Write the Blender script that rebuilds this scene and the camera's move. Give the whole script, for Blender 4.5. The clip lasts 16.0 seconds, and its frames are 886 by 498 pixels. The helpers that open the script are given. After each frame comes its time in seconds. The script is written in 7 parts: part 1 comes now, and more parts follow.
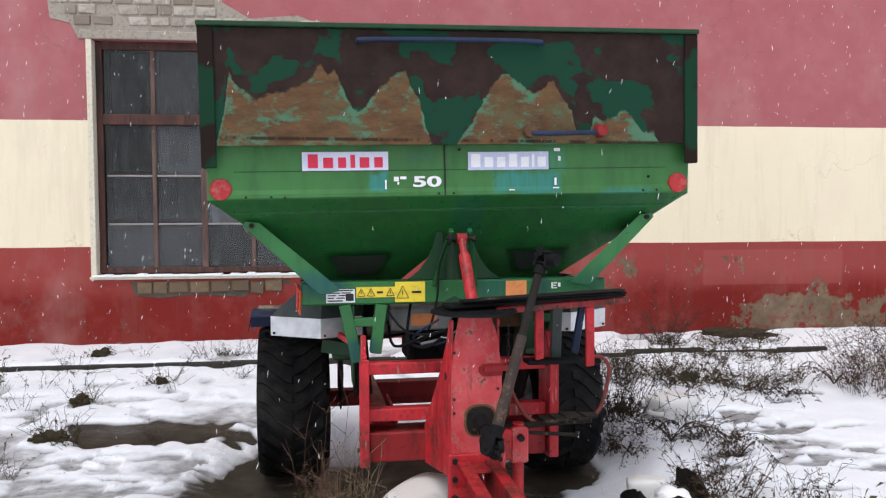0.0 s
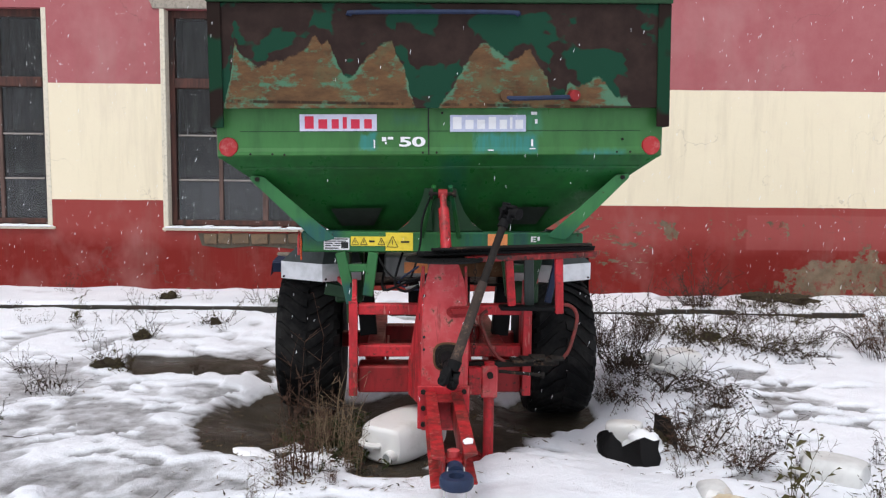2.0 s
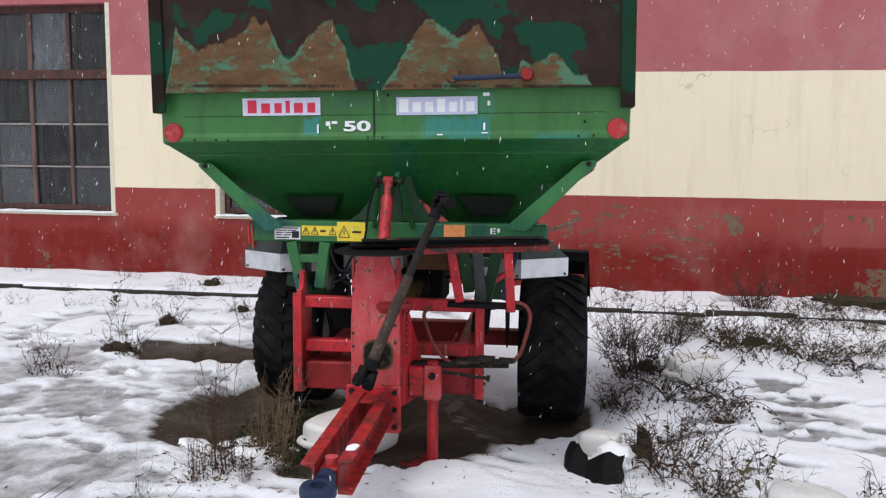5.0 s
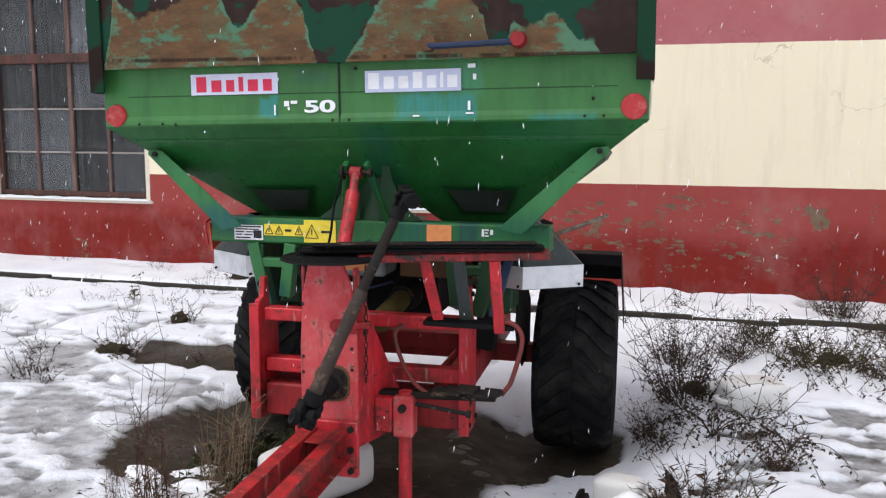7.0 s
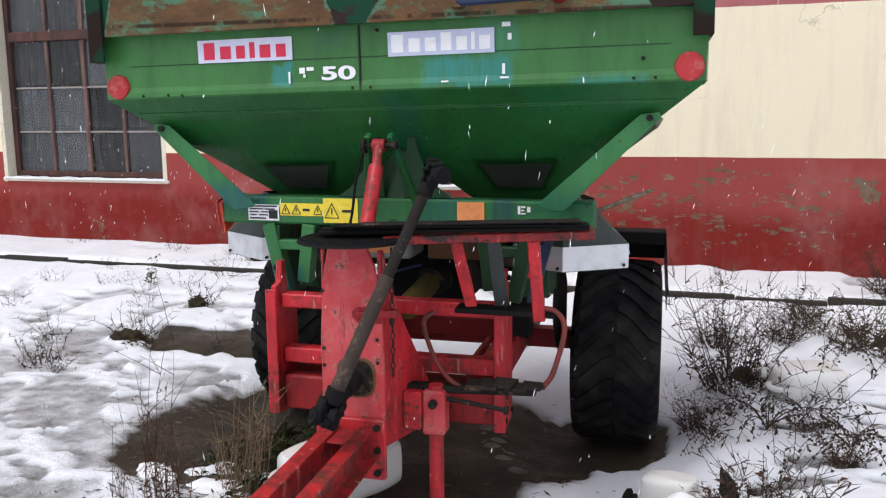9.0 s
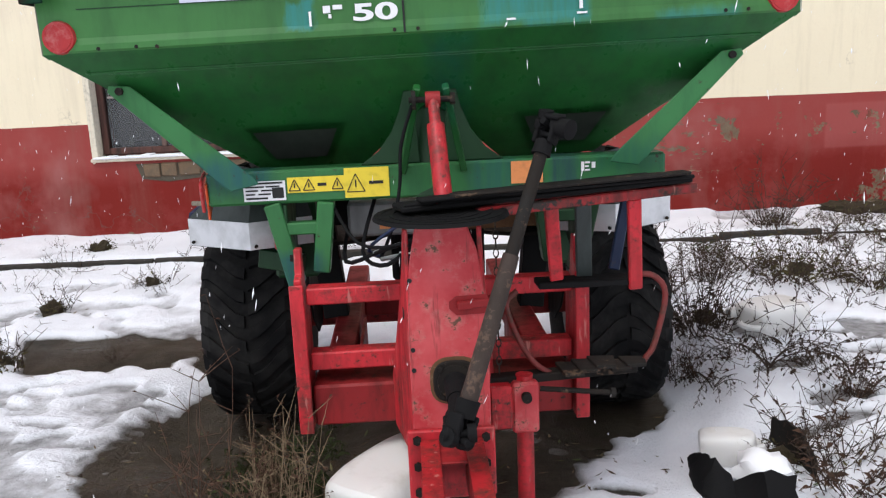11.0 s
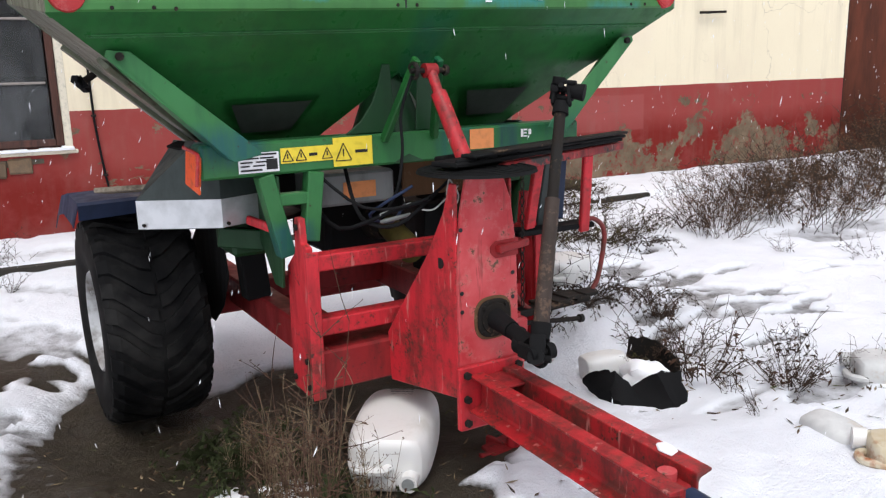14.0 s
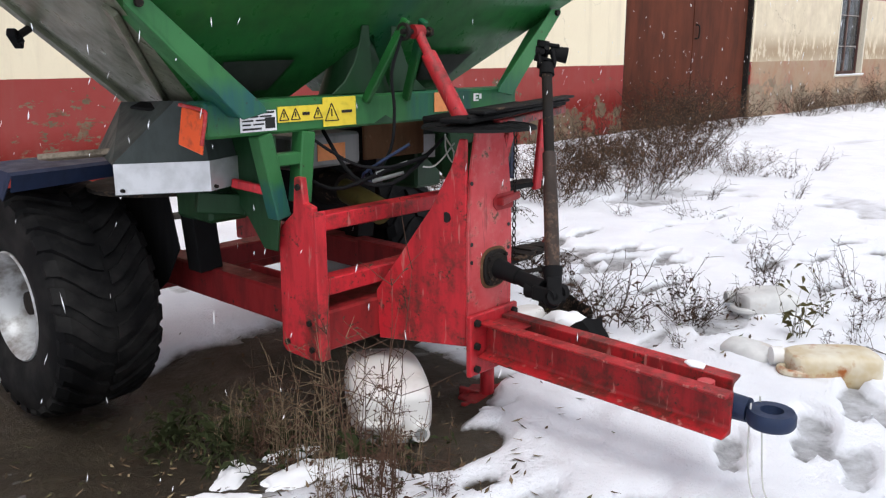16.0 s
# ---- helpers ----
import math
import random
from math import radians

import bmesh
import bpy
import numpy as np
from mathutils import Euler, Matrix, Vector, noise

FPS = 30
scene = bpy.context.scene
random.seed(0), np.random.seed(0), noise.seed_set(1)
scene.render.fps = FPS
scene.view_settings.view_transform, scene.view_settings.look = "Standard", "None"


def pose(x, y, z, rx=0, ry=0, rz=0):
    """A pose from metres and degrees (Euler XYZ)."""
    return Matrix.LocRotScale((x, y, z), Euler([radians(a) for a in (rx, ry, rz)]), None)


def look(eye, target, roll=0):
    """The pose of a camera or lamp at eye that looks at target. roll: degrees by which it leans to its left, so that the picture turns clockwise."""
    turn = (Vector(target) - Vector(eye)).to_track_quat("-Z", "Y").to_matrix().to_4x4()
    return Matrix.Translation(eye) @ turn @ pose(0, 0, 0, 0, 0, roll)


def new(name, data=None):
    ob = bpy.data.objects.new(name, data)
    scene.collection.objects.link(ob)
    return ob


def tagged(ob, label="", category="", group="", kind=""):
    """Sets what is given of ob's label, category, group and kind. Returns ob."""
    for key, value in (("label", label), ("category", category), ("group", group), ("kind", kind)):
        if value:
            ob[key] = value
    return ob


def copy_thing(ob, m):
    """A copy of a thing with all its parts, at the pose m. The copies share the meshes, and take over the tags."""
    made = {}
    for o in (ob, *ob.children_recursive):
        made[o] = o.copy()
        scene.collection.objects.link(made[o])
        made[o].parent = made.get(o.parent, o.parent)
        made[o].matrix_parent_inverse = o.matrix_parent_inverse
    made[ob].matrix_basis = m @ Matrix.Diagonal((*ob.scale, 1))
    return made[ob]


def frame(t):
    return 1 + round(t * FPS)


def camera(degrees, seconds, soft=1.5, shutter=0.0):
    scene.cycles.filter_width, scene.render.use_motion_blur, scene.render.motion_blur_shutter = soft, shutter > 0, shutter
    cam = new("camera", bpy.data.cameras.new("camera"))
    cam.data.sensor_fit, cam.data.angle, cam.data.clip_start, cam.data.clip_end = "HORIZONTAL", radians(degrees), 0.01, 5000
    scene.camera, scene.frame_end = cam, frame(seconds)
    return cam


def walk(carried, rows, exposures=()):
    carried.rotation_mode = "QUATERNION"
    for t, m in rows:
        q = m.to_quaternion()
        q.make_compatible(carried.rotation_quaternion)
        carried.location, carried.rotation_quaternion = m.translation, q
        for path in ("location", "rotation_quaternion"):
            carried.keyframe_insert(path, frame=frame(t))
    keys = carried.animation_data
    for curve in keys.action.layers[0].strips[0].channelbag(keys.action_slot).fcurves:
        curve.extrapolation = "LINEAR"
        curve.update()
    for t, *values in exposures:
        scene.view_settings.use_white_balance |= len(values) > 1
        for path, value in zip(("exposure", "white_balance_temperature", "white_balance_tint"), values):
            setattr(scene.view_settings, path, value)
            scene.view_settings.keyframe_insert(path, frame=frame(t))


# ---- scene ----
cam = camera(56.3, 16.0, 1.25)
METRES, EYE, TILT, LEAN, TURN = 6.977, 1.5, 0.0, 0.0, 0.0
ROWS = [
    (0.0, 0.0, 0.0, 0.0, -0.01, -3.2, 0.11),
    (0.5, 0.0277, -0.005, -0.0015, 2.65, -3.43, -0.54),
    (1.0, 0.049, -0.0145, -0.0027, 4.67, -3.95, -0.27),
    (1.5, 0.0634, -0.0366, -0.0041, 5.16, -5.02, -0.43),
    (2.0, 0.0875, -0.0525, -0.0033, 7.11, -5.73, -0.66),
    (2.5, 0.1116, -0.0584, -0.0038, 9.86, -5.9, -0.4),
    (3.0, 0.1139, -0.0683, -0.0033, 10.24, -6.53, 0.36),
    (3.5, 0.127, -0.0668, -0.0045, 10.24, -6.84, 0.84),
    (4.0, 0.1602, -0.0454, -0.0058, 12.17, -6.8, 0.46),
    (6.5, 0.241, 0.0994, -0.0055, 21.21, -5.96, -0.77),
    (7.0, 0.2455, 0.1317, -0.0041, 23.16, -7.58, -0.38),
    (7.5, 0.2597, 0.172, -0.0069, 28.11, -8.27, -0.61),
    (8.0, 0.2727, 0.1927, -0.0057, 31.29, -8.38, -0.89),
    (8.5, 0.2644, 0.1901, -0.005, 29.62, -7.98, -0.62),
    (9.0, 0.2237, 0.1687, -0.0085, 24.59, -9.15, 0.41),
    (9.5, 0.1835, 0.1658, -0.0103, 19.51, -11.45, 1.18),
    (10.0, 0.1437, 0.1781, -0.0101, 15.82, -12.64, 1.58),
    (12.5, -0.0361, 0.1939, -0.0135, -8.55, -12.11, 2.42),
    (13.0, -0.0557, 0.1873, -0.0173, -12.69, -12.42, 1.68),
    (13.5, -0.08, 0.1738, -0.021, -15.1, -13.09, 1.63),
    (14.0, -0.1239, 0.1724, -0.0217, -20.72, -12.47, 1.44),
    (14.5, -0.1556, 0.1853, -0.025, -25.77, -12.37, 1.83),
    (15.0, -0.1729, 0.2115, -0.0279, -29.52, -12.74, 1.99),
    (15.5, -0.2037, 0.2184, -0.0306, -35.5, -12.96, 1.28),
    (16.0, -0.2316, 0.2126, -0.0333, -37.57, -13.38, 0.22),
]
walk(cam, [(t, pose(0, 0, EYE, TILT, LEAN, TURN) @ pose(METRES * x, METRES * y, METRES * z, 90 + pitch, roll, yaw)) for t, x, y, z, yaw, pitch, roll in ROWS],
     [(0.0, 0.44), (1.5, 0.42), (3.0, 0.32), (4.0, 0.18), (5.5, 0.34), (7.0, 0.46), (10.0, 0.46), (12.5, 0.56), (14.5, 0.52), (16.0, 0.47)])

# ---- sky and light: an even overcast winter day, thin snowfall ----
world = bpy.data.worlds.new("overcast_sky")
scene.world = world
world.use_nodes = True
wn = world.node_tree
wn.nodes.clear()
sky = wn.nodes.new("ShaderNodeTexSky")
sky.sky_type, sky.sun_disc = "NISHITA", False
sky.sun_elevation, sky.sun_rotation = radians(60), radians(205)
sky.air_density, sky.dust_density, sky.ozone_density = 1.0, 4.0, 1.0
hsv = wn.nodes.new("ShaderNodeHueSaturation")
hsv.inputs["Saturation"].default_value = 0.12
cloud = wn.nodes.new("ShaderNodeMix")
cloud.data_type, cloud.blend_type = "RGBA", "MIX"
cloud.inputs[0].default_value = 0.65
cloud.inputs[7].default_value = (8.9, 9.4, 10.5, 1)
back = wn.nodes.new("ShaderNodeBackground")
back.inputs["Strength"].default_value = 0.10
wout = wn.nodes.new("ShaderNodeOutputWorld")
wn.links.new(sky.outputs["Color"], hsv.inputs["Color"])
wn.links.new(hsv.outputs["Color"], cloud.inputs[6])
wn.links.new(cloud.outputs[2], back.inputs["Color"])
wn.links.new(back.outputs[0], wout.inputs[0])
sun_data = bpy.data.lights.new("sun", "SUN")
sun_data.energy, sun_data.angle, sun_data.color = 1.1, radians(25), (1.0, 0.975, 0.95)
sun = new("sun", sun_data)
sun.matrix_world = look((-4, -5, 18), (0, 4, 0))

# ---- materials ----
def rgb(r, g, b):
    return (r, g, b, 1.0)


class Mat:
    """A small builder for node materials."""

    def __init__(self, name, base=(0.5, 0.5, 0.5), rough=0.6, metal=0.0, coord="Object"):
        self.m = bpy.data.materials.new(name)
        self.m.use_nodes = True
        self.t = self.m.node_tree
        self.p = self.t.nodes["Principled BSDF"]
        self.p.inputs["Base Color"].default_value = rgb(*base)
        self.p.inputs["Roughness"].default_value = rough
        self.p.inputs["Metallic"].default_value = metal
        self.p.inputs["Specular IOR Level"].default_value = 0.12 if rough > 0.7 else 0.3
        self.c = self.node("ShaderNodeTexCoord").outputs[coord]

    def node(self, kind):
        return self.t.nodes.new(kind)

    def link(self, a, b):
        self.t.links.new(a, b)

    def noise(self, scale, detail=5, rough=0.6, stretch=None, distort=0.0, seed=0.0):
        n = self.node("ShaderNodeTexNoise")
        n.inputs["Scale"].default_value, n.inputs["Detail"].default_value = scale, detail
        n.inputs["Roughness"].default_value, n.inputs["Distortion"].default_value = rough, distort
        mp = self.node("ShaderNodeMapping")
        mp.inputs["Scale"].default_value = stretch or (1, 1, 1)
        mp.inputs["Location"].default_value = (seed, seed * 0.7, -seed)
        self.link(self.c, mp.inputs["Vector"])
        self.link(mp.outputs[0], n.inputs["Vector"])
        return n.outputs["Fac"]

    def ramp(self, value, *stops, smooth=False):
        r = self.node("ShaderNodeValToRGB")
        e = r.color_ramp.elements
        if smooth:
            r.color_ramp.interpolation = "EASE"
        while len(e) < len(stops):
            e.new(0.5)
        for el, (at, col) in zip(e, stops):
            el.position = at
            el.color = rgb(*col) if isinstance(col, tuple) else (col, col, col, 1)
        self.link(value, r.inputs[0])
        return r.outputs[0]

    def mix(self, fac, a, b, blend="MIX"):
        n = self.node("ShaderNodeMix")
        n.data_type, n.blend_type = "RGBA", blend
        for slot, v in ((0, fac), (6, a), (7, b)):
            if isinstance(v, (int, float)):
                n.inputs[slot].default_value = v if slot == 0 else rgb(v, v, v)
            elif isinstance(v, tuple):
                n.inputs[slot].default_value = rgb(*v)
            else:
                self.link(v, n.inputs[slot])
        return n.outputs[2]

    def math(self, op, a, b=None, clamp=False):
        n = self.node("ShaderNodeMath")
        n.operation, n.use_clamp = op, clamp
        for slot, v in ((0, a), (1, b)):
            if v is None:
                continue
            if isinstance(v, (int, float)):
                n.inputs[slot].default_value = v
            else:
                self.link(v, n.inputs[slot])
        return n.outputs[0]

    def axis(self, i):
        s = self.node("ShaderNodeSeparateXYZ")
        self.link(self.c, s.inputs[0])
        return s.outputs[i]

    def color(self, out):
        self.link(out, self.p.inputs["Base Color"])
        return self

    def rough(self, out):
        self.link(out, self.p.inputs["Roughness"])
        return self

    def metal(self, out):
        self.link(out, self.p.inputs["Metallic"])
        return self

    def bump(self, out, strength=0.3, dist=0.01):
        b = self.node("ShaderNodeBump")
        b.inputs["Strength"].default_value, b.inputs["Distance"].default_value = strength, dist
        self.link(out, b.inputs["Height"])
        self.link(b.outputs[0], self.p.inputs["Normal"])
        return self

    def attr(self, name):
        a = self.node("ShaderNodeAttribute")
        a.attribute_name = name
        return a.outputs["Fac"]


def brushed_area(m, x0, x1, z0, z1, soft, strength, seed):
    """A mask for paint brushed over a rough-edged area of the object's x and z, thin in streaks."""
    wob = m.math("MULTIPLY", m.math("SUBTRACT", m.noise(9, 4, 0.6, stretch=(2.5, 1, 1), seed=seed), 0.5), 0.07)
    x, z = m.math("ADD", m.axis(0), wob), m.math("ADD", m.axis(2), wob)
    u = m.math("MINIMUM", m.math("SUBTRACT", x, x0), m.math("SUBTRACT", x1, x))
    v = m.math("MINIMUM", m.math("SUBTRACT", z, z0), m.math("SUBTRACT", z1, z))
    inside = m.math("MULTIPLY", m.math("MINIMUM", u, v), 1 / soft, True)
    streak = m.ramp(m.noise(22, 5, 0.65, stretch=(2.0, 1, 0.16), seed=seed + 2), (0.3, 0.35), (0.6, 1.0))
    return m.math("MULTIPLY", m.math("MULTIPLY", inside, streak), strength)


def worn_paint(name, base, dark, chip, rough=0.4, chips=0.64, seed=0.0, grime=0.55, fine=60, splash=0.0, touch=(), dents=0.0):
    """Paint with faded areas, grime runs, chipped spots and areas of brushed-on touch-up paint."""
    m = Mat(name, base, rough)
    big = m.noise(2.2, 4, 0.6, seed=seed)
    run = m.noise(9, 5, 0.65, stretch=(1.6, 1.6, 0.35), seed=seed + 3)
    fleck = m.noise(fine, 6, 0.7, seed=seed + 5)
    spot = m.noise(11, 6, 0.7, seed=seed + 9)
    col = m.mix(m.ramp(big, (0.35, 0.0), (0.7, 0.8)), base, tuple(min(1, c * 1.4) for c in base))
    col = m.mix(m.math("MULTIPLY", m.ramp(run, (0.45, 0.0), (0.75, 1.0)), grime), col, dark)
    for i, (area, soft, strength, paint) in enumerate(touch):
        col = m.mix(brushed_area(m, *area, soft, strength, seed + 31 + 3 * i), col, paint)
    both = m.math("ADD", m.math("MULTIPLY", fleck, 0.45), m.math("MULTIPLY", spot, 0.55))
    mask = m.ramp(both, (chips - 0.03, 0.0), (chips + 0.02, 1.0))
    col = m.mix(mask, col, chip)
    if splash:
        mudm = m.math("ADD", m.math("MULTIPLY", m.noise(3.4, 6, 0.7, seed=seed + 13), 0.6), m.math("MULTIPLY", m.noise(32, 5, 0.7, seed=seed + 15), 0.4))
        col = m.mix(m.math("MULTIPLY", m.ramp(mudm, (splash - 0.05, 0.0), (splash + 0.06, 1.0)), 0.75), col, (0.05, 0.026, 0.018))
        scr = m.noise(40, 3, 0.6, stretch=(1, 1, 0.15), seed=seed + 17)
        col = m.mix(m.ramp(scr, (0.63, 0.0), (0.69, 0.6)), col, (0.5, 0.2, 0.17))
    m.color(col)
    m.rough(m.ramp(run, (0.3, rough - 0.08), (0.8, min(1, rough + 0.25))))
    relief = m.math("SUBTRACT", fleck, m.math("MULTIPLY", mask, 0.8))
    if dents:
        relief = m.math("ADD", relief, m.math("MULTIPLY", m.noise(2.4, 3, 0.5, stretch=(0.5, 1, 2.4), seed=seed + 19), dents))
    m.bump(relief, 0.12, 0.004)
    return m.m


TEAL, SEA, PETROL = (0.03, 0.21, 0.19), (0.028, 0.15, 0.075), (0.012, 0.08, 0.085)
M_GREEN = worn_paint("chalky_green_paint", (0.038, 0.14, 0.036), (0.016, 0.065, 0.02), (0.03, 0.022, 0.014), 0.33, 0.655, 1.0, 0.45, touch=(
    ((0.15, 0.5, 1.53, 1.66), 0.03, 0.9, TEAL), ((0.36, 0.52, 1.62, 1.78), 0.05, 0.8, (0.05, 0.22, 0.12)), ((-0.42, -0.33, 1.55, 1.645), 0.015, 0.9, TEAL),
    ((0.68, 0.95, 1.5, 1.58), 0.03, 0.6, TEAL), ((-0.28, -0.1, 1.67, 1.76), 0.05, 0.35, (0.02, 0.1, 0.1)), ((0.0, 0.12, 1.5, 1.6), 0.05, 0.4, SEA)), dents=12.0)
# Unfaded green, with shade of the sloping underside also put into the colour.
M_GREEN_DEEP = worn_paint("shaded_deep_green_paint", (0.013, 0.088, 0.02), (0.007, 0.04, 0.012), (0.03, 0.022, 0.014), 0.3, 0.65, 1.5, 0.65, touch=(
    # Last area paints shade low on the slope, left of centre.
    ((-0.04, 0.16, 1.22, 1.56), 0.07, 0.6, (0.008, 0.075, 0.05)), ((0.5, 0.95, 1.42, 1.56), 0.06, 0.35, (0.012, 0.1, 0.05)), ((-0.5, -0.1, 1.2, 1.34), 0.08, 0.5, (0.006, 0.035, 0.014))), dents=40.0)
M_GREEN_STRUT = worn_paint("faded_green_paint", (0.028, 0.132, 0.04), (0.012, 0.065, 0.03), (0.04, 0.025, 0.015), 0.42, 0.62, 2.0, touch=(
    ((-0.82, -0.5, 1.03, 1.21), 0.06, 0.9, PETROL), ((0.5, 0.86, 1.03, 1.2), 0.06, 0.7, (0.014, 0.1, 0.06)), ((-0.6, -0.36, 0.7, 0.87), 0.04, 0.9, PETROL), ((0.1, 0.3, 0.98, 1.16), 0.05, 0.6, PETROL), ((0.36, 0.5, 1.0, 1.16), 0.04, 0.7, (0.012, 0.03, 0.07))))
# Strut green at about a third: stands for shade on parts under the hopper.
M_GREEN_DARK = worn_paint("darkened_green_paint", (0.008, 0.04, 0.013), (0.006, 0.018, 0.009), (0.02, 0.014, 0.01), 0.45, 0.64, 4.0)
M_RED = worn_paint("red_paint", (0.45, 0.02, 0.029), (0.15, 0.014, 0.014), (0.07, 0.026, 0.017), 0.42, 0.595, 6.0, 0.85, 75, 0.545)
M_RED_OLD = worn_paint("old_red_paint", (0.33, 0.014, 0.018), (0.11, 0.012, 0.012), (0.06, 0.024, 0.016), 0.45, 0.585, 6.5, 0.95, 75, 0.525)
m = Mat("scuffed_red_plate", (0.42, 0.035, 0.045), 0.5)
big, mid, fine = m.noise(5, 5, 0.6, seed=2), m.noise(14, 6, 0.7, seed=5), m.noise(70, 5, 0.7, seed=7)
col = m.mix(m.ramp(big, (0.35, 0.0), (0.7, 1.0)), (0.4, 0.022, 0.03), (0.55, 0.09, 0.095))
col = m.mix(m.ramp(mid, (0.5, 0.0), (0.64, 0.6)), col, (0.5, 0.17, 0.15))
scratch = m.noise(26, 4, 0.7, stretch=(1, 1, 0.12), seed=9)
col = m.mix(m.ramp(scratch, (0.6, 0.0), (0.68, 0.65)), col, (0.16, 0.028, 0.026))
rustm = m.ramp(m.math("ADD", m.math("MULTIPLY", mid, 0.6), m.math("MULTIPLY", fine, 0.4)), (0.57, 0.0), (0.6, 1.0))
m.color(m.mix(rustm, col, (0.11, 0.055, 0.035)))
m.bump(m.math("SUBTRACT", fine, rustm), 0.15, 0.004)
M_RED_FADED = m.m
M_RED_SHELF = worn_paint("blackened_red_paint", (0.26, 0.014, 0.016), (0.03, 0.012, 0.011), (0.02, 0.016, 0.014), 0.5, 0.53, 31.0, 0.9, 30, 0.52)
M_RED_DARK = worn_paint("grimy_red_paint", (0.23, 0.012, 0.014), (0.05, 0.012, 0.01), (0.03, 0.015, 0.01), 0.55, 0.6, 11.0, 0.8)
M_BLACK = worn_paint("black_grease", (0.006, 0.006, 0.0065), (0.012, 0.011, 0.01), (0.05, 0.042, 0.034), 0.72, 0.68, 3.0)
M_STEEL = worn_paint("rusty_dark_steel", (0.014, 0.0125, 0.0115), (0.028, 0.019, 0.013), (0.09, 0.06, 0.04), 0.72, 0.58, 5.0)
M_GREY_PLATE = worn_paint("grey_sheet_metal", (0.04, 0.05, 0.048), (0.02, 0.024, 0.023), (0.14, 0.14, 0.13), 0.5, 0.68, 7.0)
M_BLUE = worn_paint("blue_paint", (0.012, 0.022, 0.055), (0.01, 0.013, 0.02), (0.05, 0.04, 0.03), 0.5, 0.64, 9.0)
M_CONCRETE = worn_paint("dirty_concrete", (0.23, 0.21, 0.18), (0.1, 0.09, 0.075), (0.35, 0.33, 0.3), 0.9, 0.62, 13.0)
M_DARK_KERB = worn_paint("wet_dark_kerb", (0.035, 0.032, 0.028), (0.02, 0.018, 0.015), (0.1, 0.09, 0.08), 0.8, 0.62, 13.5)

m = Mat("aluminium_plate", (0.62, 0.63, 0.65), 0.42, 0.55)
m.color(m.mix(m.ramp(m.noise(14, 4), (0.4, 0.0), (0.75, 1.0)), (0.66, 0.67, 0.69), (0.48, 0.49, 0.5)))
m.bump(m.noise(90, 3), 0.05, 0.002)
M_ALU = m.m
m = Mat("tyre_rubber", (0.012, 0.012, 0.013), 0.8)
m.color(m.mix(m.ramp(m.noise(7, 6), (0.42, 0.0), (0.72, 1.0)), (0.006, 0.006, 0.0065), (0.026, 0.025, 0.024)))
m.bump(m.noise(120, 4), 0.2, 0.003)
M_RUBBER = m.m
m = Mat("rim_silver", (0.5, 0.5, 0.5), 0.45, 0.3)
m.color(m.mix(m.ramp(m.noise(12, 6), (0.45, 0.0), (0.7, 1.0)), (0.5, 0.51, 0.52), (0.16, 0.14, 0.12)))
M_RIM = m.m
m = Mat("white_plastic", (0.78, 0.77, 0.74), 0.35)
m.color(m.mix(m.ramp(m.noise(6, 6), (0.5, 0.0), (0.85, 1.0)), (0.7, 0.69, 0.675), (0.42, 0.39, 0.34)))
m.p.inputs["Subsurface Weight"].default_value = 0.15
m.p.inputs["Subsurface Radius"].default_value = (0.02, 0.018, 0.015)
M_CAN = m.m
m = Mat("stained_plastic", (0.5, 0.42, 0.27), 0.4)
col = m.mix(m.ramp(m.noise(4, 4, seed=4), (0.4, 0.0), (0.62, 1.0)), (0.6, 0.56, 0.46), (0.42, 0.31, 0.15))
m.color(m.mix(m.ramp(m.noise(9, 5, 0.6, seed=8), (0.56, 0.0), (0.68, 1.0)), col, (0.3, 0.09, 0.02)))
M_JUG = m.m
m = Mat("greyed_plastic", (0.55, 0.55, 0.54), 0.45)
col = m.mix(m.ramp(m.noise(5, 5, seed=14), (0.4, 0.0), (0.65, 1.0)), (0.62, 0.62, 0.61), (0.42, 0.42, 0.42))
m.color(m.mix(m.ramp(m.noise(7, 5, 0.6, seed=21), (0.6, 0.0), (0.72, 0.7)), col, (0.42, 0.25, 0.1)))
M_CLOUDY = m.m
m = Mat("black_plastic", (0.006, 0.006, 0.0065), 0.75)
m.bump(m.noise(20, 4), 0.3, 0.01)
M_BOOT = m.m
m = Mat("wet_hose", (0.007, 0.007, 0.008), 0.71)
M_HOSE = m.m
m = Mat("red_hose", (0.2, 0.03, 0.03), 0.5)
m.color(m.mix(m.ramp(m.noise(18, 5), (0.45, 0.0), (0.65, 1.0)), (0.15, 0.024, 0.022), (0.06, 0.026, 0.018)))
M_REDHOSE = m.m
m = Mat("red_reflector", (0.42, 0.035, 0.035), 0.25)
m.color(m.mix(m.ramp(m.noise(30, 5, 0.7), (0.5, 0.0), (0.7, 0.6)), (0.4, 0.03, 0.032), (0.48, 0.16, 0.15)))
m.bump(m.noise(180, 2), 0.35, 0.003)
M_REFL = m.m
m = Mat("orange_reflector", (0.75, 0.1, 0.025), 0.35)
m.color(m.mix(m.ramp(m.noise(30, 5), (0.5, 0.0), (0.75, 1.0)), (0.75, 0.1, 0.025), (0.35, 0.06, 0.03)))
M_ORANGE = m.m


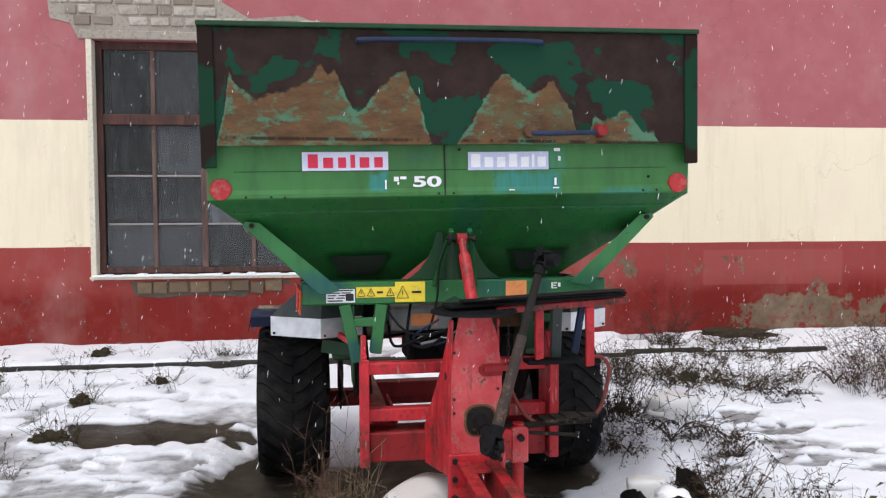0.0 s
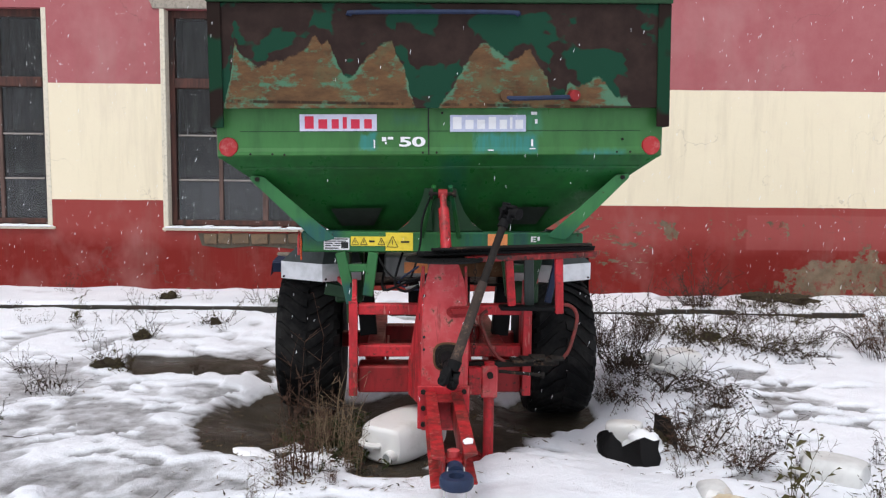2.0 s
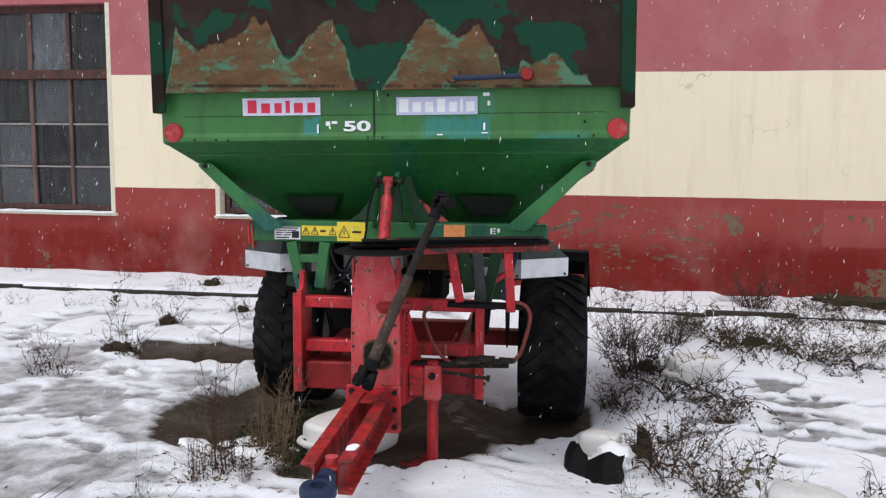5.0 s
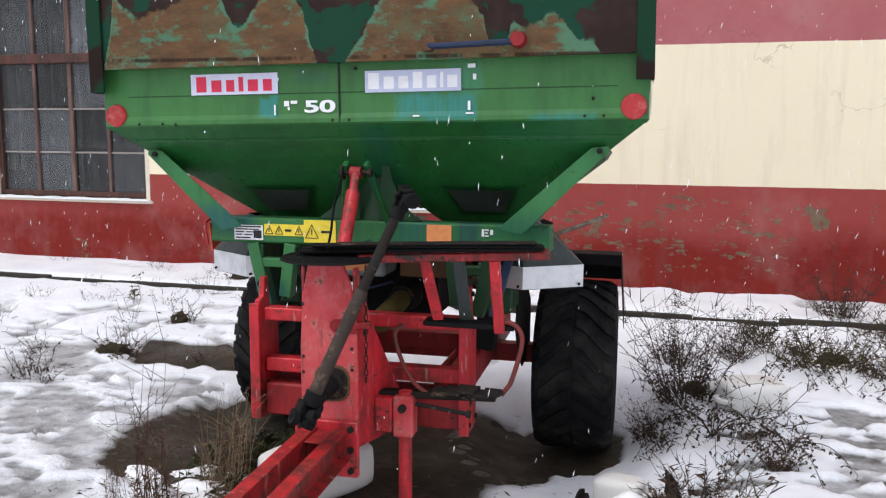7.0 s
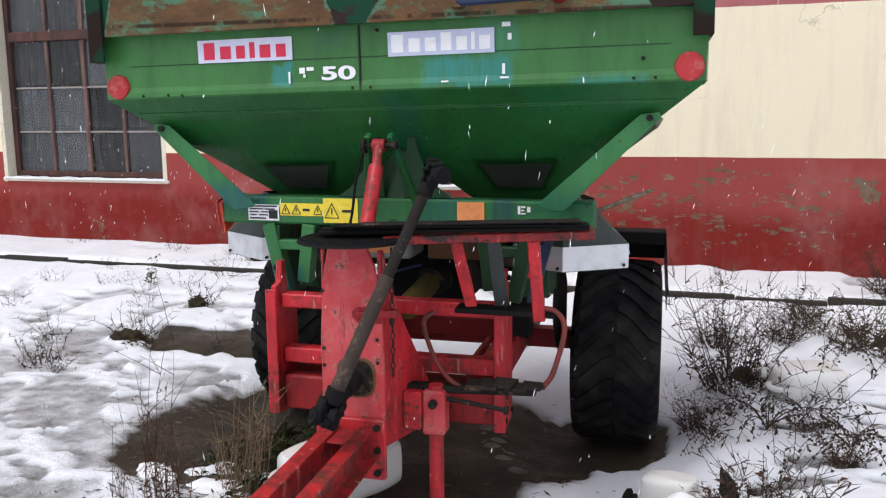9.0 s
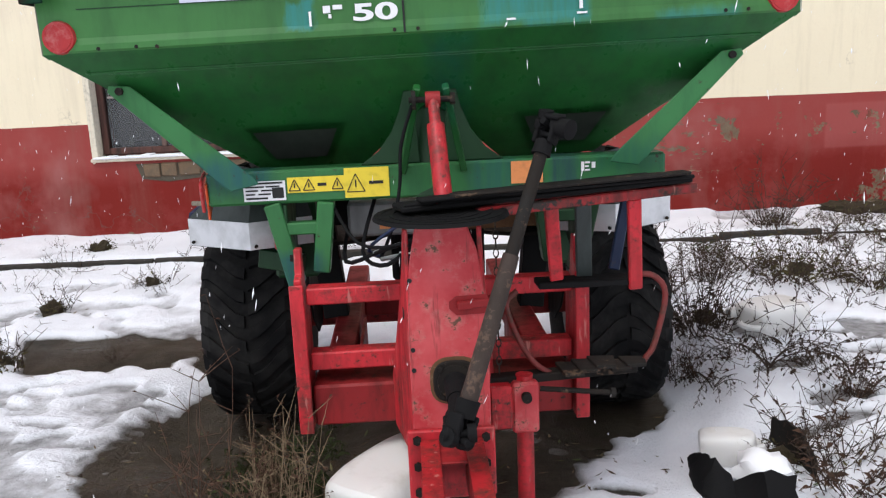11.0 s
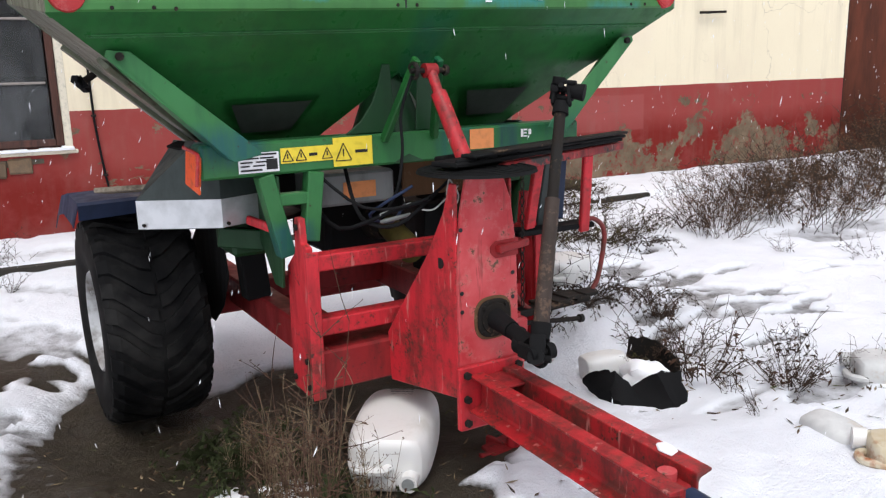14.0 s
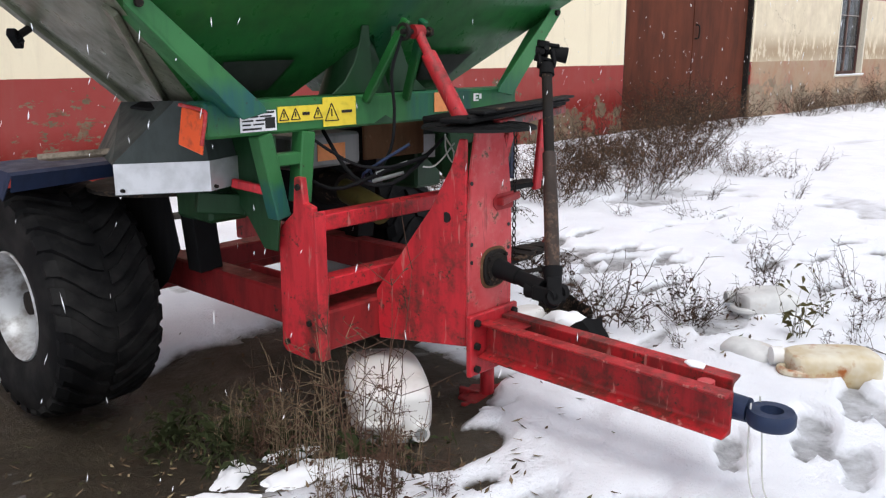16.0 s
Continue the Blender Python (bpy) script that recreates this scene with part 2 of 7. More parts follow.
def plain(name, base, rough=0.5, dirt=0.35, seed=0.0):
    m = Mat(name, base, rough)
    m.color(m.mix(m.math("MULTIPLY", m.ramp(m.noise(35, 5, seed=seed), (0.5, 0.0), (0.75, 1.0)), dirt), base, tuple(c * 0.35 for c in base)))
    return m.m


M_YELLOW = plain("yellow_sticker", (0.78, 0.6, 0.05))
M_STICKER_ORANGE = plain("orange_sticker", (0.75, 0.28, 0.1))
M_WHITE = plain("white_sticker", (0.78, 0.78, 0.8), 0.5, 0.2)
M_LILAC = plain("pale_blue_sticker", (0.5, 0.53, 0.68), 0.5, 0.2, 3)
M_PINKISH = plain("pale_pink_sticker", (0.62, 0.62, 0.76), 0.5, 0.2, 5)
M_INK = plain("black_print", (0.015, 0.015, 0.015))
M_REDINK = plain("red_print", (0.62, 0.03, 0.07), 0.5, 0.2)
M_SNOWCAP = plain("snow_lump", (0.82, 0.83, 0.86), 0.7, 0.05)
M_CORD = plain("pale_cord", (0.55, 0.55, 0.52), 0.8)
M_RUST = worn_paint("brown_rust", (0.12, 0.065, 0.035), (0.05, 0.03, 0.02), (0.2, 0.13, 0.08), 0.85, 0.6, 17.0)
M_YGUARD = plain("dirty_yellow_plastic", (0.075, 0.06, 0.016), 0.5, 0.8)

# the hopper board: dark camouflage paint above an uneven edge, rust and old teal paint below it
m = Mat("camouflage_rust_board", (0.1, 0.05, 0.03), 0.75)
mp = m.node("ShaderNodeMapRange")
mp.inputs["From Min"].default_value, mp.inputs["From Max"].default_value = -1.147, 1.147
m.link(m.math("ADD", m.axis(0), m.math("MULTIPLY", m.math("SUBTRACT", m.noise(18, 3), 0.5), 0.03)), mp.inputs["Value"])
EDGE_WEST = [(0.0, 1.1), (0.027, 1.01), (0.04, 0.75), (0.051, 0.41), (0.064, 0.54), (0.1, 0.65), (0.126, 0.59), (0.153, 0.57), (0.185, 0.52), (0.201, 0.46), (0.221, 0.32), (0.234, 0.41), (0.25, 0.38),
             (0.258, 0.48), (0.273, 0.63), (0.286, 0.72), (0.303, 0.72), (0.32, 0.59), (0.348, 0.48), (0.362, 0.4), (0.388, 0.36), (0.395, 0.5), (0.416, 0.65), (0.422, 0.8), (0.435, 0.99), (0.45, 1.1)]
EDGE_EAST = [(0.478, 1.1), (0.498, 0.93), (0.521, 0.8), (0.539, 0.63), (0.557, 0.52), (0.575, 0.4), (0.592, 0.36), (0.604, 0.42), (0.627, 0.5), (0.644, 0.54), (0.662, 0.52), (0.678, 0.45), (0.687, 0.42),
             (0.698, 0.5), (0.709, 0.6), (0.727, 0.7), (0.739, 0.91), (0.763, 0.91), (0.775, 0.73), (0.793, 0.78), (0.818, 0.73), (0.834, 0.67), (0.851, 0.73), (0.881, 0.88), (0.904, 0.87), (0.926, 1.1)]
edge = m.mix(m.math("GREATER_THAN", mp.outputs[0], 0.464), m.ramp(mp.outputs[0], *EDGE_WEST), m.ramp(mp.outputs[0], *EDGE_EAST))
depth = m.node("ShaderNodeMapRange")
depth.inputs["From Min"].default_value, depth.inputs["From Max"].default_value = 2.277, 1.77
m.link(m.axis(2), depth.inputs["Value"])
mask = m.ramp(m.math("ADD", m.math("ADD", m.math("SUBTRACT", edge, depth.outputs[0]), m.math("MULTIPLY", m.math("SUBTRACT", m.noise(24, 5, 0.7, seed=12), 0.5), 0.13)), 0.5), (0.49, 0.0), (0.51, 1.0))
above = m.math("SUBTRACT", edge, depth.outputs[0])
greenish = m.math("ADD", m.noise(4.2, 3, 0.5, stretch=(1, 1, 1.5), seed=2.3), m.ramp(above, (0.03, 0.05), (0.16, 0.13), (0.3, 0.04), (0.42, -0.0)))
brown = m.mix(m.ramp(m.noise(9, 5, 0.6, seed=3.3), (0.4, 0.0), (0.7, 1.0)), (0.021, 0.0115, 0.0095), (0.034, 0.02, 0.016))
camo = m.mix(m.ramp(greenish, (0.555, 0.0), (0.58, 1.0)), brown, (0.006, 0.042, 0.023))
tealness = m.math("ADD", m.math("ADD", m.noise(6.5, 7, 0.7, stretch=(0.8, 1, 1.5), seed=8), m.math("MULTIPLY", m.math("SUBTRACT", depth.outputs[0], 0.8), 0.1)), m.ramp(m.math("ADD", above, 0.5), (0.38, 0.0), (0.48, 0.07)))
rust = m.mix(m.ramp(m.noise(11, 7, 0.65, stretch=(0.6, 1, 1.6), seed=71), (0.35, 0.0), (0.7, 1.0)), (0.14, 0.076, 0.036), (0.07, 0.041, 0.024))
rust = m.mix(m.ramp(m.noise(70, 6, 0.75, stretch=(0.5, 1, 1.2), seed=61), (0.5, 0.0), (0.75, 0.4)), rust, (0.045, 0.03, 0.02))
rust = m.mix(m.ramp(m.noise(5, 6, 0.65, seed=63), (0.5, 0.0), (0.64, 0.7)), rust, (0.085, 0.095, 0.05))
rust = m.mix(m.ramp(tealness, (0.53, 0.0), (0.6, 0.85)), rust, m.mix(m.noise(9, 4, seed=67), (0.045, 0.15, 0.085), (0.09, 0.2, 0.13)))
seam = m.math("MULTIPLY", m.ramp(depth.outputs[0], (0.955, 0.0), (0.965, 1.0), (0.985, 1.0), (0.992, 0.0)), m.ramp(m.noise(16, 5, 0.7, stretch=(1, 1, 0.2), seed=69), (0.45, 0.0), (0.55, 0.9)))
rust = m.mix(seam, rust, (0.03, 0.018, 0.012))
m.color(m.mix(mask, rust, camo))
m.rough(m.mix(mask, 0.85, 0.6))
m.bump(m.noise(40, 6, 0.7), 0.25, 0.004)
M_BOARD = m.m
m = Mat("camouflage_paint", (0.018, 0.01, 0.008), 0.75)
m.color(m.mix(m.ramp(m.noise(3.2, 3, 0.5, stretch=(1, 1, 1.3), seed=5.1), (0.47, 0.0), (0.53, 1.0)), (0.016, 0.009, 0.007), (0.006, 0.034, 0.017)))
m.bump(m.noise(40, 6, 0.7), 0.25, 0.004)
M_CAMO = m.m

# wall paint: red plinth, cream band, dusty pink above; plaster worn off low down
m = Mat("banded_wall_paint", (0.5, 0.2, 0.2), 0.85)
z = m.math("ADD", m.axis(2), m.math("MULTIPLY", m.math("SUBTRACT", m.noise(1.4, 3), 0.5), 0.02))
big, mid, fine = m.noise(0.7, 5), m.noise(4, 6, 0.65, seed=3), m.noise(45, 5, 0.7, seed=5)
low = m.mix(m.ramp(m.math("ADD", z, m.math("MULTIPLY", m.math("SUBTRACT", big, 0.5), 0.5)), (0.55, 0.0), (0.78, 1.0)), (0.18, 0.019, 0.015), (0.28, 0.053, 0.047))
low = m.mix(m.math("MULTIPLY", m.ramp(mid, (0.5, 0.0), (0.75, 1.0)), 0.5), low, (0.28, 0.07, 0.065))
pink = m.mix(m.ramp(mid, (0.35, 0.0), (0.8, 0.7)), (0.35, 0.108, 0.115), (0.42, 0.16, 0.165))
cream = m.mix(m.math("MULTIPLY", m.ramp(big, (0.4, 0.0), (0.8, 1.0)), 0.6), (0.8, 0.71, 0.53), (0.72, 0.63, 0.46))
cream = m.mix(m.math("MULTIPLY", m.ramp(fine, (0.55, 0.0), (0.8, 1.0)), 0.25), cream, (0.6, 0.52, 0.4))
up = m.math("GREATER_THAN", z, 2.272)
at_cream = m.math("GREATER_THAN", z, 1.09)
ochre = m.math("MULTIPLY", m.math("GREATER_THAN", m.axis(0), 14.42), m.ramp(m.noise(1.1, 4, seed=41), (0.55, 0.9), (0.66, 0.15)))
low = m.mix(ochre, low, m.mix(mid, (0.36, 0.17, 0.1), (0.3, 0.2, 0.11)))
col = m.mix(at_cream, low, cream)
col = m.mix(up, col, pink)
along = m.axis(0)
worn_low = m.ramp(m.math("MULTIPLY", z, 0.5), (0.1, 0.1), (0.3, 0.05), (0.46, 0.128), (0.56, 0.0))
right_part = m.ramp(m.math("MULTIPLY", along, 0.05), (0.29, 0.0), (0.345, 0.75), (0.42, 1.0))
right_low = m.math("MULTIPLY", right_part, m.ramp(z, (0.5, 0.19), (0.85, 0.0)))
peel = m.math("ADD", m.math("ADD", m.noise(1.9, 7, 0.68, seed=7.7), worn_low), right_low)
peel_mask = m.math("MULTIPLY", m.ramp(peel, (0.71, 0.0), (0.725, 1.0)), m.math("SUBTRACT", 1.0, at_cream))
raw = m.mix(m.ramp(mid, (0.4, 0.0), (0.65, 1.0)), (0.125, 0.095, 0.062), (0.21, 0.15, 0.1))
raw = m.mix(m.ramp(m.noise(12, 6, 0.7, seed=17), (0.52, 0.0), (0.6, 0.75)), raw, (0.19, 0.045, 0.035))
def span(v, a, b, soft):
    """One between a and b along v, falling to zero over soft."""
    return m.math("MULTIPLY", m.math("MINIMUM", m.math("SUBTRACT", v, a), m.math("SUBTRACT", b, v)), 1 / soft, True)


repaint = m.math("MULTIPLY", span(along, 6.02, 7.57, 0.02), span(z, 0.64, 1.02, 0.02))
col = m.mix(m.math("MULTIPLY", repaint, 0.3), col, (0.38, 0.115, 0.11))
flaky = m.math("MULTIPLY", m.math("MAXIMUM", span(along, 2.4, 5.6, 0.8), m.math("MULTIPLY", span(along, 1.9, 3.4, 0.4), span(z, 0.2, 0.75, 0.2))), span(z, 0.25, 1.12, 0.25))
flakes = m.math("ADD", m.noise(7, 7, 0.72, stretch=(1, 1, 2.4), seed=83), m.math("MULTIPLY", flaky, 0.13))
flake_mask = m.math("MULTIPLY", m.ramp(flakes, (0.685, 0.0), (0.7, 1.0)), m.math("SUBTRACT", 1.0, at_cream))
peel_mask = m.math("MAXIMUM", peel_mask, flake_mask)
col = m.mix(peel_mask, col, raw)
bare = m.math("MULTIPLY", m.math("MULTIPLY", span(along, 14.42, 32.0, 0.05), span(z, 0.9, 1.6, 0.3)), m.ramp(m.noise(5, 6, 0.7, stretch=(1.6, 1, 0.6), seed=87), (0.42, 0.0), (0.47, 0.9)))
col = m.mix(bare, col, (0.3, 0.2, 0.11))
col = m.mix(m.math("MULTIPLY", span(along, 14.42, 32.0, 0.05), m.ramp(mid, (0.3, 0.25), (0.7, 0.6))), col, (0.42, 0.34, 0.25))
spots = m.math("MULTIPLY", m.ramp(m.noise(3.1, 6, 0.7, seed=15), (0.7, 0.0), (0.72, 1.0)), up)
col = m.mix(spots, col, (0.6, 0.42, 0.4))
streak = m.noise(3.2, 5, 0.65, stretch=(2.2, 1, 0.22), seed=23)
col = m.mix(m.math("MULTIPLY", m.ramp(streak, (0.5, 0.0), (0.8, 1.0)), 0.2), col, (0.2, 0.14, 0.11))
haze = m.noise(1.3, 4, 0.6, stretch=(1, 1, 0.7), seed=29)
col = m.mix(m.math("MULTIPLY", m.ramp(haze, (0.55, 0.0), (0.75, 1.0)), 0.16), col, (0.6, 0.45, 0.42))
crack = m.node("ShaderNodeTexVoronoi")
crack.feature = "DISTANCE_TO_EDGE"
crack.inputs["Scale"].default_value = 0.9
warp = m.node("ShaderNodeVectorMath")
warp.operation = "ADD"
m.link(m.c, warp.inputs[0])
wv = m.node("ShaderNodeTexNoise")
wv.inputs["Scale"].default_value, wv.inputs["Detail"].default_value = 2.5, 6
m.link(m.c, wv.inputs["Vector"])
m.link(wv.outputs["Color"], warp.inputs[1])
m.link(warp.outputs[0], crack.inputs["Vector"])
hair = m.math("MULTIPLY", m.ramp(crack.outputs["Distance"], (0.0, 1.0), (0.006, 0.0)), m.ramp(m.noise(0.8, 3, seed=33), (0.5, 0.0), (0.6, 0.55)))
col = m.mix(hair, col, (0.12, 0.08, 0.07))
m.color(col)
m.bump(m.math("SUBTRACT", m.math("ADD", m.math("MULTIPLY", mid, 0.6), m.math("MULTIPLY", fine, 0.4)), peel_mask), 0.35, 0.012)
M_WALL = m.m
M_REVEAL = plain("cream_plaster", (0.68, 0.62, 0.5), 0.9, 0.5)

m = Mat("old_wood", (0.13, 0.07, 0.05), 0.75)
grain = m.noise(6, 6, 0.7, stretch=(3, 3, 0.4))
m.color(m.mix(m.ramp(grain, (0.4, 0.0), (0.65, 1.0)), (0.105, 0.05, 0.041), (0.04, 0.03, 0.027)))
m.bump(m.noise(30, 5, stretch=(3, 3, 0.3)), 0.4, 0.004)
M_WOOD = m.m
m = Mat("weathered_grey_wood", (0.2, 0.17, 0.13), 0.85)
m.color(m.mix(m.ramp(m.noise(12, 6, 0.7, stretch=(0.4, 3, 3)), (0.4, 0.0), (0.65, 1.0)), (0.26, 0.22, 0.17), (0.1, 0.08, 0.06)))
M_PLANK = m.m
m = Mat("bleached_wood", (0.2, 0.14, 0.12), 0.85)
m.color(m.mix(m.ramp(m.noise(6, 6, 0.7, stretch=(3, 3, 0.4), seed=9), (0.4, 0.0), (0.65, 1.0)), (0.165, 0.105, 0.09), (0.065, 0.045, 0.04)))
m.bump(m.noise(30, 5, stretch=(3, 3, 0.3)), 0.4, 0.004)
M_MULLION = m.m
M_PUTTY = plain("flaking_putty", (0.3, 0.265, 0.245), 0.85, 0.6, 7)
m = Mat("dusty_glass", (0.5, 0.55, 0.56), 0.04)
m.p.inputs["Transmission Weight"].default_value = 1.0
m.p.inputs["IOR"].default_value = 1.45
# Diffuse veil: real dust, plus sky reflections painted as pale streaked tones.
dust_sheen = m.node("ShaderNodeBsdfDiffuse")
each = m.node("ShaderNodeObjectInfo").outputs["Random"]
m.link(m.mix(each, (0.035, 0.032, 0.031), (0.16, 0.168, 0.18)), dust_sheen.inputs["Color"])
mixer = m.node("ShaderNodeMixShader")
veil = m.math("MULTIPLY", m.ramp(m.noise(3.4, 6, 0.7, stretch=(2.6, 1, 0.7)), (0.3, 0.25), (0.7, 0.95)), m.math("ADD", 0.45, m.math("MULTIPLY", each, 0.5)))
m.link(veil, mixer.inputs[0])
m.link(m.p.outputs[0], mixer.inputs[1])
m.link(dust_sheen.outputs[0], mixer.inputs[2])
m.link(mixer.outputs[0], m.t.nodes["Material Output"].inputs["Surface"])
M_GLASS = m.m
M_INSIDE = plain("dim_room_plaster", (0.3, 0.28, 0.25), 0.9)
M_CURTAIN = plain("grubby_curtain", (0.32, 0.32, 0.33), 0.9)
m = Mat("rusty_gate", (0.1, 0.03, 0.02), 0.75)
m.color(m.mix(m.ramp(m.noise(2.5, 6, 0.65, stretch=(2, 2, 0.5)), (0.35, 0.0), (0.7, 1.0)), (0.12, 0.034, 0.018), (0.06, 0.02, 0.012)))
m.bump(m.noise(30, 4), 0.2, 0.004)
M_GATE = m.m
m = Mat("old_brick", (0.4, 0.34, 0.27), 0.9)
rnd = m.node("ShaderNodeObjectInfo").outputs["Random"]
bc = m.mix(rnd, (0.2, 0.135, 0.085), (0.085, 0.06, 0.042))
m.color(m.mix(m.ramp(m.noise(9, 6, 0.7), (0.4, 0.0), (0.7, 1.0)), bc, (0.12, 0.095, 0.07)))
m.bump(m.noise(50, 5), 0.6, 0.008)
M_BRICK = m.m
m = Mat("pale_brick", (0.4, 0.35, 0.3), 0.9)
rnd = m.node("ShaderNodeObjectInfo").outputs["Random"]
bc = m.mix(rnd, (0.5, 0.45, 0.39), (0.2, 0.165, 0.13))
m.color(m.mix(m.ramp(m.noise(9, 6, 0.7), (0.45, 0.0), (0.7, 1.0)), bc, (0.24, 0.2, 0.16)))
m.bump(m.noise(50, 5), 0.6, 0.008)
M_BRICK_PALE = m.m
M_MORTAR_PALE = plain("pale_mortar", (0.34, 0.3, 0.25), 0.95, 0.7)
M_MORTAR = plain("crumbling_mortar", (0.1, 0.085, 0.065), 0.95, 0.6)

m = Mat("wet_mud", (0.04, 0.03, 0.022), 0.45)
m.p.inputs["Specular IOR Level"].default_value = 0.2
mud = m.math("ADD", m.math("MULTIPLY", m.noise(3.2, 8, 0.7), 0.55), m.math("MULTIPLY", m.noise(34, 6, 0.75, seed=8), 0.45))
m.color(m.mix(m.ramp(mud, (0.35, 0.0), (0.7, 1.0)), (0.017, 0.013, 0.0088), (0.066, 0.053, 0.036)))
m.rough(m.ramp(m.noise(1.6, 3, seed=3), (0.4, 0.25), (0.65, 0.75)))
m.bump(m.math("ADD", m.noise(9, 7, 0.72), m.math("MULTIPLY", m.noise(60, 5, 0.7), 0.4)), 0.8, 0.03)
M_MUD = m.m
m = Mat("snow", (0.85, 0.86, 0.9), 0.6)
thick = m.math("ADD", m.attr("depth"), m.math("MULTIPLY", m.math("SUBTRACT", m.noise(13, 7, 0.72), 0.5), 0.02))
slush = m.mix(m.ramp(m.noise(14, 5), (0.35, 0.0), (0.65, 1.0)), (0.04, 0.034, 0.027), (0.15, 0.145, 0.14))
col = m.mix(m.ramp(thick, (-0.002, 0.0), (0.005, 0.3), (0.012, 0.72), (0.024, 1.0)), slush, m.mix(m.ramp(m.noise(2.6, 6, 0.65, seed=6), (0.35, 0.0), (0.7, 1.0)), (0.87, 0.885, 0.935), (0.78, 0.795, 0.85)))
speck = m.ramp(m.noise(70, 4, 0.7), (0.72, 0.0), (0.76, 0.6))
m.color(m.mix(speck, col, (0.12, 0.1, 0.08)))
m.rough(m.ramp(thick, (0.0, 0.3), (0.02, 0.65)))
m.bump(m.math("ADD", m.math("MULTIPLY", m.noise(16, 7, 0.7), 0.6), m.math("MULTIPLY", m.noise(75, 4, 0.7), 0.4)), 0.9, 0.03)
m.p.inputs["Subsurface Weight"].default_value = 0.0
M_SNOW = m.m
# Pale base colour stands for sky reflected at a grazing angle; chips are wear.
M_SIDE_PALE = worn_paint("sky_sheen_side_paint", (0.42, 0.42, 0.37), (0.2, 0.2, 0.16), (0.12, 0.08, 0.05), 0.3, 0.63, 22.0)
M_SIDE = worn_paint("weathered_pale_green_paint", (0.12, 0.13, 0.09), (0.045, 0.045, 0.032), (0.07, 0.045, 0.03), 0.3, 0.6, 21.0, 0.8, 45)


def twig(name, a, b):
    m = Mat(name, a, 0.85)
    m.color(m.mix(m.noise(7, 3), a, b))
    return m.m


M_STRAW = twig("dry_straw", (0.2, 0.12, 0.065), (0.1, 0.055, 0.035))
M_TWIG = twig("dark_twig", (0.026, 0.019, 0.016), (0.075, 0.05, 0.036))
M_REDSTALK = twig("brown_stalk", (0.1, 0.056, 0.037), (0.045, 0.027, 0.02))
M_PALESTRAW = twig("pale_straw", (0.24, 0.18, 0.115), (0.1, 0.07, 0.045))
M_VALVE = worn_paint("dull_zinc_plate", (0.2, 0.21, 0.21), (0.08, 0.085, 0.085), (0.3, 0.3, 0.3), 0.5, 0.66, 47.0)
M_OLIVE = twig("olive_dead_leaf", (0.05, 0.05, 0.02), (0.1, 0.08, 0.035))
M_SHAFT = worn_paint("worn_brown_shaft", (0.035, 0.023, 0.018), (0.016, 0.012, 0.01), (0.085, 0.052, 0.036), 0.6, 0.56, 43.0)
M_LEAF = twig("dull_green_leaf", (0.016, 0.03, 0.01), (0.045, 0.045, 0.02))
M_FRESH = twig("green_grass", (0.03, 0.055, 0.014), (0.055, 0.06, 0.022))
M_DEADLEAF = twig("dark_dead_leaf", (0.02, 0.016, 0.013), (0.06, 0.042, 0.03))
m = Mat("litter", (0.1, 0.07, 0.04), 0.85)
isl = m.node("ShaderNodeNewGeometry").outputs["Random Per Island"]
m.color(m.ramp(isl, (0.0, (0.03, 0.022, 0.015)), (0.45, (0.1, 0.065, 0.04)), (0.75, (0.24, 0.18, 0.11)), (1.0, (0.06, 0.08, 0.03))))
M_LITTER = m.m
M_HATCH = worn_paint("grey_green_plastic", (0.05, 0.06, 0.05), (0.04, 0.05, 0.042), (0.14, 0.14, 0.13), 0.5, 0.68, 51.0)
M_MOSS = twig("mossy_soil", (0.024, 0.021, 0.012), (0.06, 0.046, 0.03))

# ---- mesh helpers ----
def finish(bm, smooth_angle=None):
    bmesh.ops.recalc_face_normals(bm, faces=bm.faces)
    return bm


def mesh_object(name, bm, material, smooth=False):
    me = bpy.data.meshes.new(name)
    if smooth:
        for f in bm.faces:
            f.smooth = True
    bm.to_mesh(me)
    bm.free()
    me.materials.append(material)
    if smooth:
        me.set_sharp_from_angle(angle=radians(38))
    return new(name, me)


def part(name, bm, material, parent, label="", smooth=False):
    ob = mesh_object(name, bm, material, smooth)
    ob.parent = parent
    if label:
        tagged(ob, label)
    return ob


def thing(name, label, category, m=None, group="", kind=""):
    ob = new(name)
    if m is not None:
        ob.matrix_world = m
    return tagged(ob, label, category, group, kind)


def box(bm, x0, x1, y0, y1, z0, z1, bevel=0.004, m=None):
    b = bmesh.new()
    bmesh.ops.create_cube(b, size=1.0)
    for v in b.verts:
        v.co = Vector(((x0 + x1) / 2 + v.co.x * (x1 - x0), (y0 + y1) / 2 + v.co.y * (y1 - y0), (z0 + z1) / 2 + v.co.z * (z1 - z0)))
    if bevel:
        bmesh.ops.bevel(b, geom=b.edges[:] + b.verts[:], offset=bevel, segments=1, affect="EDGES")
    return merge(bm, b, m)


def merge(bm, b, m=None):
    if m is not None:
        bmesh.ops.transform(b, matrix=m, verts=b.verts)
    me = bpy.data.meshes.new("scrap")
    b.to_mesh(me)
    b.free()
    bm.from_mesh(me)
    bpy.data.meshes.remove(me)
    return bm


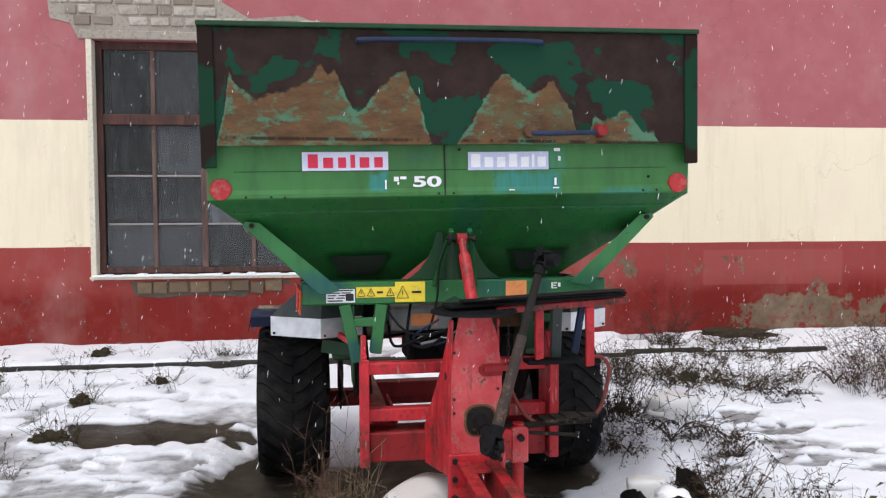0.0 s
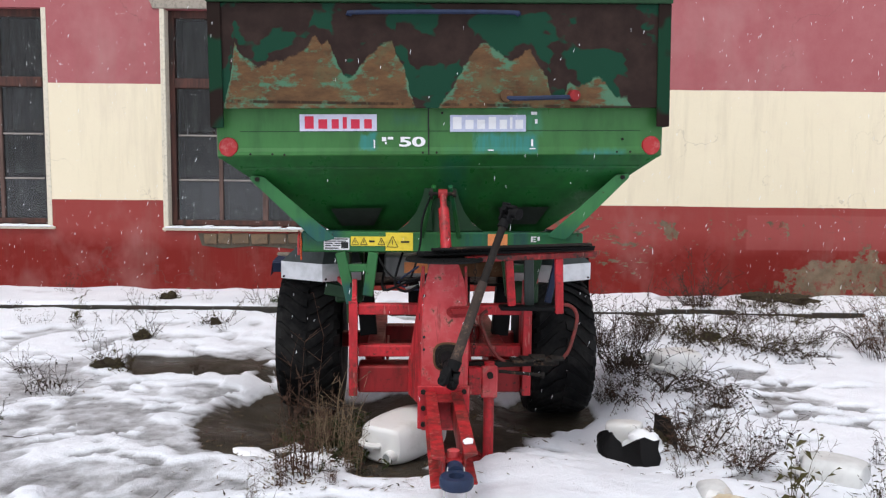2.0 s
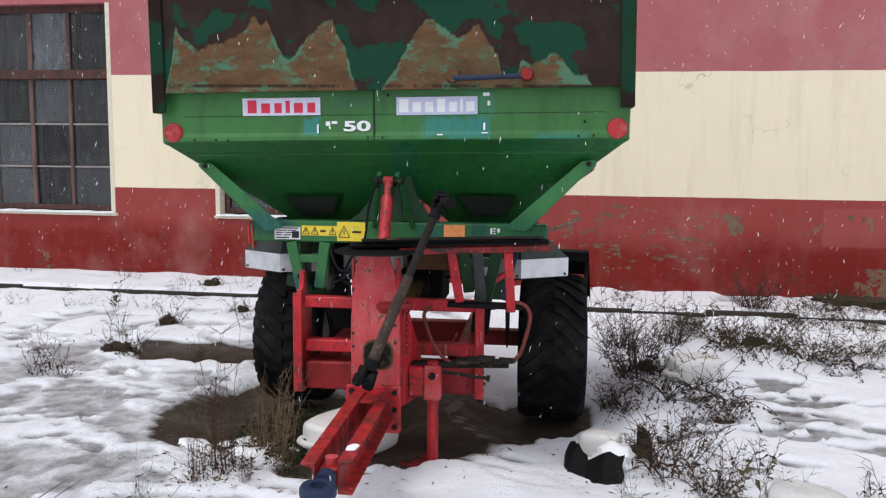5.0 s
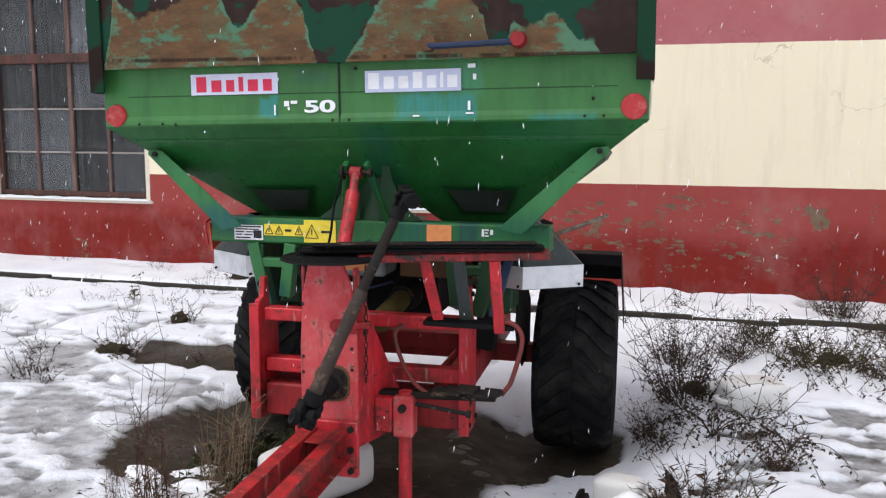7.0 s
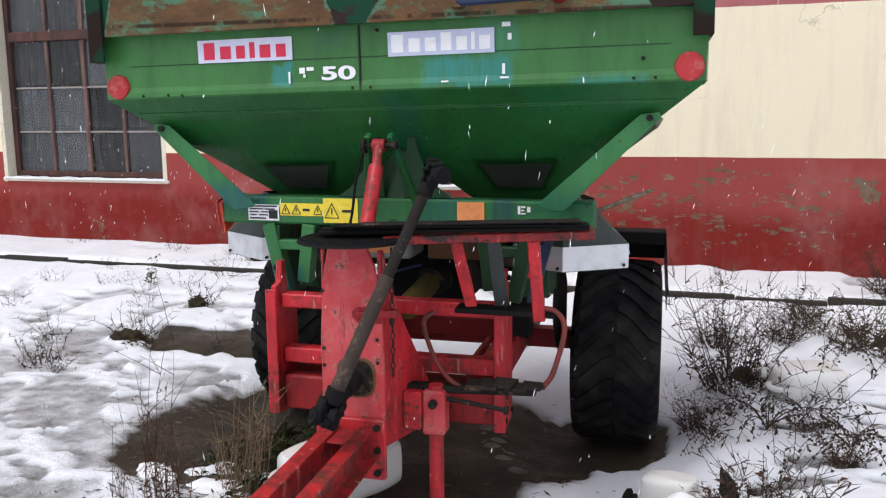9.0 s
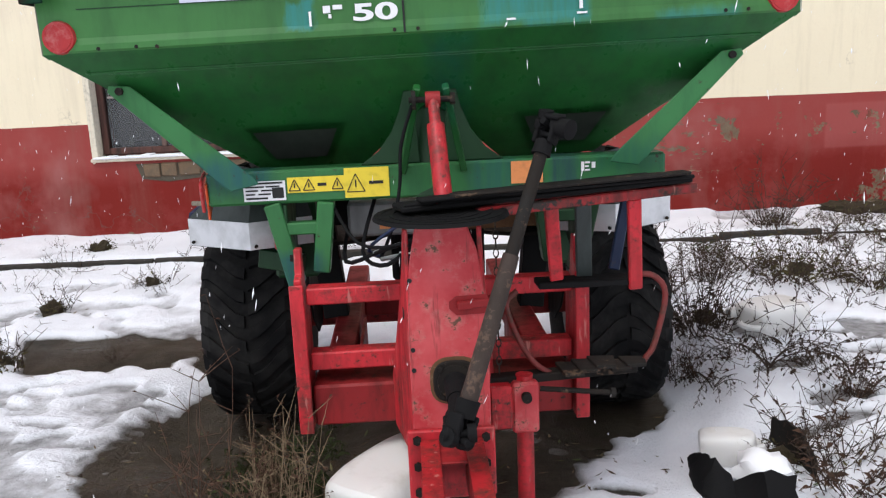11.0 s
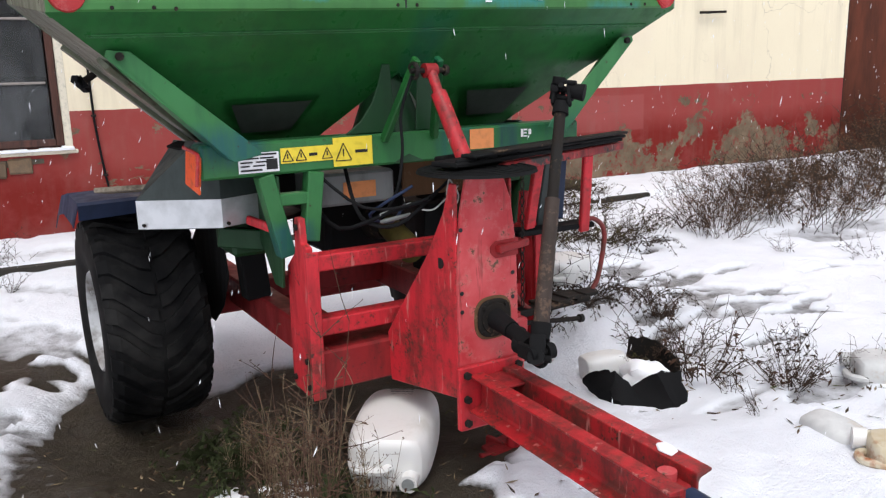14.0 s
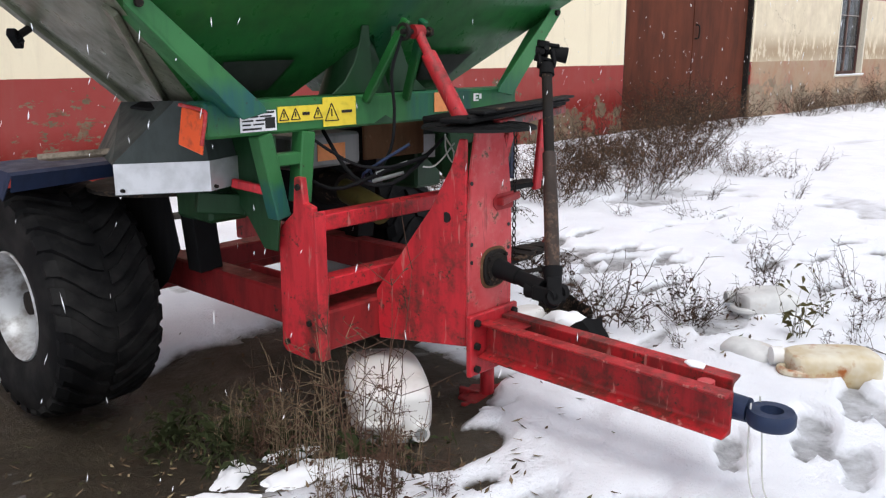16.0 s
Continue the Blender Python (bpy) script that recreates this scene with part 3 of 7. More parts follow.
def bar(bm, p0, p1, w, h, up=(0, 0, 1), bevel=0.004):
    """A rectangular bar from p0 to p1, w across and h along up."""
    p0, p1 = Vector(p0), Vector(p1)
    d = (p1 - p0).normalized()
    side = d.cross(Vector(up)).normalized()
    u = side.cross(d).normalized()
    m = Matrix((side, d, u)).transposed().to_4x4()
    m.translation = (p0 + p1) / 2
    n = (p1 - p0).length / 2
    return box(bm, -w / 2, w / 2, -n, n, -h / 2, h / 2, bevel, m)


def rod(bm, p0, p1, r0, r1=None, seg=14):
    p0, p1 = Vector(p0), Vector(p1)
    b = bmesh.new()
    bmesh.ops.create_cone(b, cap_ends=True, segments=seg, radius1=r0, radius2=r0 if r1 is None else r1, depth=(p1 - p0).length)
    m = (p1 - p0).to_track_quat("Z", "Y").to_matrix().to_4x4()
    m.translation = (p0 + p1) / 2
    return merge(bm, b, m)


def prism(bm, pts, axis, a, b, bevel=0.003):
    """A plate: the outline pts lies across the given axis, from a to b along it."""
    t = bmesh.new()
    def place(u, v, w):
        return {"x": (w, u, v), "y": (u, w, v), "z": (u, v, w)}[axis]
    lo = [t.verts.new(place(u, v, a)) for u, v in pts]
    hi = [t.verts.new(place(u, v, b)) for u, v in pts]
    t.faces.new(lo)
    t.faces.new(hi[::-1])
    for i in range(len(pts)):
        j = (i + 1) % len(pts)
        t.faces.new((lo[i], hi[i], hi[j], lo[j]))
    bmesh.ops.recalc_face_normals(t, faces=t.faces)
    if bevel:
        bmesh.ops.bevel(t, geom=t.edges[:], offset=bevel, segments=1, affect="EDGES")
    return merge(bm, t)


def sheet(bm, quads, thick):
    """Folded sheet metal: quads of four points each, thickened."""
    t = bmesh.new()
    for q in quads:
        t.faces.new([t.verts.new(p) for p in q])
    bmesh.ops.remove_doubles(t, verts=t.verts, dist=0.0005)
    bmesh.ops.recalc_face_normals(t, faces=t.faces)
    bmesh.ops.solidify(t, geom=t.faces[:], thickness=thick)
    return merge(bm, t)


def tube(bm, pts, r, seg=8, taper=1.0, smooth_steps=4):
    """A round tube along a smoothed line of points."""
    p = [Vector(q) for q in pts]
    if smooth_steps > 1 and len(p) > 2:
        out = []
        for i in range(len(p) - 1):
            a, b, c, d = p[max(i - 1, 0)], p[i], p[i + 1], p[min(i + 2, len(p) - 1)]
            for k in range(smooth_steps):
                s = k / smooth_steps
                out.append(0.5 * (2 * b + (c - a) * s + (2 * a - 5 * b + 4 * c - d) * s * s + (3 * b - a - 3 * c + d) * s ** 3))
        p = out + [p[-1]]
    rings = []
    side = None
    for i, q in enumerate(p):
        d = (p[min(i + 1, len(p) - 1)] - p[max(i - 1, 0)]).normalized()
        if side is None:
            side = d.orthogonal().normalized()
        side = (side - d * side.dot(d)).normalized()
        up = d.cross(side)
        rr = r * (1 + (taper - 1) * i / max(1, len(p) - 1))
        rings.append([bm.verts.new(q + rr * (math.cos(2 * math.pi * k / seg) * side + math.sin(2 * math.pi * k / seg) * up)) for k in range(seg)])
    for a, b in zip(rings, rings[1:]):
        for k in range(seg):
            bm.faces.new((a[k], a[(k + 1) % seg], b[(k + 1) % seg], b[k]))
    if seg > 3:
        bm.faces.new(rings[0][::-1])
        bm.faces.new(rings[-1])
    return bm


def lathe(bm, profile, seg=48, m=None):
    """Turn a closed profile of (radius, along) round the local x axis."""
    t = bmesh.new()
    rings = [[t.verts.new((x, r * math.cos(2 * math.pi * k / seg), r * math.sin(2 * math.pi * k / seg))) for k in range(seg)] for r, x in profile]
    for i in range(len(rings)):
        a, b = rings[i], rings[(i + 1) % len(rings)]
        for k in range(seg):
            t.faces.new((a[k], a[(k + 1) % seg], b[(k + 1) % seg], b[k]))
    bmesh.ops.recalc_face_normals(t, faces=t.faces)
    return merge(bm, t, m)


def B():
    return bmesh.new()


# ---- plan: the machine's frame (x across, y back, z up) and the wall's (x along, y inwards) ----
SPREADER = pose(0.08, 3.86, 0, 0, 0, 10)
WALL = pose(-3.31, 7.75, 0, 0, 0, 7)
WALL_INV, SPREADER_INV = WALL.inverted(), SPREADER.inverted()


def step(a, b, v):
    s = min(1, max(0, (v - a) / (b - a)))
    return s * s * (3 - 2 * s)


def nz(x, y, s, seed=0.0):
    return noise.noise(Vector((x * s + seed, y * s - seed, seed)))


PATCHES = [(-0.72, 0.55, 0.62, 0.72), (-0.04, 0.52, 0.58, 0.62), (0.4, 0.8, 0.3, 0.5), (-0.24, -0.06, 0.38, 0.24), (0.2, -0.12, 0.22, 0.19), (-0.95, 0.3, 0.36, 0.46), (-0.88, 1.05, 0.3, 0.42), (0.8, 1.14, 0.27, 0.36),
           (-0.24, -0.4, 0.2, 0.12), (-0.42, 0.98, 0.42, 0.26), (0.62, 0.1, 0.1, 0.05), (-0.36, -0.62, 0.07, 0.04)]
# shallow places with grey slush, and single footprints (x, y, turn, size)
SLUSH = [(-1.66, 1.72, 0.68, 0.3), (-1.9, 1.6, 0.3, 0.16), (-1.45, -0.6, 0.32, 0.22), (-1.75, -0.4, 0.34, 0.16), (-1.48, 1.07, 0.17, 0.12), (-1.45, 0.1, 0.2, 0.11), (-2.9, 1.7, 0.3, 0.12), (-1.5, -1.0, 0.4, 0.2),
         (-1.85, -0.85, 0.3, 0.12), (-1.1, -0.55, 0.25, 0.1), (2.2, 1.3, 0.12, 0.06), (-3.3, 2.1, 0.3, 0.07), (-0.95, -0.85, 0.34, 0.13), (-0.45, -0.78, 0.2, 0.08), (-2.3, -0.7, 0.4, 0.12), (-2.1, 0.6, 0.25, 0.08), (-2.6, 0.1, 0.3, 0.1), (1.25, -0.3, 0.18, 0.07), (1.6, -0.5, 0.25, 0.1), (0.55, -0.15, 0.16, 0.08)]
SLUSH += [(-0.8, -1.12, 0.42, 0.16), (-1.25, -1.3, 0.4, 0.16), (-0.3, -1.05, 0.22, 0.08), (-2.6, 1.0, 0.4, 0.1), (-3.2, 0.4, 0.4, 0.12), (-2.0, 2.5, 0.5, 0.1), (-3.0, 2.7, 0.4, 0.08)]
PRINTS = [(-1.42, 0.64, 0.2, 1.1), (-1.64, 0.68, 0.4, 0.9), (-1.58, 0.15, 0.1, 1.0), (-1.86, -0.46, 0.3, 1.0), (-1.3, -0.39, 0.1, 1.0), (-1.49, -0.47, 1.2, 0.8), (-1.87, 1.27, 0.2, 0.8), (-3.33, 1.95, 0.1, 1.0),
          (-1.8, 0.22, 0.3, 1.0), (2.18, 1.56, 0.05, 1.3), (2.26, 1.19, 0.1, 0.8), (2.43, 1.2, 1.2, 0.7), (2.17, 0.81, 0.9, 0.8), (2.32, 0.88, -0.3, 0.5), (2.62, 0.51, -0.3, 1.0), (2.36, 0.24, -0.5, 1.2), (1.88, 0.0, -0.1, 1.3), (2.03, 0.4, -0.3, 0.9)]
PRINTS += [(0.5, -1.25, 0.3, 0.8), (0.95, -1.35, 0.6, 1.0), (1.2, -1.2, 0.2, 0.9), (0.75, -1.6, 0.4, 0.9), (1.55, 0.4, 0.2, 1.2), (1.7, 0.62, 0.0, 1.1), (1.95, 0.5, 0.3, 1.0), (2.2, 0.45, 0.1, 1.2), (1.6, 0.95, 0.2, 1.1)]
PRINTS += [(0.3, -1.09, 0.4, 1.0), (0.62, -1.25, 0.5, 1.2), (0.96, -1.26, 0.3, 1.1), (0.46, -1.43, 0.2, 1.0), (2.53, 0.62, 0.0, 1.2), (2.58, 0.32, 0.2, 1.1), (2.8, 1.08, 0.1, 1.2), (2.2, 1.42, 0.1, 1.6), (2.27, 1.08, 0.0, 1.4), (2.46, 1.08, 0.4, 1.2), (2.07, 1.09, -0.2, 1.3), (3.06, 1.94, 0.0, 1.2), (1.64, 0.56, 0.3, 1.1)]
steps_rng = random.Random(5)
PRINTS += [(steps_rng.uniform(-2.4, -1.2), steps_rng.uniform(-1.0, 1.2), steps_rng.gauss(0.3, 0.5), steps_rng.uniform(0.7, 1.05)) for _ in range(40)]
PRINTS += [(steps_rng.uniform(-3.8, -2.3), steps_rng.uniform(-0.6, 2.6), steps_rng.gauss(0.3, 0.6), steps_rng.uniform(0.7, 1.05)) for _ in range(28)]
PRINTS += [(steps_rng.uniform(1.5, 4.2), steps_rng.uniform(-1.2, 2.0), steps_rng.gauss(-0.2, 0.4), steps_rng.uniform(0.7, 1.2)) for _ in range(34)]


def ground_z(x, y):
    w = WALL_INV @ Vector((x, y, 0))
    d = -w.y
    z = 0.09 * step(2.6, 1.0, d) + 0.05 * step(0.985, 0.92, d)
    z += 0.02 * nz(x, y, 0.6) * step(0.6, 1.6, d) + 0.012 * nz(x, y, 2.2, 3)
    s = SPREADER_INV @ Vector((x, y, 0))
    z -= 0.05 * step(1.25, 0.7, math.hypot((s.x + 0.1) / 1.3, (s.y - 0.8) / 0.95))
    z -= (0.135 if s.x > 0.02 else 0.085) * step(1.3, 0.6, math.hypot((abs(s.x - 0.02) - 0.8) / 0.5, (s.y - 1.1) / 0.7))
    z -= 0.1 * step(1.25, 0.35, math.hypot((s.x - 1.08) / 0.62, (s.y - 0.05) / 0.55))
    if d < -0.1:
        z = 0.14
    return z


def snow_depth(x, y):
    """Depth of the snow; below zero where the soil shows."""
    s = SPREADER_INV @ Vector((x, y, 0))
    w = WALL_INV @ Vector((x, y, 0))
    d = 0.04 + 0.016 * nz(x, y, 1.1, 7) + 0.013 * nz(x, y, 3.3, 9) + 0.008 * nz(x, y, 8, 2) + 0.005 * nz(x, y, 19, 21)
    near = step(0.6, 0.0, abs(s.y - 0.3) / 3) * step(0.5, 0.0, abs(s.x + 2.0) / 3.2)
    if s.x < -0.9:
        d -= 0.03 * near * (0.65 + 1.0 * nz(x, y, 1.7, 12) + 0.5 * nz(x, y, 4.5, 15))
    frayed = 0.22 * nz(x, y, 9, 41)
    thaw = trod = 0.0
    for px_, py_, a, k in PRINTS:
        ux, uy = s.x - px_, s.y - py_
        if abs(ux) < 0.3 and abs(uy) < 0.3:
            c, q = math.cos(a), math.sin(a)
            f, g = (ux * c + uy * q) / k, (-ux * q + uy * c) / k
            e = min(math.hypot((f - 0.045) / 0.115, g / 0.056), math.hypot((f + 0.1) / 0.06, g / 0.042)) + frayed
            d += (0.008 + 0.008 * nz(x, y, 5, 43) - d) * step(1.15, 0.8, e) + 0.005 * step(0.3, 0.0, abs(e - 1.3))
            trod = max(trod, step(1.15, 0.8, e))
    for cx, cy, rx, ry in SLUSH:
        e = math.hypot((s.x - cx) / rx, (s.y - cy) / ry)
        if e < 1.6:
            e += 0.45 * nz(x, y, 3.2, 51) + 0.4 * nz(x, y, 8, 53)
            d = d + (0.005 + 0.012 * nz(x, y, 12, 55) + 0.012 * nz(x, y, 4, 57) - d) * step(1.15, 0.8, e)
            if rx > 0.6:
                thaw = step(1.05, 0.8, e)
    if s.x < -0.5 and s.y < 3.0:
        d -= 0.03 * step(0.1, 0.3, nz(x, y, 2.4, 61) + 0.5 * nz(x, y, 6.5, 63))
    d -= 0.03 * step(0.25, 0.5, nz(x, y, 0.9, 31) + 0.4 * nz(x, y, 4, 33))
    d = max(d, 0.0085 + 0.007 * nz(x, y, 6, 5) + 0.004 * nz(x, y, 17, 15))
    d += (-0.008 + 0.01 * nz(x, y, 7, 65) + 0.008 * nz(x, y, 18, 67) - d) * thaw
    d += (0.003 + 0.006 * nz(x, y, 5, 43) - d) * trod * (1.0 if s.x > 1.2 else 0.55)
    ragged = 0.35 * nz(x, y, 2.0, 4) + 0.25 * nz(x, y, 5.5, 6) + 0.3 * nz(x, y, 14, 8)
    worst = 9.0
    for cx, cy, rx, ry in PATCHES:
        worst = min(worst, math.hypot((s.x - cx) / rx, (s.y - cy) / ry) - 1)
    worst += ragged * 0.35
    worst = max(worst, 0.4 * step(1.25, 0.75, math.hypot((s.x - 0.42) / 0.24, (s.y + 0.32) / 0.15) + 0.5 * ragged))
    d = min(d, worst * 0.16 - 0.004) if worst < 0.5 else d
    return max(d, -0.03)


def spread(lo, hi, fine, far, growth=1.25):
    """Coordinates that are close-set from lo to hi and widen outwards to -far and far."""
    mid = list(np.arange(lo, hi + fine / 2, fine))
    out, s, v = [], fine, mid[-1]
    while v < far:
        s *= growth
        v += s
        out.append(v)
    pre, s, v = [], fine, mid[0]
    while v > -far:
        s *= growth
        v -= s
        pre.append(v)
    return pre[::-1] + mid + out


def field(name, xs, ys, height, material, attribute=None):
    depth = [attribute[1](x, y) for y in ys for x in xs] if attribute else None
    verts = [(x, y, height(x, y)) for y in ys for x in xs]
    if depth:
        verts = [(x, y, z + d) for (x, y, z), d in zip(verts, depth)]
    n = len(xs)
    faces = [(j * n + i, j * n + i + 1, (j + 1) * n + i + 1, (j + 1) * n + i) for j in range(len(ys) - 1) for i in range(n - 1)]
    me = bpy.data.meshes.new(name)
    me.from_pydata(verts, [], faces)
    me.polygons.foreach_set("use_smooth", [True] * len(faces))
    me.materials.append(material)
    if attribute:
        me.attributes.new(attribute[0], "FLOAT", "POINT").data.foreach_set("value", depth)
    return new(name, me)


# ---- ground and snow ----
soil = field("ground", spread(-5, 6, 0.1, 400, 1.3), spread(0, 8.6, 0.1, 400, 1.3), ground_z, M_MUD)
tagged(soil, "wet dark brown mud under patchy snow", "ground", kind="structure")
def graded(a, b, c, d, far):
    """Coordinates 0.022 apart from b to c, 0.045 out to a and d, then widening."""
    mid = list(np.arange(a, b, 0.045)) + list(np.arange(b, c, 0.022)) + list(np.arange(c, d, 0.045))
    wide = spread(mid[0], mid[0], 0.045, far, 1.25)
    pre = [v for v in wide if v < mid[0] - 0.02]
    post = [v for v in spread(mid[-1], mid[-1], 0.045, far, 1.25) if v > mid[-1] + 0.02]
    return pre + mid + post


snow = field("snow_cover", graded(-4.6, -2.7, 2.7, 5.0, 400), graded(0.6, 2.2, 6.0, 8.3, 400), ground_z, M_SNOW, ("depth", snow_depth))
tagged(snow, "trampled melting snow lying over wet soil", "snow", kind="structure")

kerb = B()
kr = random.Random(3)
a = -8.0
while a < 6.7:
    n = kr.uniform(0.35, 0.8)
    box(kerb, a, a + n - 0.004, -1.0 + kr.uniform(-0.006, 0.006), -0.94, 0.0, 0.16 + (0.03 if 4.3 < a < 5.4 else 0.0) + kr.uniform(-0.012, 0.006), 0.008)
    a += n
kerb = mesh_object("kerb", kerb, M_DARK_KERB)
kerb.matrix_world = WALL
tagged(kerb, "dark wet concrete edge of the snow-covered apron", "kerb", kind="structure")

# ---- the building: one long wall with openings ----
OPENINGS = [(-6.36, -4.32, 0.8, 3.02), (-3.17, -1.14, 0.8, 3.02), (0.03, 2.06, 0.8, 3.02), (10.66, 14.4, 0.1, 3.3), (18.0, 19.45, 0.78, 2.6)]
T_WALL, TOP = 0.5, 5.2
xs = sorted({-14.0, 32.0, *[v for o in OPENINGS for v in o[:2]]})
zs = sorted({-0.3, TOP, *[v for o in OPENINGS for v in o[2:]]})
wb = B()


def solid(i, k):
    if not (0 <= i < len(xs) - 1 and 0 <= k < len(zs) - 1):
        return False
    cx, cz = (xs[i] + xs[i + 1]) / 2, (zs[k] + zs[k + 1]) / 2
    return not any(o[0] < cx < o[1] and o[2] < cz < o[3] for o in OPENINGS)


for i in range(len(xs) - 1):
    for k in range(len(zs) - 1):
        if not solid(i, k):
            continue
        x0, x1, z0, z1 = xs[i], xs[i + 1], zs[k], zs[k + 1]
        for y in (0, T_WALL):
            wb.faces.new([wb.verts.new(p) for p in ((x0, y, z0), (x1, y, z0), (x1, y, z1), (x0, y, z1))])
        for ok, q in ((solid(i - 1, k), ((x0, 0, z0), (x0, T_WALL, z0), (x0, T_WALL, z1), (x0, 0, z1))),
                      (solid(i + 1, k), ((x1, 0, z0), (x1, T_WALL, z0), (x1, T_WALL, z1), (x1, 0, z1))),
                      (solid(i, k - 1), ((x0, 0, z0), (x1, 0, z0), (x1, T_WALL, z0), (x0, T_WALL, z0))),
                      (solid(i, k + 1), ((x0, 0, z1), (x1, 0, z1), (x1, T_WALL, z1), (x0, T_WALL, z1)))):
            if not ok:
                wb.faces.new([wb.verts.new(p) for p in q])
bmesh.ops.remove_doubles(wb, verts=wb.verts, dist=0.0005)
bmesh.ops.recalc_face_normals(wb, faces=wb.faces)
wall = mesh_object("wall_north", wb, M_WALL)
wall.matrix_world = WALL
tagged(wall, "plastered wall with red plinth, cream band and pink upper part", "wall", kind="structure")
rest = B()
box(rest, -14, -13.6, T_WALL, 9, -0.3, TOP, 0)
box(rest, 31.6, 32, T_WALL, 9, -0.3, TOP, 0)
box(rest, -14, 32, 9, 9.4, -0.3, TOP, 0)
rest = mesh_object("wall_rear", rest, M_INSIDE)
rest.matrix_world = WALL
tagged(rest, "plain plaster walls closing the dim hall", "wall", kind="structure")
hall = mesh_object("floor", box(B(), -13.6, 31.6, T_WALL, 9, 0.1, 0.25, 0), M_CONCRETE)
hall.matrix_world = WALL
tagged(hall, "bare concrete floor of the dim hall", "floor", kind="structure")
lid = mesh_object("ceiling", box(B(), -14.2, 32.2, -0.25, 9.6, TOP, TOP + 0.25, 0.02), M_CONCRETE)
lid.matrix_world = WALL
tagged(lid, "concrete roof slab of the long building", "ceiling", kind="structure")

FW = 0.055


def casement(x0, x1, z0, z1, cols, transom=None, rows=(), number=1):
    """A wooden window set back in its opening; panes between mullions and glazing bars."""
    win = thing("window_%d" % number, "old wooden window with small dusty panes and peeling brown frame", "window", WALL, kind="structure")
    y0, y1 = 0.10, 0.17
    fr = B()
    box(fr, x0 + 0.032, x0 + 0.032 + FW, y0, y1, z0 + 0.03, z1, 0.006)
    box(fr, x1 - 0.05 - FW, x1 - 0.05, y0, y1, z0 + 0.03, z1, 0.006)
    box(fr, x0 + 0.032 + FW, x1 - 0.05 - FW, y0, y1, z0 + 0.03, z0 + 0.03 + FW, 0.006)
    box(fr, x0 + 0.032 + FW, x1 - 0.05 - FW, y0, y1, z1 - 0.075, z1, 0.006)
    if transom:
        box(fr, x0 + 0.032 + FW, x1 - 0.05 - FW, y0 - 0.02, y1, transom - 0.05, transom + 0.05, 0.008)
    frame_ob = part("window_frame", fr, M_WOOD, win)
    lines = [x0 + 0.032 + FW + (x1 - x0 - 0.082 - 2 * FW) * i / cols for i in range(cols + 1)]
    cells = [z0 + 0.03 + FW, *rows, (transom - 0.05) if transom else z1 - 0.075]
    uppers = [(transom + 0.05, z1 - 0.075)] if transom else []
    for i in range(1, cols):
        for a, b in [(cells[0], cells[-1]), *uppers]:
            w = 0.02 if i != cols // 2 else 0.028
            part("mullion", box(B(), lines[i] - w, lines[i] + w, y0 + 0.008, y1 - 0.006, a, b, 0.005), M_MULLION, win)
    spans = list(zip(cells, cells[1:])) + uppers
    for i in range(cols):
        for zz in rows:
            part("glazing_bar", box(B(), lines[i] + 0.024, lines[i + 1] - 0.024, y0 + 0.015, y1 - 0.012, zz - 0.009, zz + 0.009, 0.004), M_PUTTY, win)
        for a, b in spans:
            part("pane", box(B(), lines[i] + 0.012, lines[i + 1] - 0.012, y0 + 0.034, y0 + 0.038, a - 0.01, b + 0.01, 0), M_GLASS, win)
    sill = B()
    box(sill, x0 - 0.03, x1 + 0.03, -0.032, y0, z0 - 0.018, z0 + 0.012, 0.008)
    part("window_sill", sill, M_REVEAL, win, "pale plaster sill")
    cap = B()
    n = 26
    for i in range(n):
        a0 = x0 + (x1 - x0) * i / n
        box(cap, a0, a0 + (x1 - x0) / n + 0.004, -0.05 + 0.015 * nz(i, 0, 0.6, number), y0 - 0.01, z0 + 0.008, z0 + 0.024 + 0.016 * nz(i, 3, 0.7, number), 0.004)
    part("snow_on_sill", cap, M_SNOWCAP, win, "thin snow along the sill")
    jamb = B()
    box(jamb, x0 - 0.02, x0 + 0.001, -0.012, -0.0005, z0 - 0.03, z1 + 0.05, 0.003)
    box(jamb, x0 + 0.0005, x0 + 0.03, -0.012, 0.16, z0, z1, 0.003)
    box(jamb, x1 - 0.05, x1 - 0.0005, -0.003, 0.16, z0, z1, 0.003)
    part("plaster_jamb", jamb, M_REVEAL, win, "cream plaster jamb")
    inner = B()
    for i in range(cols + 1):
        box(inner, lines[i] - 0.025, lines[i] + 0.025, 0.3, 0.34, z0 + 0.03, z1, 0.004)
    for zz in (z0 + 0.05, *[q + 0.03 for q in rows], (transom or z1 - 0.1), z1 - 0.05):
        box(inner, lines[0], lines[-1], 0.305, 0.335, zz - 0.02, zz + 0.02, 0.004)
    part("inner_sash", inner, M_WOOD, win, "second sash behind the panes")
    return win


for n, (x0, x1, z0, z1) in enumerate(OPENINGS[:3], 1):
    casement(x0, x1, z0, z1, 4, 2.29, (1.3, 1.76), n)
casement(*OPENINGS[4], 2, None, (1.35, 1.95), 4)
drape = B()
prev = None
for i in range(121):
    x = -3.05 + 1.8 * i / 120
    y = 0.42 + 0.022 * math.sin(i * 0.75) + 0.012 * math.sin(i * 0.31 + 1)
    lo = 1.9 + 0.25 * noise.noise(Vector((x * 1.3, 5, 0)))
    cur = [drape.verts.new((x, y, z)) for z in (lo, 2.5, 3.02)]
    if prev:
        for k in range(2):
            drape.faces.new((prev[k], cur[k], cur[k + 1], prev[k + 1]))
    prev = cur
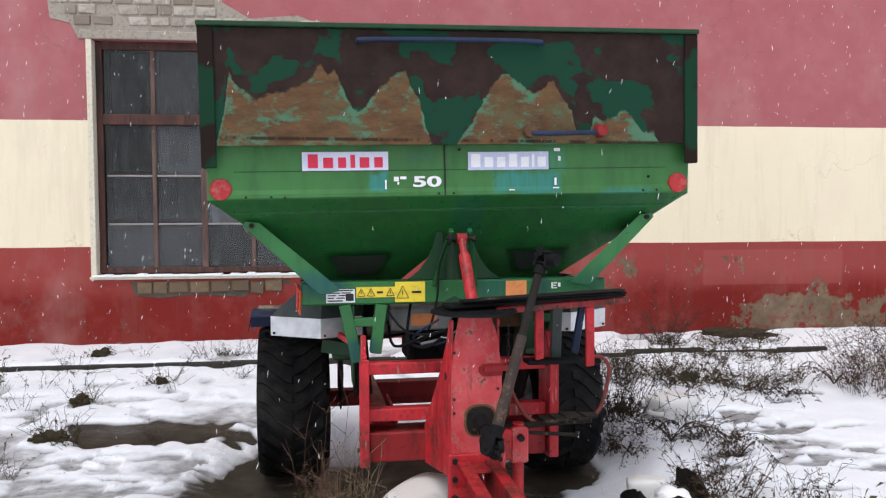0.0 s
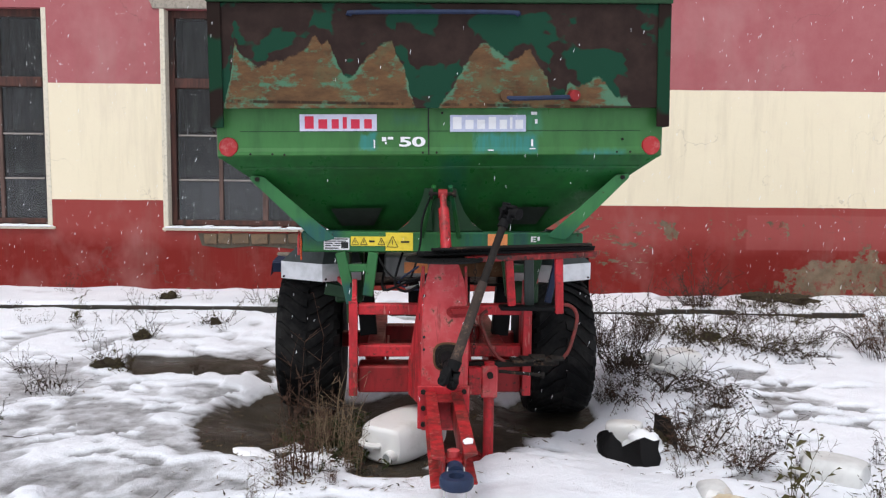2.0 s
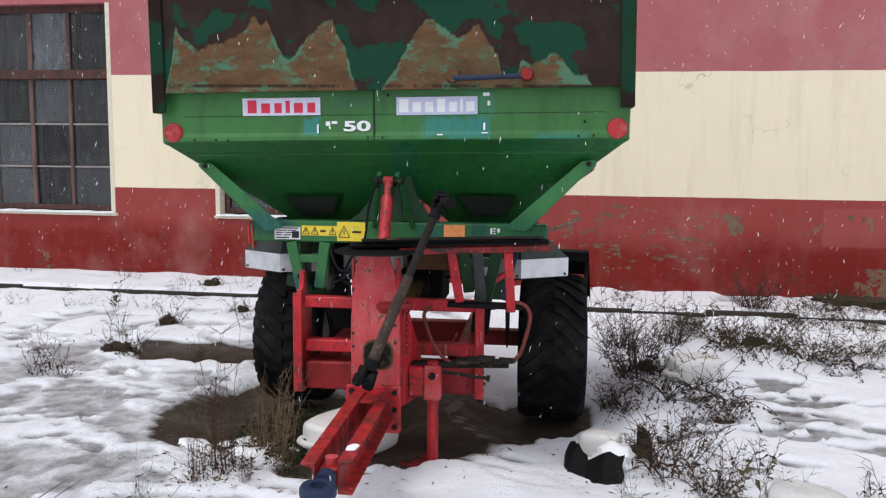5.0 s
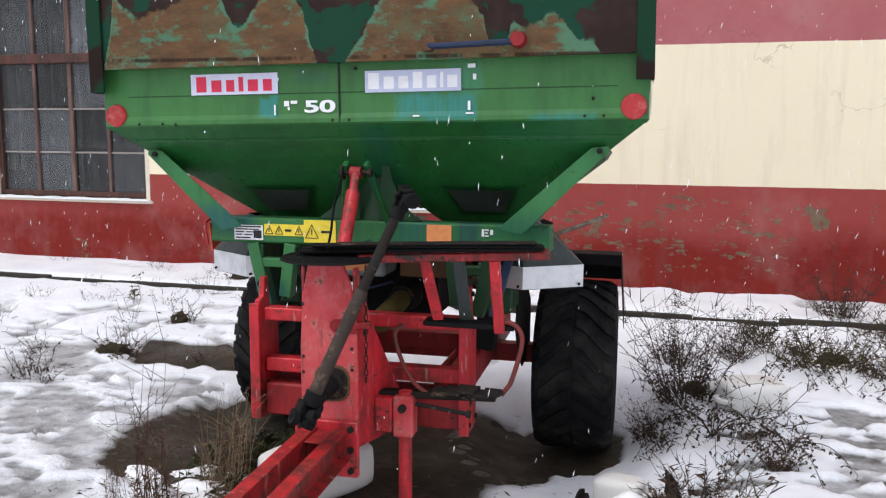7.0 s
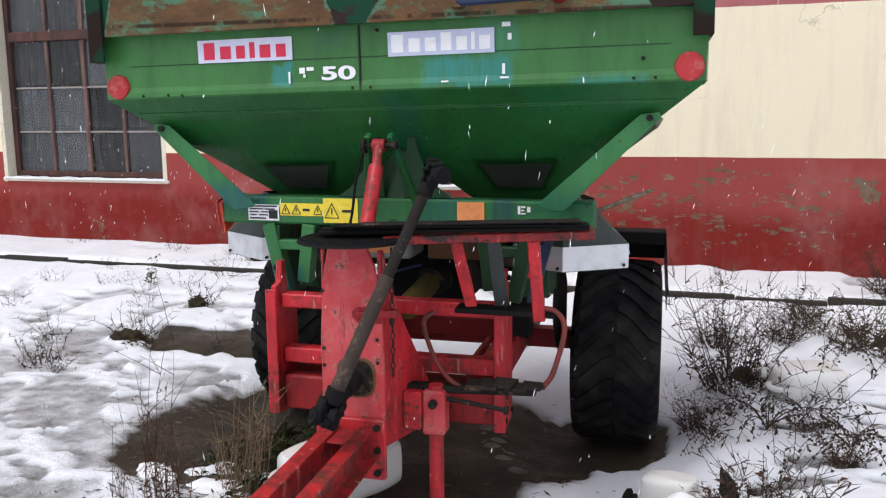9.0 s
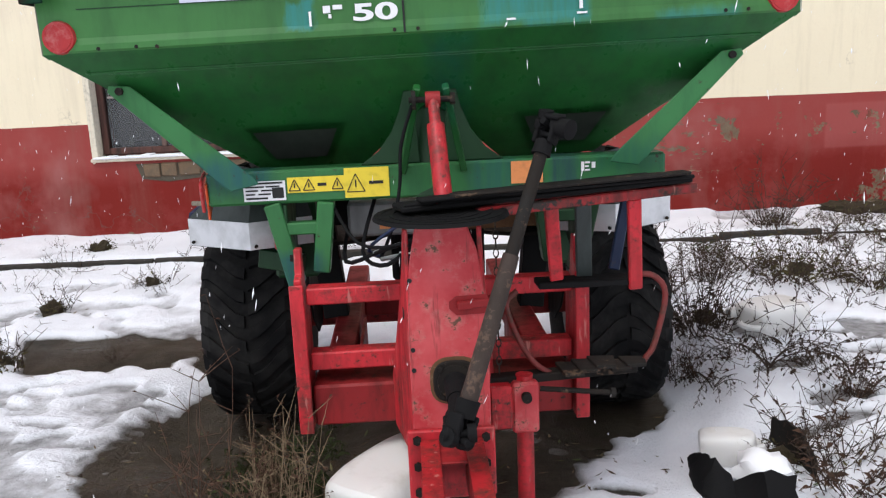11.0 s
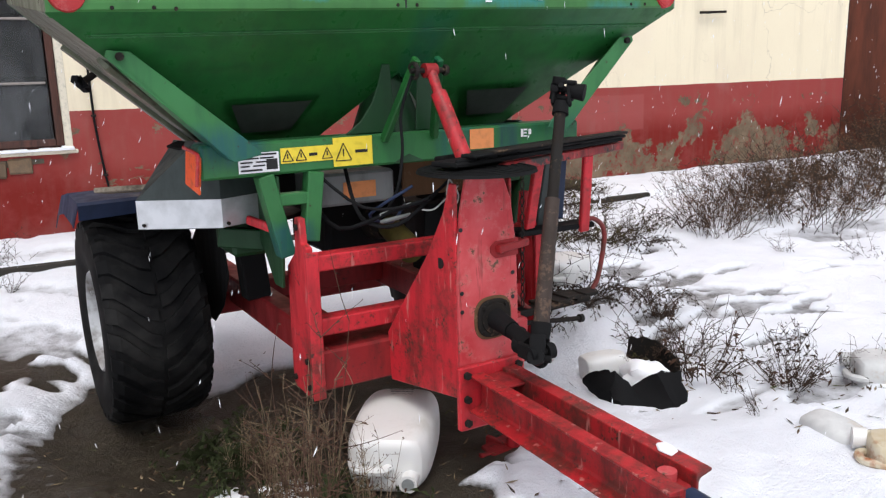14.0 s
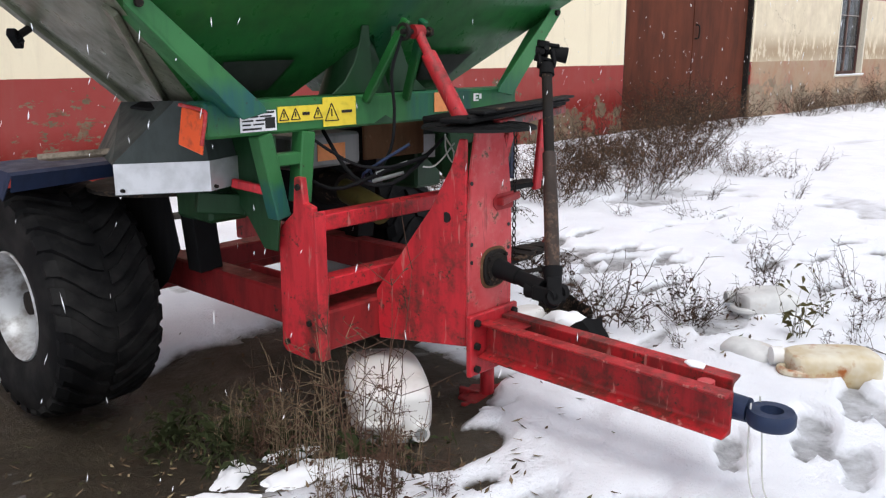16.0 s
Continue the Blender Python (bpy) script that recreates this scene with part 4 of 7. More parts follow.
bmesh.ops.solidify(drape, geom=drape.faces[:], thickness=0.003)
drape = mesh_object("curtain", drape, M_CURTAIN, True)
drape.matrix_world = WALL
tagged(drape, "grubby grey curtain hanging behind dusty panes", "curtain")

gate = thing("door_1", "tall rusty brown double steel gate, shut", "gate", WALL, kind="structure")
x0, x1, z0, z1 = OPENINGS[3]
midx = 12.63
for a, b in ((x0 + 0.05, midx - 0.01), (midx + 0.01, x1 - 0.05)):
    leaf = part("gate_leaf", box(B(), a, b, 0.1, 0.14, z0 + 0.03, z1 - 0.05, 0.006), M_GATE, gate)
post = B()
box(post, x0, x0 + 0.045, 0.02, 0.2, z0, z1, 0.006)
box(post, x1 - 0.045, x1, 0.02, 0.2, z0, z1, 0.006)
part("gate_post", post, M_STEEL, gate)
part("gate_handle", tube(B(), [(midx + 0.05, 0.09, 1.45), (midx + 0.05, 0.03, 1.47), (midx + 0.05, 0.03, 1.63), (midx + 0.05, 0.09, 1.65)], 0.012), M_STEEL, gate)

bracket = thing("wall_bracket", "small rusty steel bracket on the cream band", "bracket", WALL)
part("bracket_bar", bar(B(), (8.25, -0.05, 1.83), (8.62, -0.05, 1.84), 0.03, 0.025), M_STEEL, bracket)
part("bracket_pin", rod(B(), (8.4, 0.01, 1.83), (8.4, -0.05, 1.83), 0.012), M_STEEL, bracket)

cable = thing("wall_cable", "thin black cable hanging down the wall", "cable", WALL)
part("cable_run", tube(B(), [(2.215, -0.012, 1.62), (2.22, -0.014, 1.3), (2.225, -0.016, 1.0), (2.25, -0.014, 0.7), (2.285, -0.014, 0.4), (2.3, -0.02, 0.2)], 0.009, 6), M_HOSE, cable, "", True)
for z_ in (1.5, 1.05, 0.6):
    x_ = 2.217 if z_ > 1.2 else (2.223 if z_ > 0.8 else 2.262)
    part("cable_clip", box(B(), x_ - 0.018, x_ + 0.018, -0.026, 0.001, z_ - 0.008, z_ + 0.008, 0.003), M_STEEL, cable)

# ---- the spreader ----
spreader = thing("fertilizer_spreader", "trailed green fertilizer spreader with red drawbar standing on mud", "spreader", SPREADER)
LEAN_H = Matrix.Translation((0, 0, 1.5)) @ pose(0, 0, 0, 0, -0.95, 0) @ Matrix.Translation((0, 0, -1.5))


def hpart(name, bm, material, parent, label="", smooth=False):
    """A part of the hopper, which leans a little to one side."""
    bmesh.ops.transform(bm, matrix=LEAN_H, verts=bm.verts)
    return part(name, bm, material, parent, label, smooth)


# hopper shell: upright band, then two funnels; the back is upright
LY = 0.93
ZR, ZB, ZS = 1.53, 1.1, 1.62
HX, HXR, FO, FI, CR = 1.137, 1.155, 0.585, 0.25, 1.33
yb0, yb1 = 0.42, 0.87


def quad(bm, *p):
    bm.faces.new([bm.verts.new(q) for q in p])


def shell(bm, thick=0.004):
    bmesh.ops.remove_doubles(bm, verts=bm.verts, dist=0.001)
    bmesh.ops.recalc_face_normals(bm, faces=bm.faces)
    bmesh.ops.solidify(bm, geom=bm.faces[:], thickness=thick)
    return bm


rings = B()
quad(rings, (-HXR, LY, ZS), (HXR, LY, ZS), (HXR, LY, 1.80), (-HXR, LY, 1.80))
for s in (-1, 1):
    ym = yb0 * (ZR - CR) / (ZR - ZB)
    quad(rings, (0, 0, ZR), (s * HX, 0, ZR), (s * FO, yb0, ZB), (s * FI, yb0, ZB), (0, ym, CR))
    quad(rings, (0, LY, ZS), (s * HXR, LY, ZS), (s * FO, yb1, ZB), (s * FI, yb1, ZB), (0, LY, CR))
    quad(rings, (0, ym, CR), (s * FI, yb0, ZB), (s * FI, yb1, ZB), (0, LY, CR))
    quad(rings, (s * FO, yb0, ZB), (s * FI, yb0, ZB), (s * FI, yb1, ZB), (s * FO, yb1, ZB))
hopper = hpart("hopper", shell(rings), M_GREEN_DEEP, spreader, "deep green painted steel hopper with underside shade in its colour")
band_b = B()
quad(band_b, (-HX, 0, ZR), (HX, 0, ZR), (HX, 0, 1.80), (-HX, 0, 1.80))
quad(band_b, (-HX, 0, ZR), (HX, 0, ZR), (HX - 0.012, 0.014, ZR - 0.014), (-HX + 0.012, 0.014, ZR - 0.014))
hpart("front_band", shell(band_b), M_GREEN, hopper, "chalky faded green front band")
for s in (-1, 1):
    sd = B()
    quad(sd, (s * HX, 0, ZR), (s * HXR, LY, ZS), (s * HXR, LY, 1.80), (s * HX, 0, 1.80))
    quad(sd, (s * HX, 0, ZR), (s * HXR, LY, ZS), (s * FO, yb1, ZB), (s * FO, yb0, ZB))
    panel = hpart("side_panel", shell(sd), M_SIDE if s < 0 else M_SIDE_PALE, hopper, "weathered pale green side panel" if s < 0 else "almost white side panel with sky sheen put into its colour")
    rb = B()
    bar(rb, (s * 0.985, 0.17, 1.4), (s * 0.56, 0.66, 1.075), 0.05, 0.02, (s, 0, -0.6))
    bar(rb, (s * 1.0, LY - 0.02, 1.47), (s * 0.585, yb1 - 0.02, 1.085), 0.05, 0.02, (s, 0, -0.6))
    hpart("side_rib", rb, M_SIDE, panel)
hpart("paper_label", box(B(), 1.1465, 1.1495, 0.03, 0.2, 1.67, 1.785, 0), M_WHITE, hopper, "white paper label on the side")

# pressed ribs and seam of the front band
hpart("pressed_rib", prism(B(), [(0.001, 1.575), (-0.007, 1.553), (-0.007, 1.536), (0.001, 1.53)], "x", -1.1, 1.1, 0.001), M_GREEN, hopper)
# Dark strip: the change of shading at a shallow crease, drawn in colour.
hpart("pressed_crease", box(B(), -1.02, 1.02, -0.002, 0.0, 1.6525, 1.6555, 0), M_GREEN_DARK, hopper)
hpart("panel_seam", box(B(), -0.073, -0.067, -0.0085, 0.0, 1.535, 1.77, 0.001), M_INK, hopper)
fold = B()
box(fold, -1.06, 1.06, -0.02, -0.002, 1.768, 1.782, 0.004)
hpart("panel_lip", fold, M_GREEN, hopper)

# extension boards
for name, q in (("front_board", (-1.1, 1.1, -0.062, -0.05, 1.765, 2.277)), ("rear_board", (-1.1, 1.1, LY + 0.03, LY + 0.042, 1.765, 2.277))):
    hpart(name, box(B(), *q, 0.002), M_BOARD, hopper, "rusty board with uneven dark camouflage paint")
for s in (-1, 1):
    side = B()
    quad(side, (s * 1.145, -0.06, 1.79), (s * 1.162, LY + 0.04, 1.79), (s * 1.162, LY + 0.04, 2.277), (s * 1.145, -0.06, 2.277))
    shell(side, 0.006)
    # The right board's pale colour is painted sky sheen, as on the panel below.
    hpart("side_board", side, M_SIDE if s < 0 else M_SIDE_PALE, hopper, "pale weathered side board")
    post = B()
    box(post, min(s * 1.085, s * 1.15), max(s * 1.085, s * 1.15), -0.075, -0.063, 1.67, 2.277, 0.003)
    box(post, min(s * 1.138, s * 1.15), max(s * 1.138, s * 1.15), -0.0625, 0.03, 1.67, 2.277, 0.003)
    hpart("corner_angle", post, M_CAMO, hopper, "dark painted corner angle")
for y0, y1 in ((-0.085, -0.03), (LY, LY + 0.05)):
    hpart("top_rail", box(B(), -1.155, 1.155, y0, y1, 2.278, 2.3, 0.004), M_GREEN_DARK, hopper, "dark green top rail")
grip = B()
tube(grip, [(-0.45, -0.065, 2.222), (-0.43, -0.085, 2.228), (0.0, -0.088, 2.232), (0.35, -0.085, 2.23), (0.37, -0.065, 2.224)], 0.011, 8)
hpart("grab_rail", grip, M_BLUE, hopper, "dark blue bar along the board", True)
lever = B()
tube(lever, [(0.32, -0.085, 1.818), (0.36, -0.1, 1.81), (0.6, -0.1, 1.815), (0.66, -0.09, 1.818)], 0.012, 8)
lever_ob = hpart("lever", lever, M_BLUE, hopper, "blue lever", True)
hpart("lever_pivot", rod(B(), (0.318, -0.05, 1.825), (0.318, -0.1, 1.825), 0.035, 0.03, 18), M_RUST, lever_ob, "rusty pivot", True)
hpart("lever_knob", rod(B(), (0.66, -0.06, 1.825), (0.66, -0.11, 1.825), 0.032, 0.026, 18), M_RED_DARK, lever_ob, "red knob", True)

# reflectors, stickers and print on the front band
for s in (-1, 1):
    refl = hpart("reflector", rod(B(), (s * 1.079, -0.001, 1.577), (s * 1.079, -0.014, 1.577), 0.049, 0.045, 28), M_REFL, hopper, "round red reflector", True)
    ring_b = B()
    lathe(ring_b, [(0.036, -0.002), (0.039, -0.002), (0.039, 0.002), (0.036, 0.002)], 28, Matrix.Translation((s * 1.079, -0.014, 1.577)) @ pose(0, 0, 0, 0, 0, 90))
    hpart("reflector_ring", ring_b, M_REFL, refl)


def sticker(name, x0, x1, z0, z1, material, y=-0.003, label="", parent=None):
    return hpart(name, box(B(), x0, x1, y - 0.002, y, z0, z1, 0), material, parent or hopper, label)


# plain blocks stand for the name
red_name = sticker("name_sticker", -0.72, -0.332, 1.655, 1.739, M_PINKISH, -0.004, "pale sticker with a row of red blocks")
lilac_name = sticker("name_sticker", 0.04, 0.428, 1.65, 1.734, M_LILAC, -0.004, "pale blue sticker with a row of white blocks")


def letter_shapes(parent, material, y, x, z, sizes, gap):
    """A row of plain upright blocks (width, height) that stand on one line."""
    for w, h in sizes:
        hpart("printed_block", box(B(), x + w * 0.1, x + w * 0.9, y - 0.0015, y, z, z + h, 0), material, parent)
        x += w + gap


letter_shapes(red_name, M_REDINK, -0.0065, -0.7, 1.667, ((0.056, 0.062), (0.055, 0.047), (0.045, 0.047), (0.026, 0.058), (0.055, 0.047), (0.048, 0.047)), 0.0125)
letter_shapes(lilac_name, M_WHITE, -0.0065, 0.048, 1.663, ((0.056, 0.062), (0.052, 0.047), (0.05, 0.047), (0.048, 0.062), (0.048, 0.047), (0.016, 0.06), (0.05, 0.047)), 0.0085)
for q in ((0.455, 0.485, 1.735, 1.75), (0.475, 0.488, 1.69, 1.712), (0.455, 0.465, 1.575, 1.61), (0.447, 0.478, 1.56, 1.566), (0.235, 0.262, 1.553, 1.559), (-0.349, -0.342, 1.568, 1.61)):
    sticker("white_scratch", *q, M_WHITE, -0.0045 if q[2] > 1.6 else -0.009)
sticker("worn_print", -0.307, -0.285, 1.603, 1.624, M_WHITE, -0.004)
sticker("worn_print", -0.278, -0.25, 1.612, 1.625, M_WHITE, -0.004)
sticker("worn_print", -0.292, -0.283, 1.588, 1.6, M_WHITE, -0.004)


def lettering(name, text, x, y, z, size, material, parent, squeeze=1.0):
    cu = bpy.data.curves.new(name, "FONT")
    cu.body, cu.size, cu.extrude, cu.offset = text, size, 0.001, size * 0.03
    ob = bpy.data.objects.new(name, cu)
    scene.collection.objects.link(ob)
    me = bpy.data.meshes.new_from_object(ob.evaluated_get(bpy.context.evaluated_depsgraph_get()))
    bpy.data.objects.remove(ob)
    bpy.data.curves.remove(cu)
    b = B()
    b.from_mesh(me)
    bpy.data.meshes.remove(me)
    bmesh.ops.transform(b, matrix=Matrix.Translation((x, y, z)) @ pose(0, 0, 0, 90, 0, 0) @ Matrix.Diagonal((squeeze, 1, 1, 1)), verts=b.verts)
    return hpart(name, b, material, parent, "white worn number")


lettering("number_print", "50", -0.222, -0.0045, 1.578, 0.066, M_WHITE, hopper, 2.05)

# bolts along the band
for i, (x, z) in enumerate([(-0.97, 1.54), (-0.86, 1.54), (-0.8, 1.537), (0.93, 1.61), (0.97, 1.545), (0.9, 1.545), (-0.03, 1.545), (-0.1, 1.545), (-0.88, 1.79), (0.0, 1.745)]):
    hpart("bolt", rod(B(), (x, 0.001, z), (x, -0.009, z), 0.007, 0.006, 6), M_STEEL, hopper)

# diagonal struts at the hopper's front corners
for s in (-1, 1):
    st = B()
    poly = [(s * 0.985, 1.432), (s * 0.922, 1.426), (s * 0.575, 1.122), (s * 0.562, 1.1), (s * 0.652, 1.083), (s * 0.992, 1.412)]
    prism(st, [(p[0], p[1]) for p in poly], "y", 0.075, 0.083, 0.002)
    bar(st, (s * 0.972, 0.13, 1.412), (s * 0.66, 0.13, 1.09), 0.11, 0.006, (s * 0.7, 0, -0.7))
    strut = hpart("corner_strut", st, M_GREEN_STRUT, spreader, "green folded corner strut")
    hpart("strut_bolt", rod(B(), (s * 0.953, 0.075, 1.413), (s * 0.953, 0.062, 1.413), 0.012, None, 8), M_STEEL, strut)
crease = B()
for z_ in (1.47,):
    y_ = (ZR - z_) / (ZR - ZB) * yb0
    w_ = HX - (HX - FO) * (ZR - z_) / (ZR - ZB) - 0.02
    bar(crease, (-w_, y_ - 0.001, z_), (w_, y_ - 0.001, z_), 0.004, 0.014, (0, 1, -1))
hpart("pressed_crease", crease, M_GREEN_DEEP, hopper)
# trapezoid hatch covers on the funnels
for s in (-1, 1):
    hatch = B()
    def on(x, z):
        return (x, (ZR - z) / (ZR - ZB) * yb0 - 0.012, z)
    quad(hatch, on(s * 0.285, 1.265), on(s * 0.62, 1.265), on(s * 0.55, 1.135), on(s * 0.35, 1.135))
    bmesh.ops.solidify(hatch, geom=hatch.faces[:], thickness=0.012)
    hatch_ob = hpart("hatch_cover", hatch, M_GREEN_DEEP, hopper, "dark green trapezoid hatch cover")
    inner = B()
    quad(inner, *[(x, y - 0.013, z) for x, y, z in (on(s * 0.315, 1.25), on(s * 0.595, 1.25), on(s * 0.54, 1.15), on(s * 0.365, 1.15))])
    bmesh.ops.solidify(inner, geom=inner.faces[:], thickness=0.004)
    hpart("hatch_panel", inner, M_HATCH, hatch_ob, "grey-green inner panel")

# locking knob on the hopper side
knob = B()
rod(knob, (-0.85, 0.9, 1.385), (-0.945, 0.91, 1.322), 0.013)
knob_ob = part("locking_knob", knob, M_STEEL, spreader, "black locking knob on the hopper side", True)
head = B()
bar(head, (-0.975, 0.875, 1.338), (-0.925, 0.945, 1.295), 0.03, 0.028)
rod(head, (-0.935, 0.908, 1.328), (-0.955, 0.912, 1.316), 0.026, 0.022, 10)
part("knob_head", head, M_BLACK, knob_ob, "black plastic cross grip")

# base frame under the hopper
fb = B()
box(fb, -0.735, 0.77, 0.14, 0.25, 1.015, 1.125, 0.008)
base = part("base_beam", fb, M_GREEN_STRUT, spreader, "green box beam under the hopper")
for s in (-1, 1):
    longb = B()
    box(longb, min(s * 0.52, s * 0.44), max(s * 0.52, s * 0.44), 0.25, 0.88, 1.02, 1.09, 0.006)
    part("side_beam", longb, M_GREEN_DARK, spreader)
    flap = B()
    bar(flap, (s * 0.64, 0.36, 1.085), (s * 0.71, 0.6, 1.1), 0.055, 0.01, (s * 0.3, 0, 1))
    part("rubber_flap", flap, M_BLACK, spreader)


def flat(name, x0, x1, z0, z1, y, material, parent, label=""):
    return part(name, box(B(), x0, x1, y - 0.003, y, z0, z1, 0), material, parent, label)


plate = flat("rating_plate", -0.617, -0.482, 1.028, 1.092, 0.1385, M_WHITE, base, "white rating plate with black print")
pb = B()
for x0, x1, z0, z1 in ((-0.61, -0.49, 1.083, 1.089), (-0.61, -0.55, 1.072, 1.077), (-0.545, -0.5, 1.072, 1.077), (-0.61, -0.57, 1.06, 1.065), (-0.56, -0.52, 1.06, 1.065),
                       (-0.61, -0.58, 1.048, 1.053), (-0.57, -0.53, 1.048, 1.053), (-0.525, -0.488, 1.036, 1.07), (-0.61, -0.54, 1.034, 1.04)):
    box(pb, x0, x1, 0.1335, 0.1352, z0, z1, 0)
part("plate_print", pb, M_INK, plate)


def warning(x0, x1, z0, z1, n):
    st = flat("warning_sticker", x0, x1, z0, z1, 0.1385, M_YELLOW, base, "yellow warning sticker with black pictograms")
    w = (x1 - x0) / n
    for i in range(n):
        b = B()
        cx, s = x0 + w * (i + 0.5), min(w * 0.4, (z1 - z0) * 0.36)
        cz = (z0 + z1) / 2
        if i % 3 == 2 or n == 2 and i == 1:
            box(b, cx - s, cx + s * 0.6, 0.1335, 0.1352, cz - 0.006, cz + 0.004, 0)
        else:
            for p, q in (((-s, -s), (s, -s)), ((s, -s), (0, s)), ((0, s), (-s, -s))):
                bar(b, (cx + p[0], 0.1343, cz + p[1]), (cx + q[0], 0.1343, cz + q[1]), 0.003, 0.0018, (0, 1, 0), 0)
            box(b, cx - 0.002, cx + 0.002, 0.1335, 0.1352, cz - s * 0.5, cz + s * 0.35, 0)
        part("pictogram", b, M_INK, st)


warning(-0.475, -0.29, 1.05, 1.1, 4)
warning(-0.29, -0.145, 1.025, 1.122, 2)
flat("orange_sticker", 0.255, 0.36, 1.045, 1.118, 0.1385, M_STICKER_ORANGE, base, "torn orange sticker")
for x0, x1, z0, z1 in ((0.487, 0.497, 1.076, 1.106), (0.5, 0.516, 1.1, 1.106), (0.5, 0.512, 1.088, 1.093), (0.5, 0.516, 1.076, 1.081), (0.522, 0.534, 1.084, 1.104)):
    flat("worn_print", x0, x1, z0, z1, 0.1385, M_WHITE, base)
lb = B()
box(lb, -0.055, 0.055, -0.004, 0.004, -0.075, 0.05, 0.003, pose(-0.744, 0.195, 1.055, 0, 14, -82))
lamp_ob = part("side_reflector", lb, M_ORANGE, base, "bent orange reflector plate")
fr_ = B()
tube(fr_, [(-0.055, -0.01, 0.05), (0.05, -0.012, 0.062), (0.066, -0.014, 0.045), (0.062, -0.014, -0.04)], 0.006, 8)
bmesh.ops.transform(fr_, matrix=pose(-0.744, 0.195, 1.055, 0, 14, -82), verts=fr_.verts)
part("reflector_frame", fr_, M_REFL, lamp_ob, "bent red rim", True)

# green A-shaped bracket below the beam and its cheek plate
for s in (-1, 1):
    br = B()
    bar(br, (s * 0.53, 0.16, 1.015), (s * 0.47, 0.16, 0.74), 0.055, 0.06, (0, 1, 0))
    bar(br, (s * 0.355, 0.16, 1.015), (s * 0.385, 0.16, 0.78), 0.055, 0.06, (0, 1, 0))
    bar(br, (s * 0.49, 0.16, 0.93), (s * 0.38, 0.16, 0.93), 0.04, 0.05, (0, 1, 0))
    # The right bracket takes the darkened green: its shade is put into the colour.
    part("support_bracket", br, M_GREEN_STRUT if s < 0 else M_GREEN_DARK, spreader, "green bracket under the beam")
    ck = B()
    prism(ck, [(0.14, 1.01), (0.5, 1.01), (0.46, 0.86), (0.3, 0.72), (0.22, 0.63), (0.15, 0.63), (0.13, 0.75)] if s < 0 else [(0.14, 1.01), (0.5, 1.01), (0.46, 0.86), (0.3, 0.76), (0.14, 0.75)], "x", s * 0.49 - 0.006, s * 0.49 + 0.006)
    part("cheek_plate", ck, M_GREEN_DARK, spreader, "green cheek plate darkened for shade under the beam")
    hook = B()
    bar(hook, (s * 0.55, 0.3, 0.85), (s * 0.5, 0.18, 0.83), 0.02, 0.03)
    part("red_lug", hook, M_RED, spreader)

# spreading hood: bright folded front strips, grey panels above
for s in (-1, 1):
    fr = B()
    pts = [(s * 0.885, 0.44), (s * 0.64, 0.285), (s * 0.43, 0.37)]
    zt, zb2 = (0.932, 0.835)
    sheet(fr, [[(*pts[i], zb2), (*pts[i + 1], zb2), (*pts[i + 1], zt), (*pts[i], zt)] for i in range(2)], 0.004)
    strip = part("hood_strip", fr, M_ALU, spreader, "bright bent aluminium strip")
    for x, y in ((s * 0.868, 0.428), (s * 0.62, 0.29)):
        part("rivet", rod(B(), (x, y + 0.004, 0.848), (x, y - 0.01, 0.848), 0.006, None, 8), M_STEEL, strip)
    hd = B()
    sheet(hd, [[(s * 0.885, 0.445, 0.93), (s * 0.64, 0.29, 0.93), (s * 0.62, 0.36, 1.11), (s * 0.68, 0.40, 1.12)],
               [(s * 0.64, 0.29, 0.93), (s * 0.43, 0.375, 0.93), (s * 0.48, 0.42, 1.1), (s * 0.62, 0.36, 1.11)],
               [(s * 0.885, 0.445, 0.93), (s * 0.68, 0.40, 1.12), (s * 0.66, 0.8, 1.1), (s * 0.74, 0.85, 0.93)],
               [(s * 0.885, 0.445, 0.832), (s * 0.64, 0.29, 0.832), (s * 0.55, 0.45, 0.82), (s * 0.75, 0.55, 0.82)]], 0.004)
    part("hood_panel", hd, M_GREY_PLATE, spreader, "dark grey hood panel over the spreading gear")
plank = B()
bar(plank, (0.72, 0.62, 1.03), (0.95, 0.9, 1.1), 0.07, 0.016, (0, 0.6, 1))
part("deflector_board", plank, M_PLANK, spreader, "weathered board beside the hood")
plank = B()
bar(plank, (-0.72, 0.56, 0.955), (-0.93, 0.84, 0.925), 0.085, 0.02, (0, 0.3, 1))
part("deflector_board", plank, M_PLANK, spreader, "weathered board beside the hood")

# under the hopper: gearbox, spreading discs, yellow guarded shaft, hoses
gb = B()
box(gb, -0.16, 0.2, 0.55, 0.95, 0.62, 0.86, 0.02)
box(gb, -0.5, 0.55, 0.65, 0.8, 0.84, 0.95, 0.01)
gear = part("gearbox", gb, M_BLACK, spreader, "greasy black gearbox")
part("gearbox_flange", rod(B(), (0.06, 0.55, 0.74), (0.06, 0.44, 0.74), 0.075, 0.06, 20), M_STEEL, gear, "worn steel flange", True)
part("shaft_guard", rod(B(), (0.06, 0.46, 0.74), (0.03, 0.2, 0.68), 0.045, 0.05, 16), M_YGUARD, spreader, "dirty yellow plastic shaft guard", True)
for s in (-1, 1):
    part("spreading_disc", rod(B(), (s * 0.42, 0.95, 0.76), (s * 0.42, 0.95, 0.775), 0.3, 0.3, 32), M_STEEL, spreader)
    part("chute", rod(B(), (s * 0.46, 0.74, 0.95), (s * 0.46, 0.72, 1.1), 0.09, 0.13, 16), M_BLACK, spreader)
mb = B()
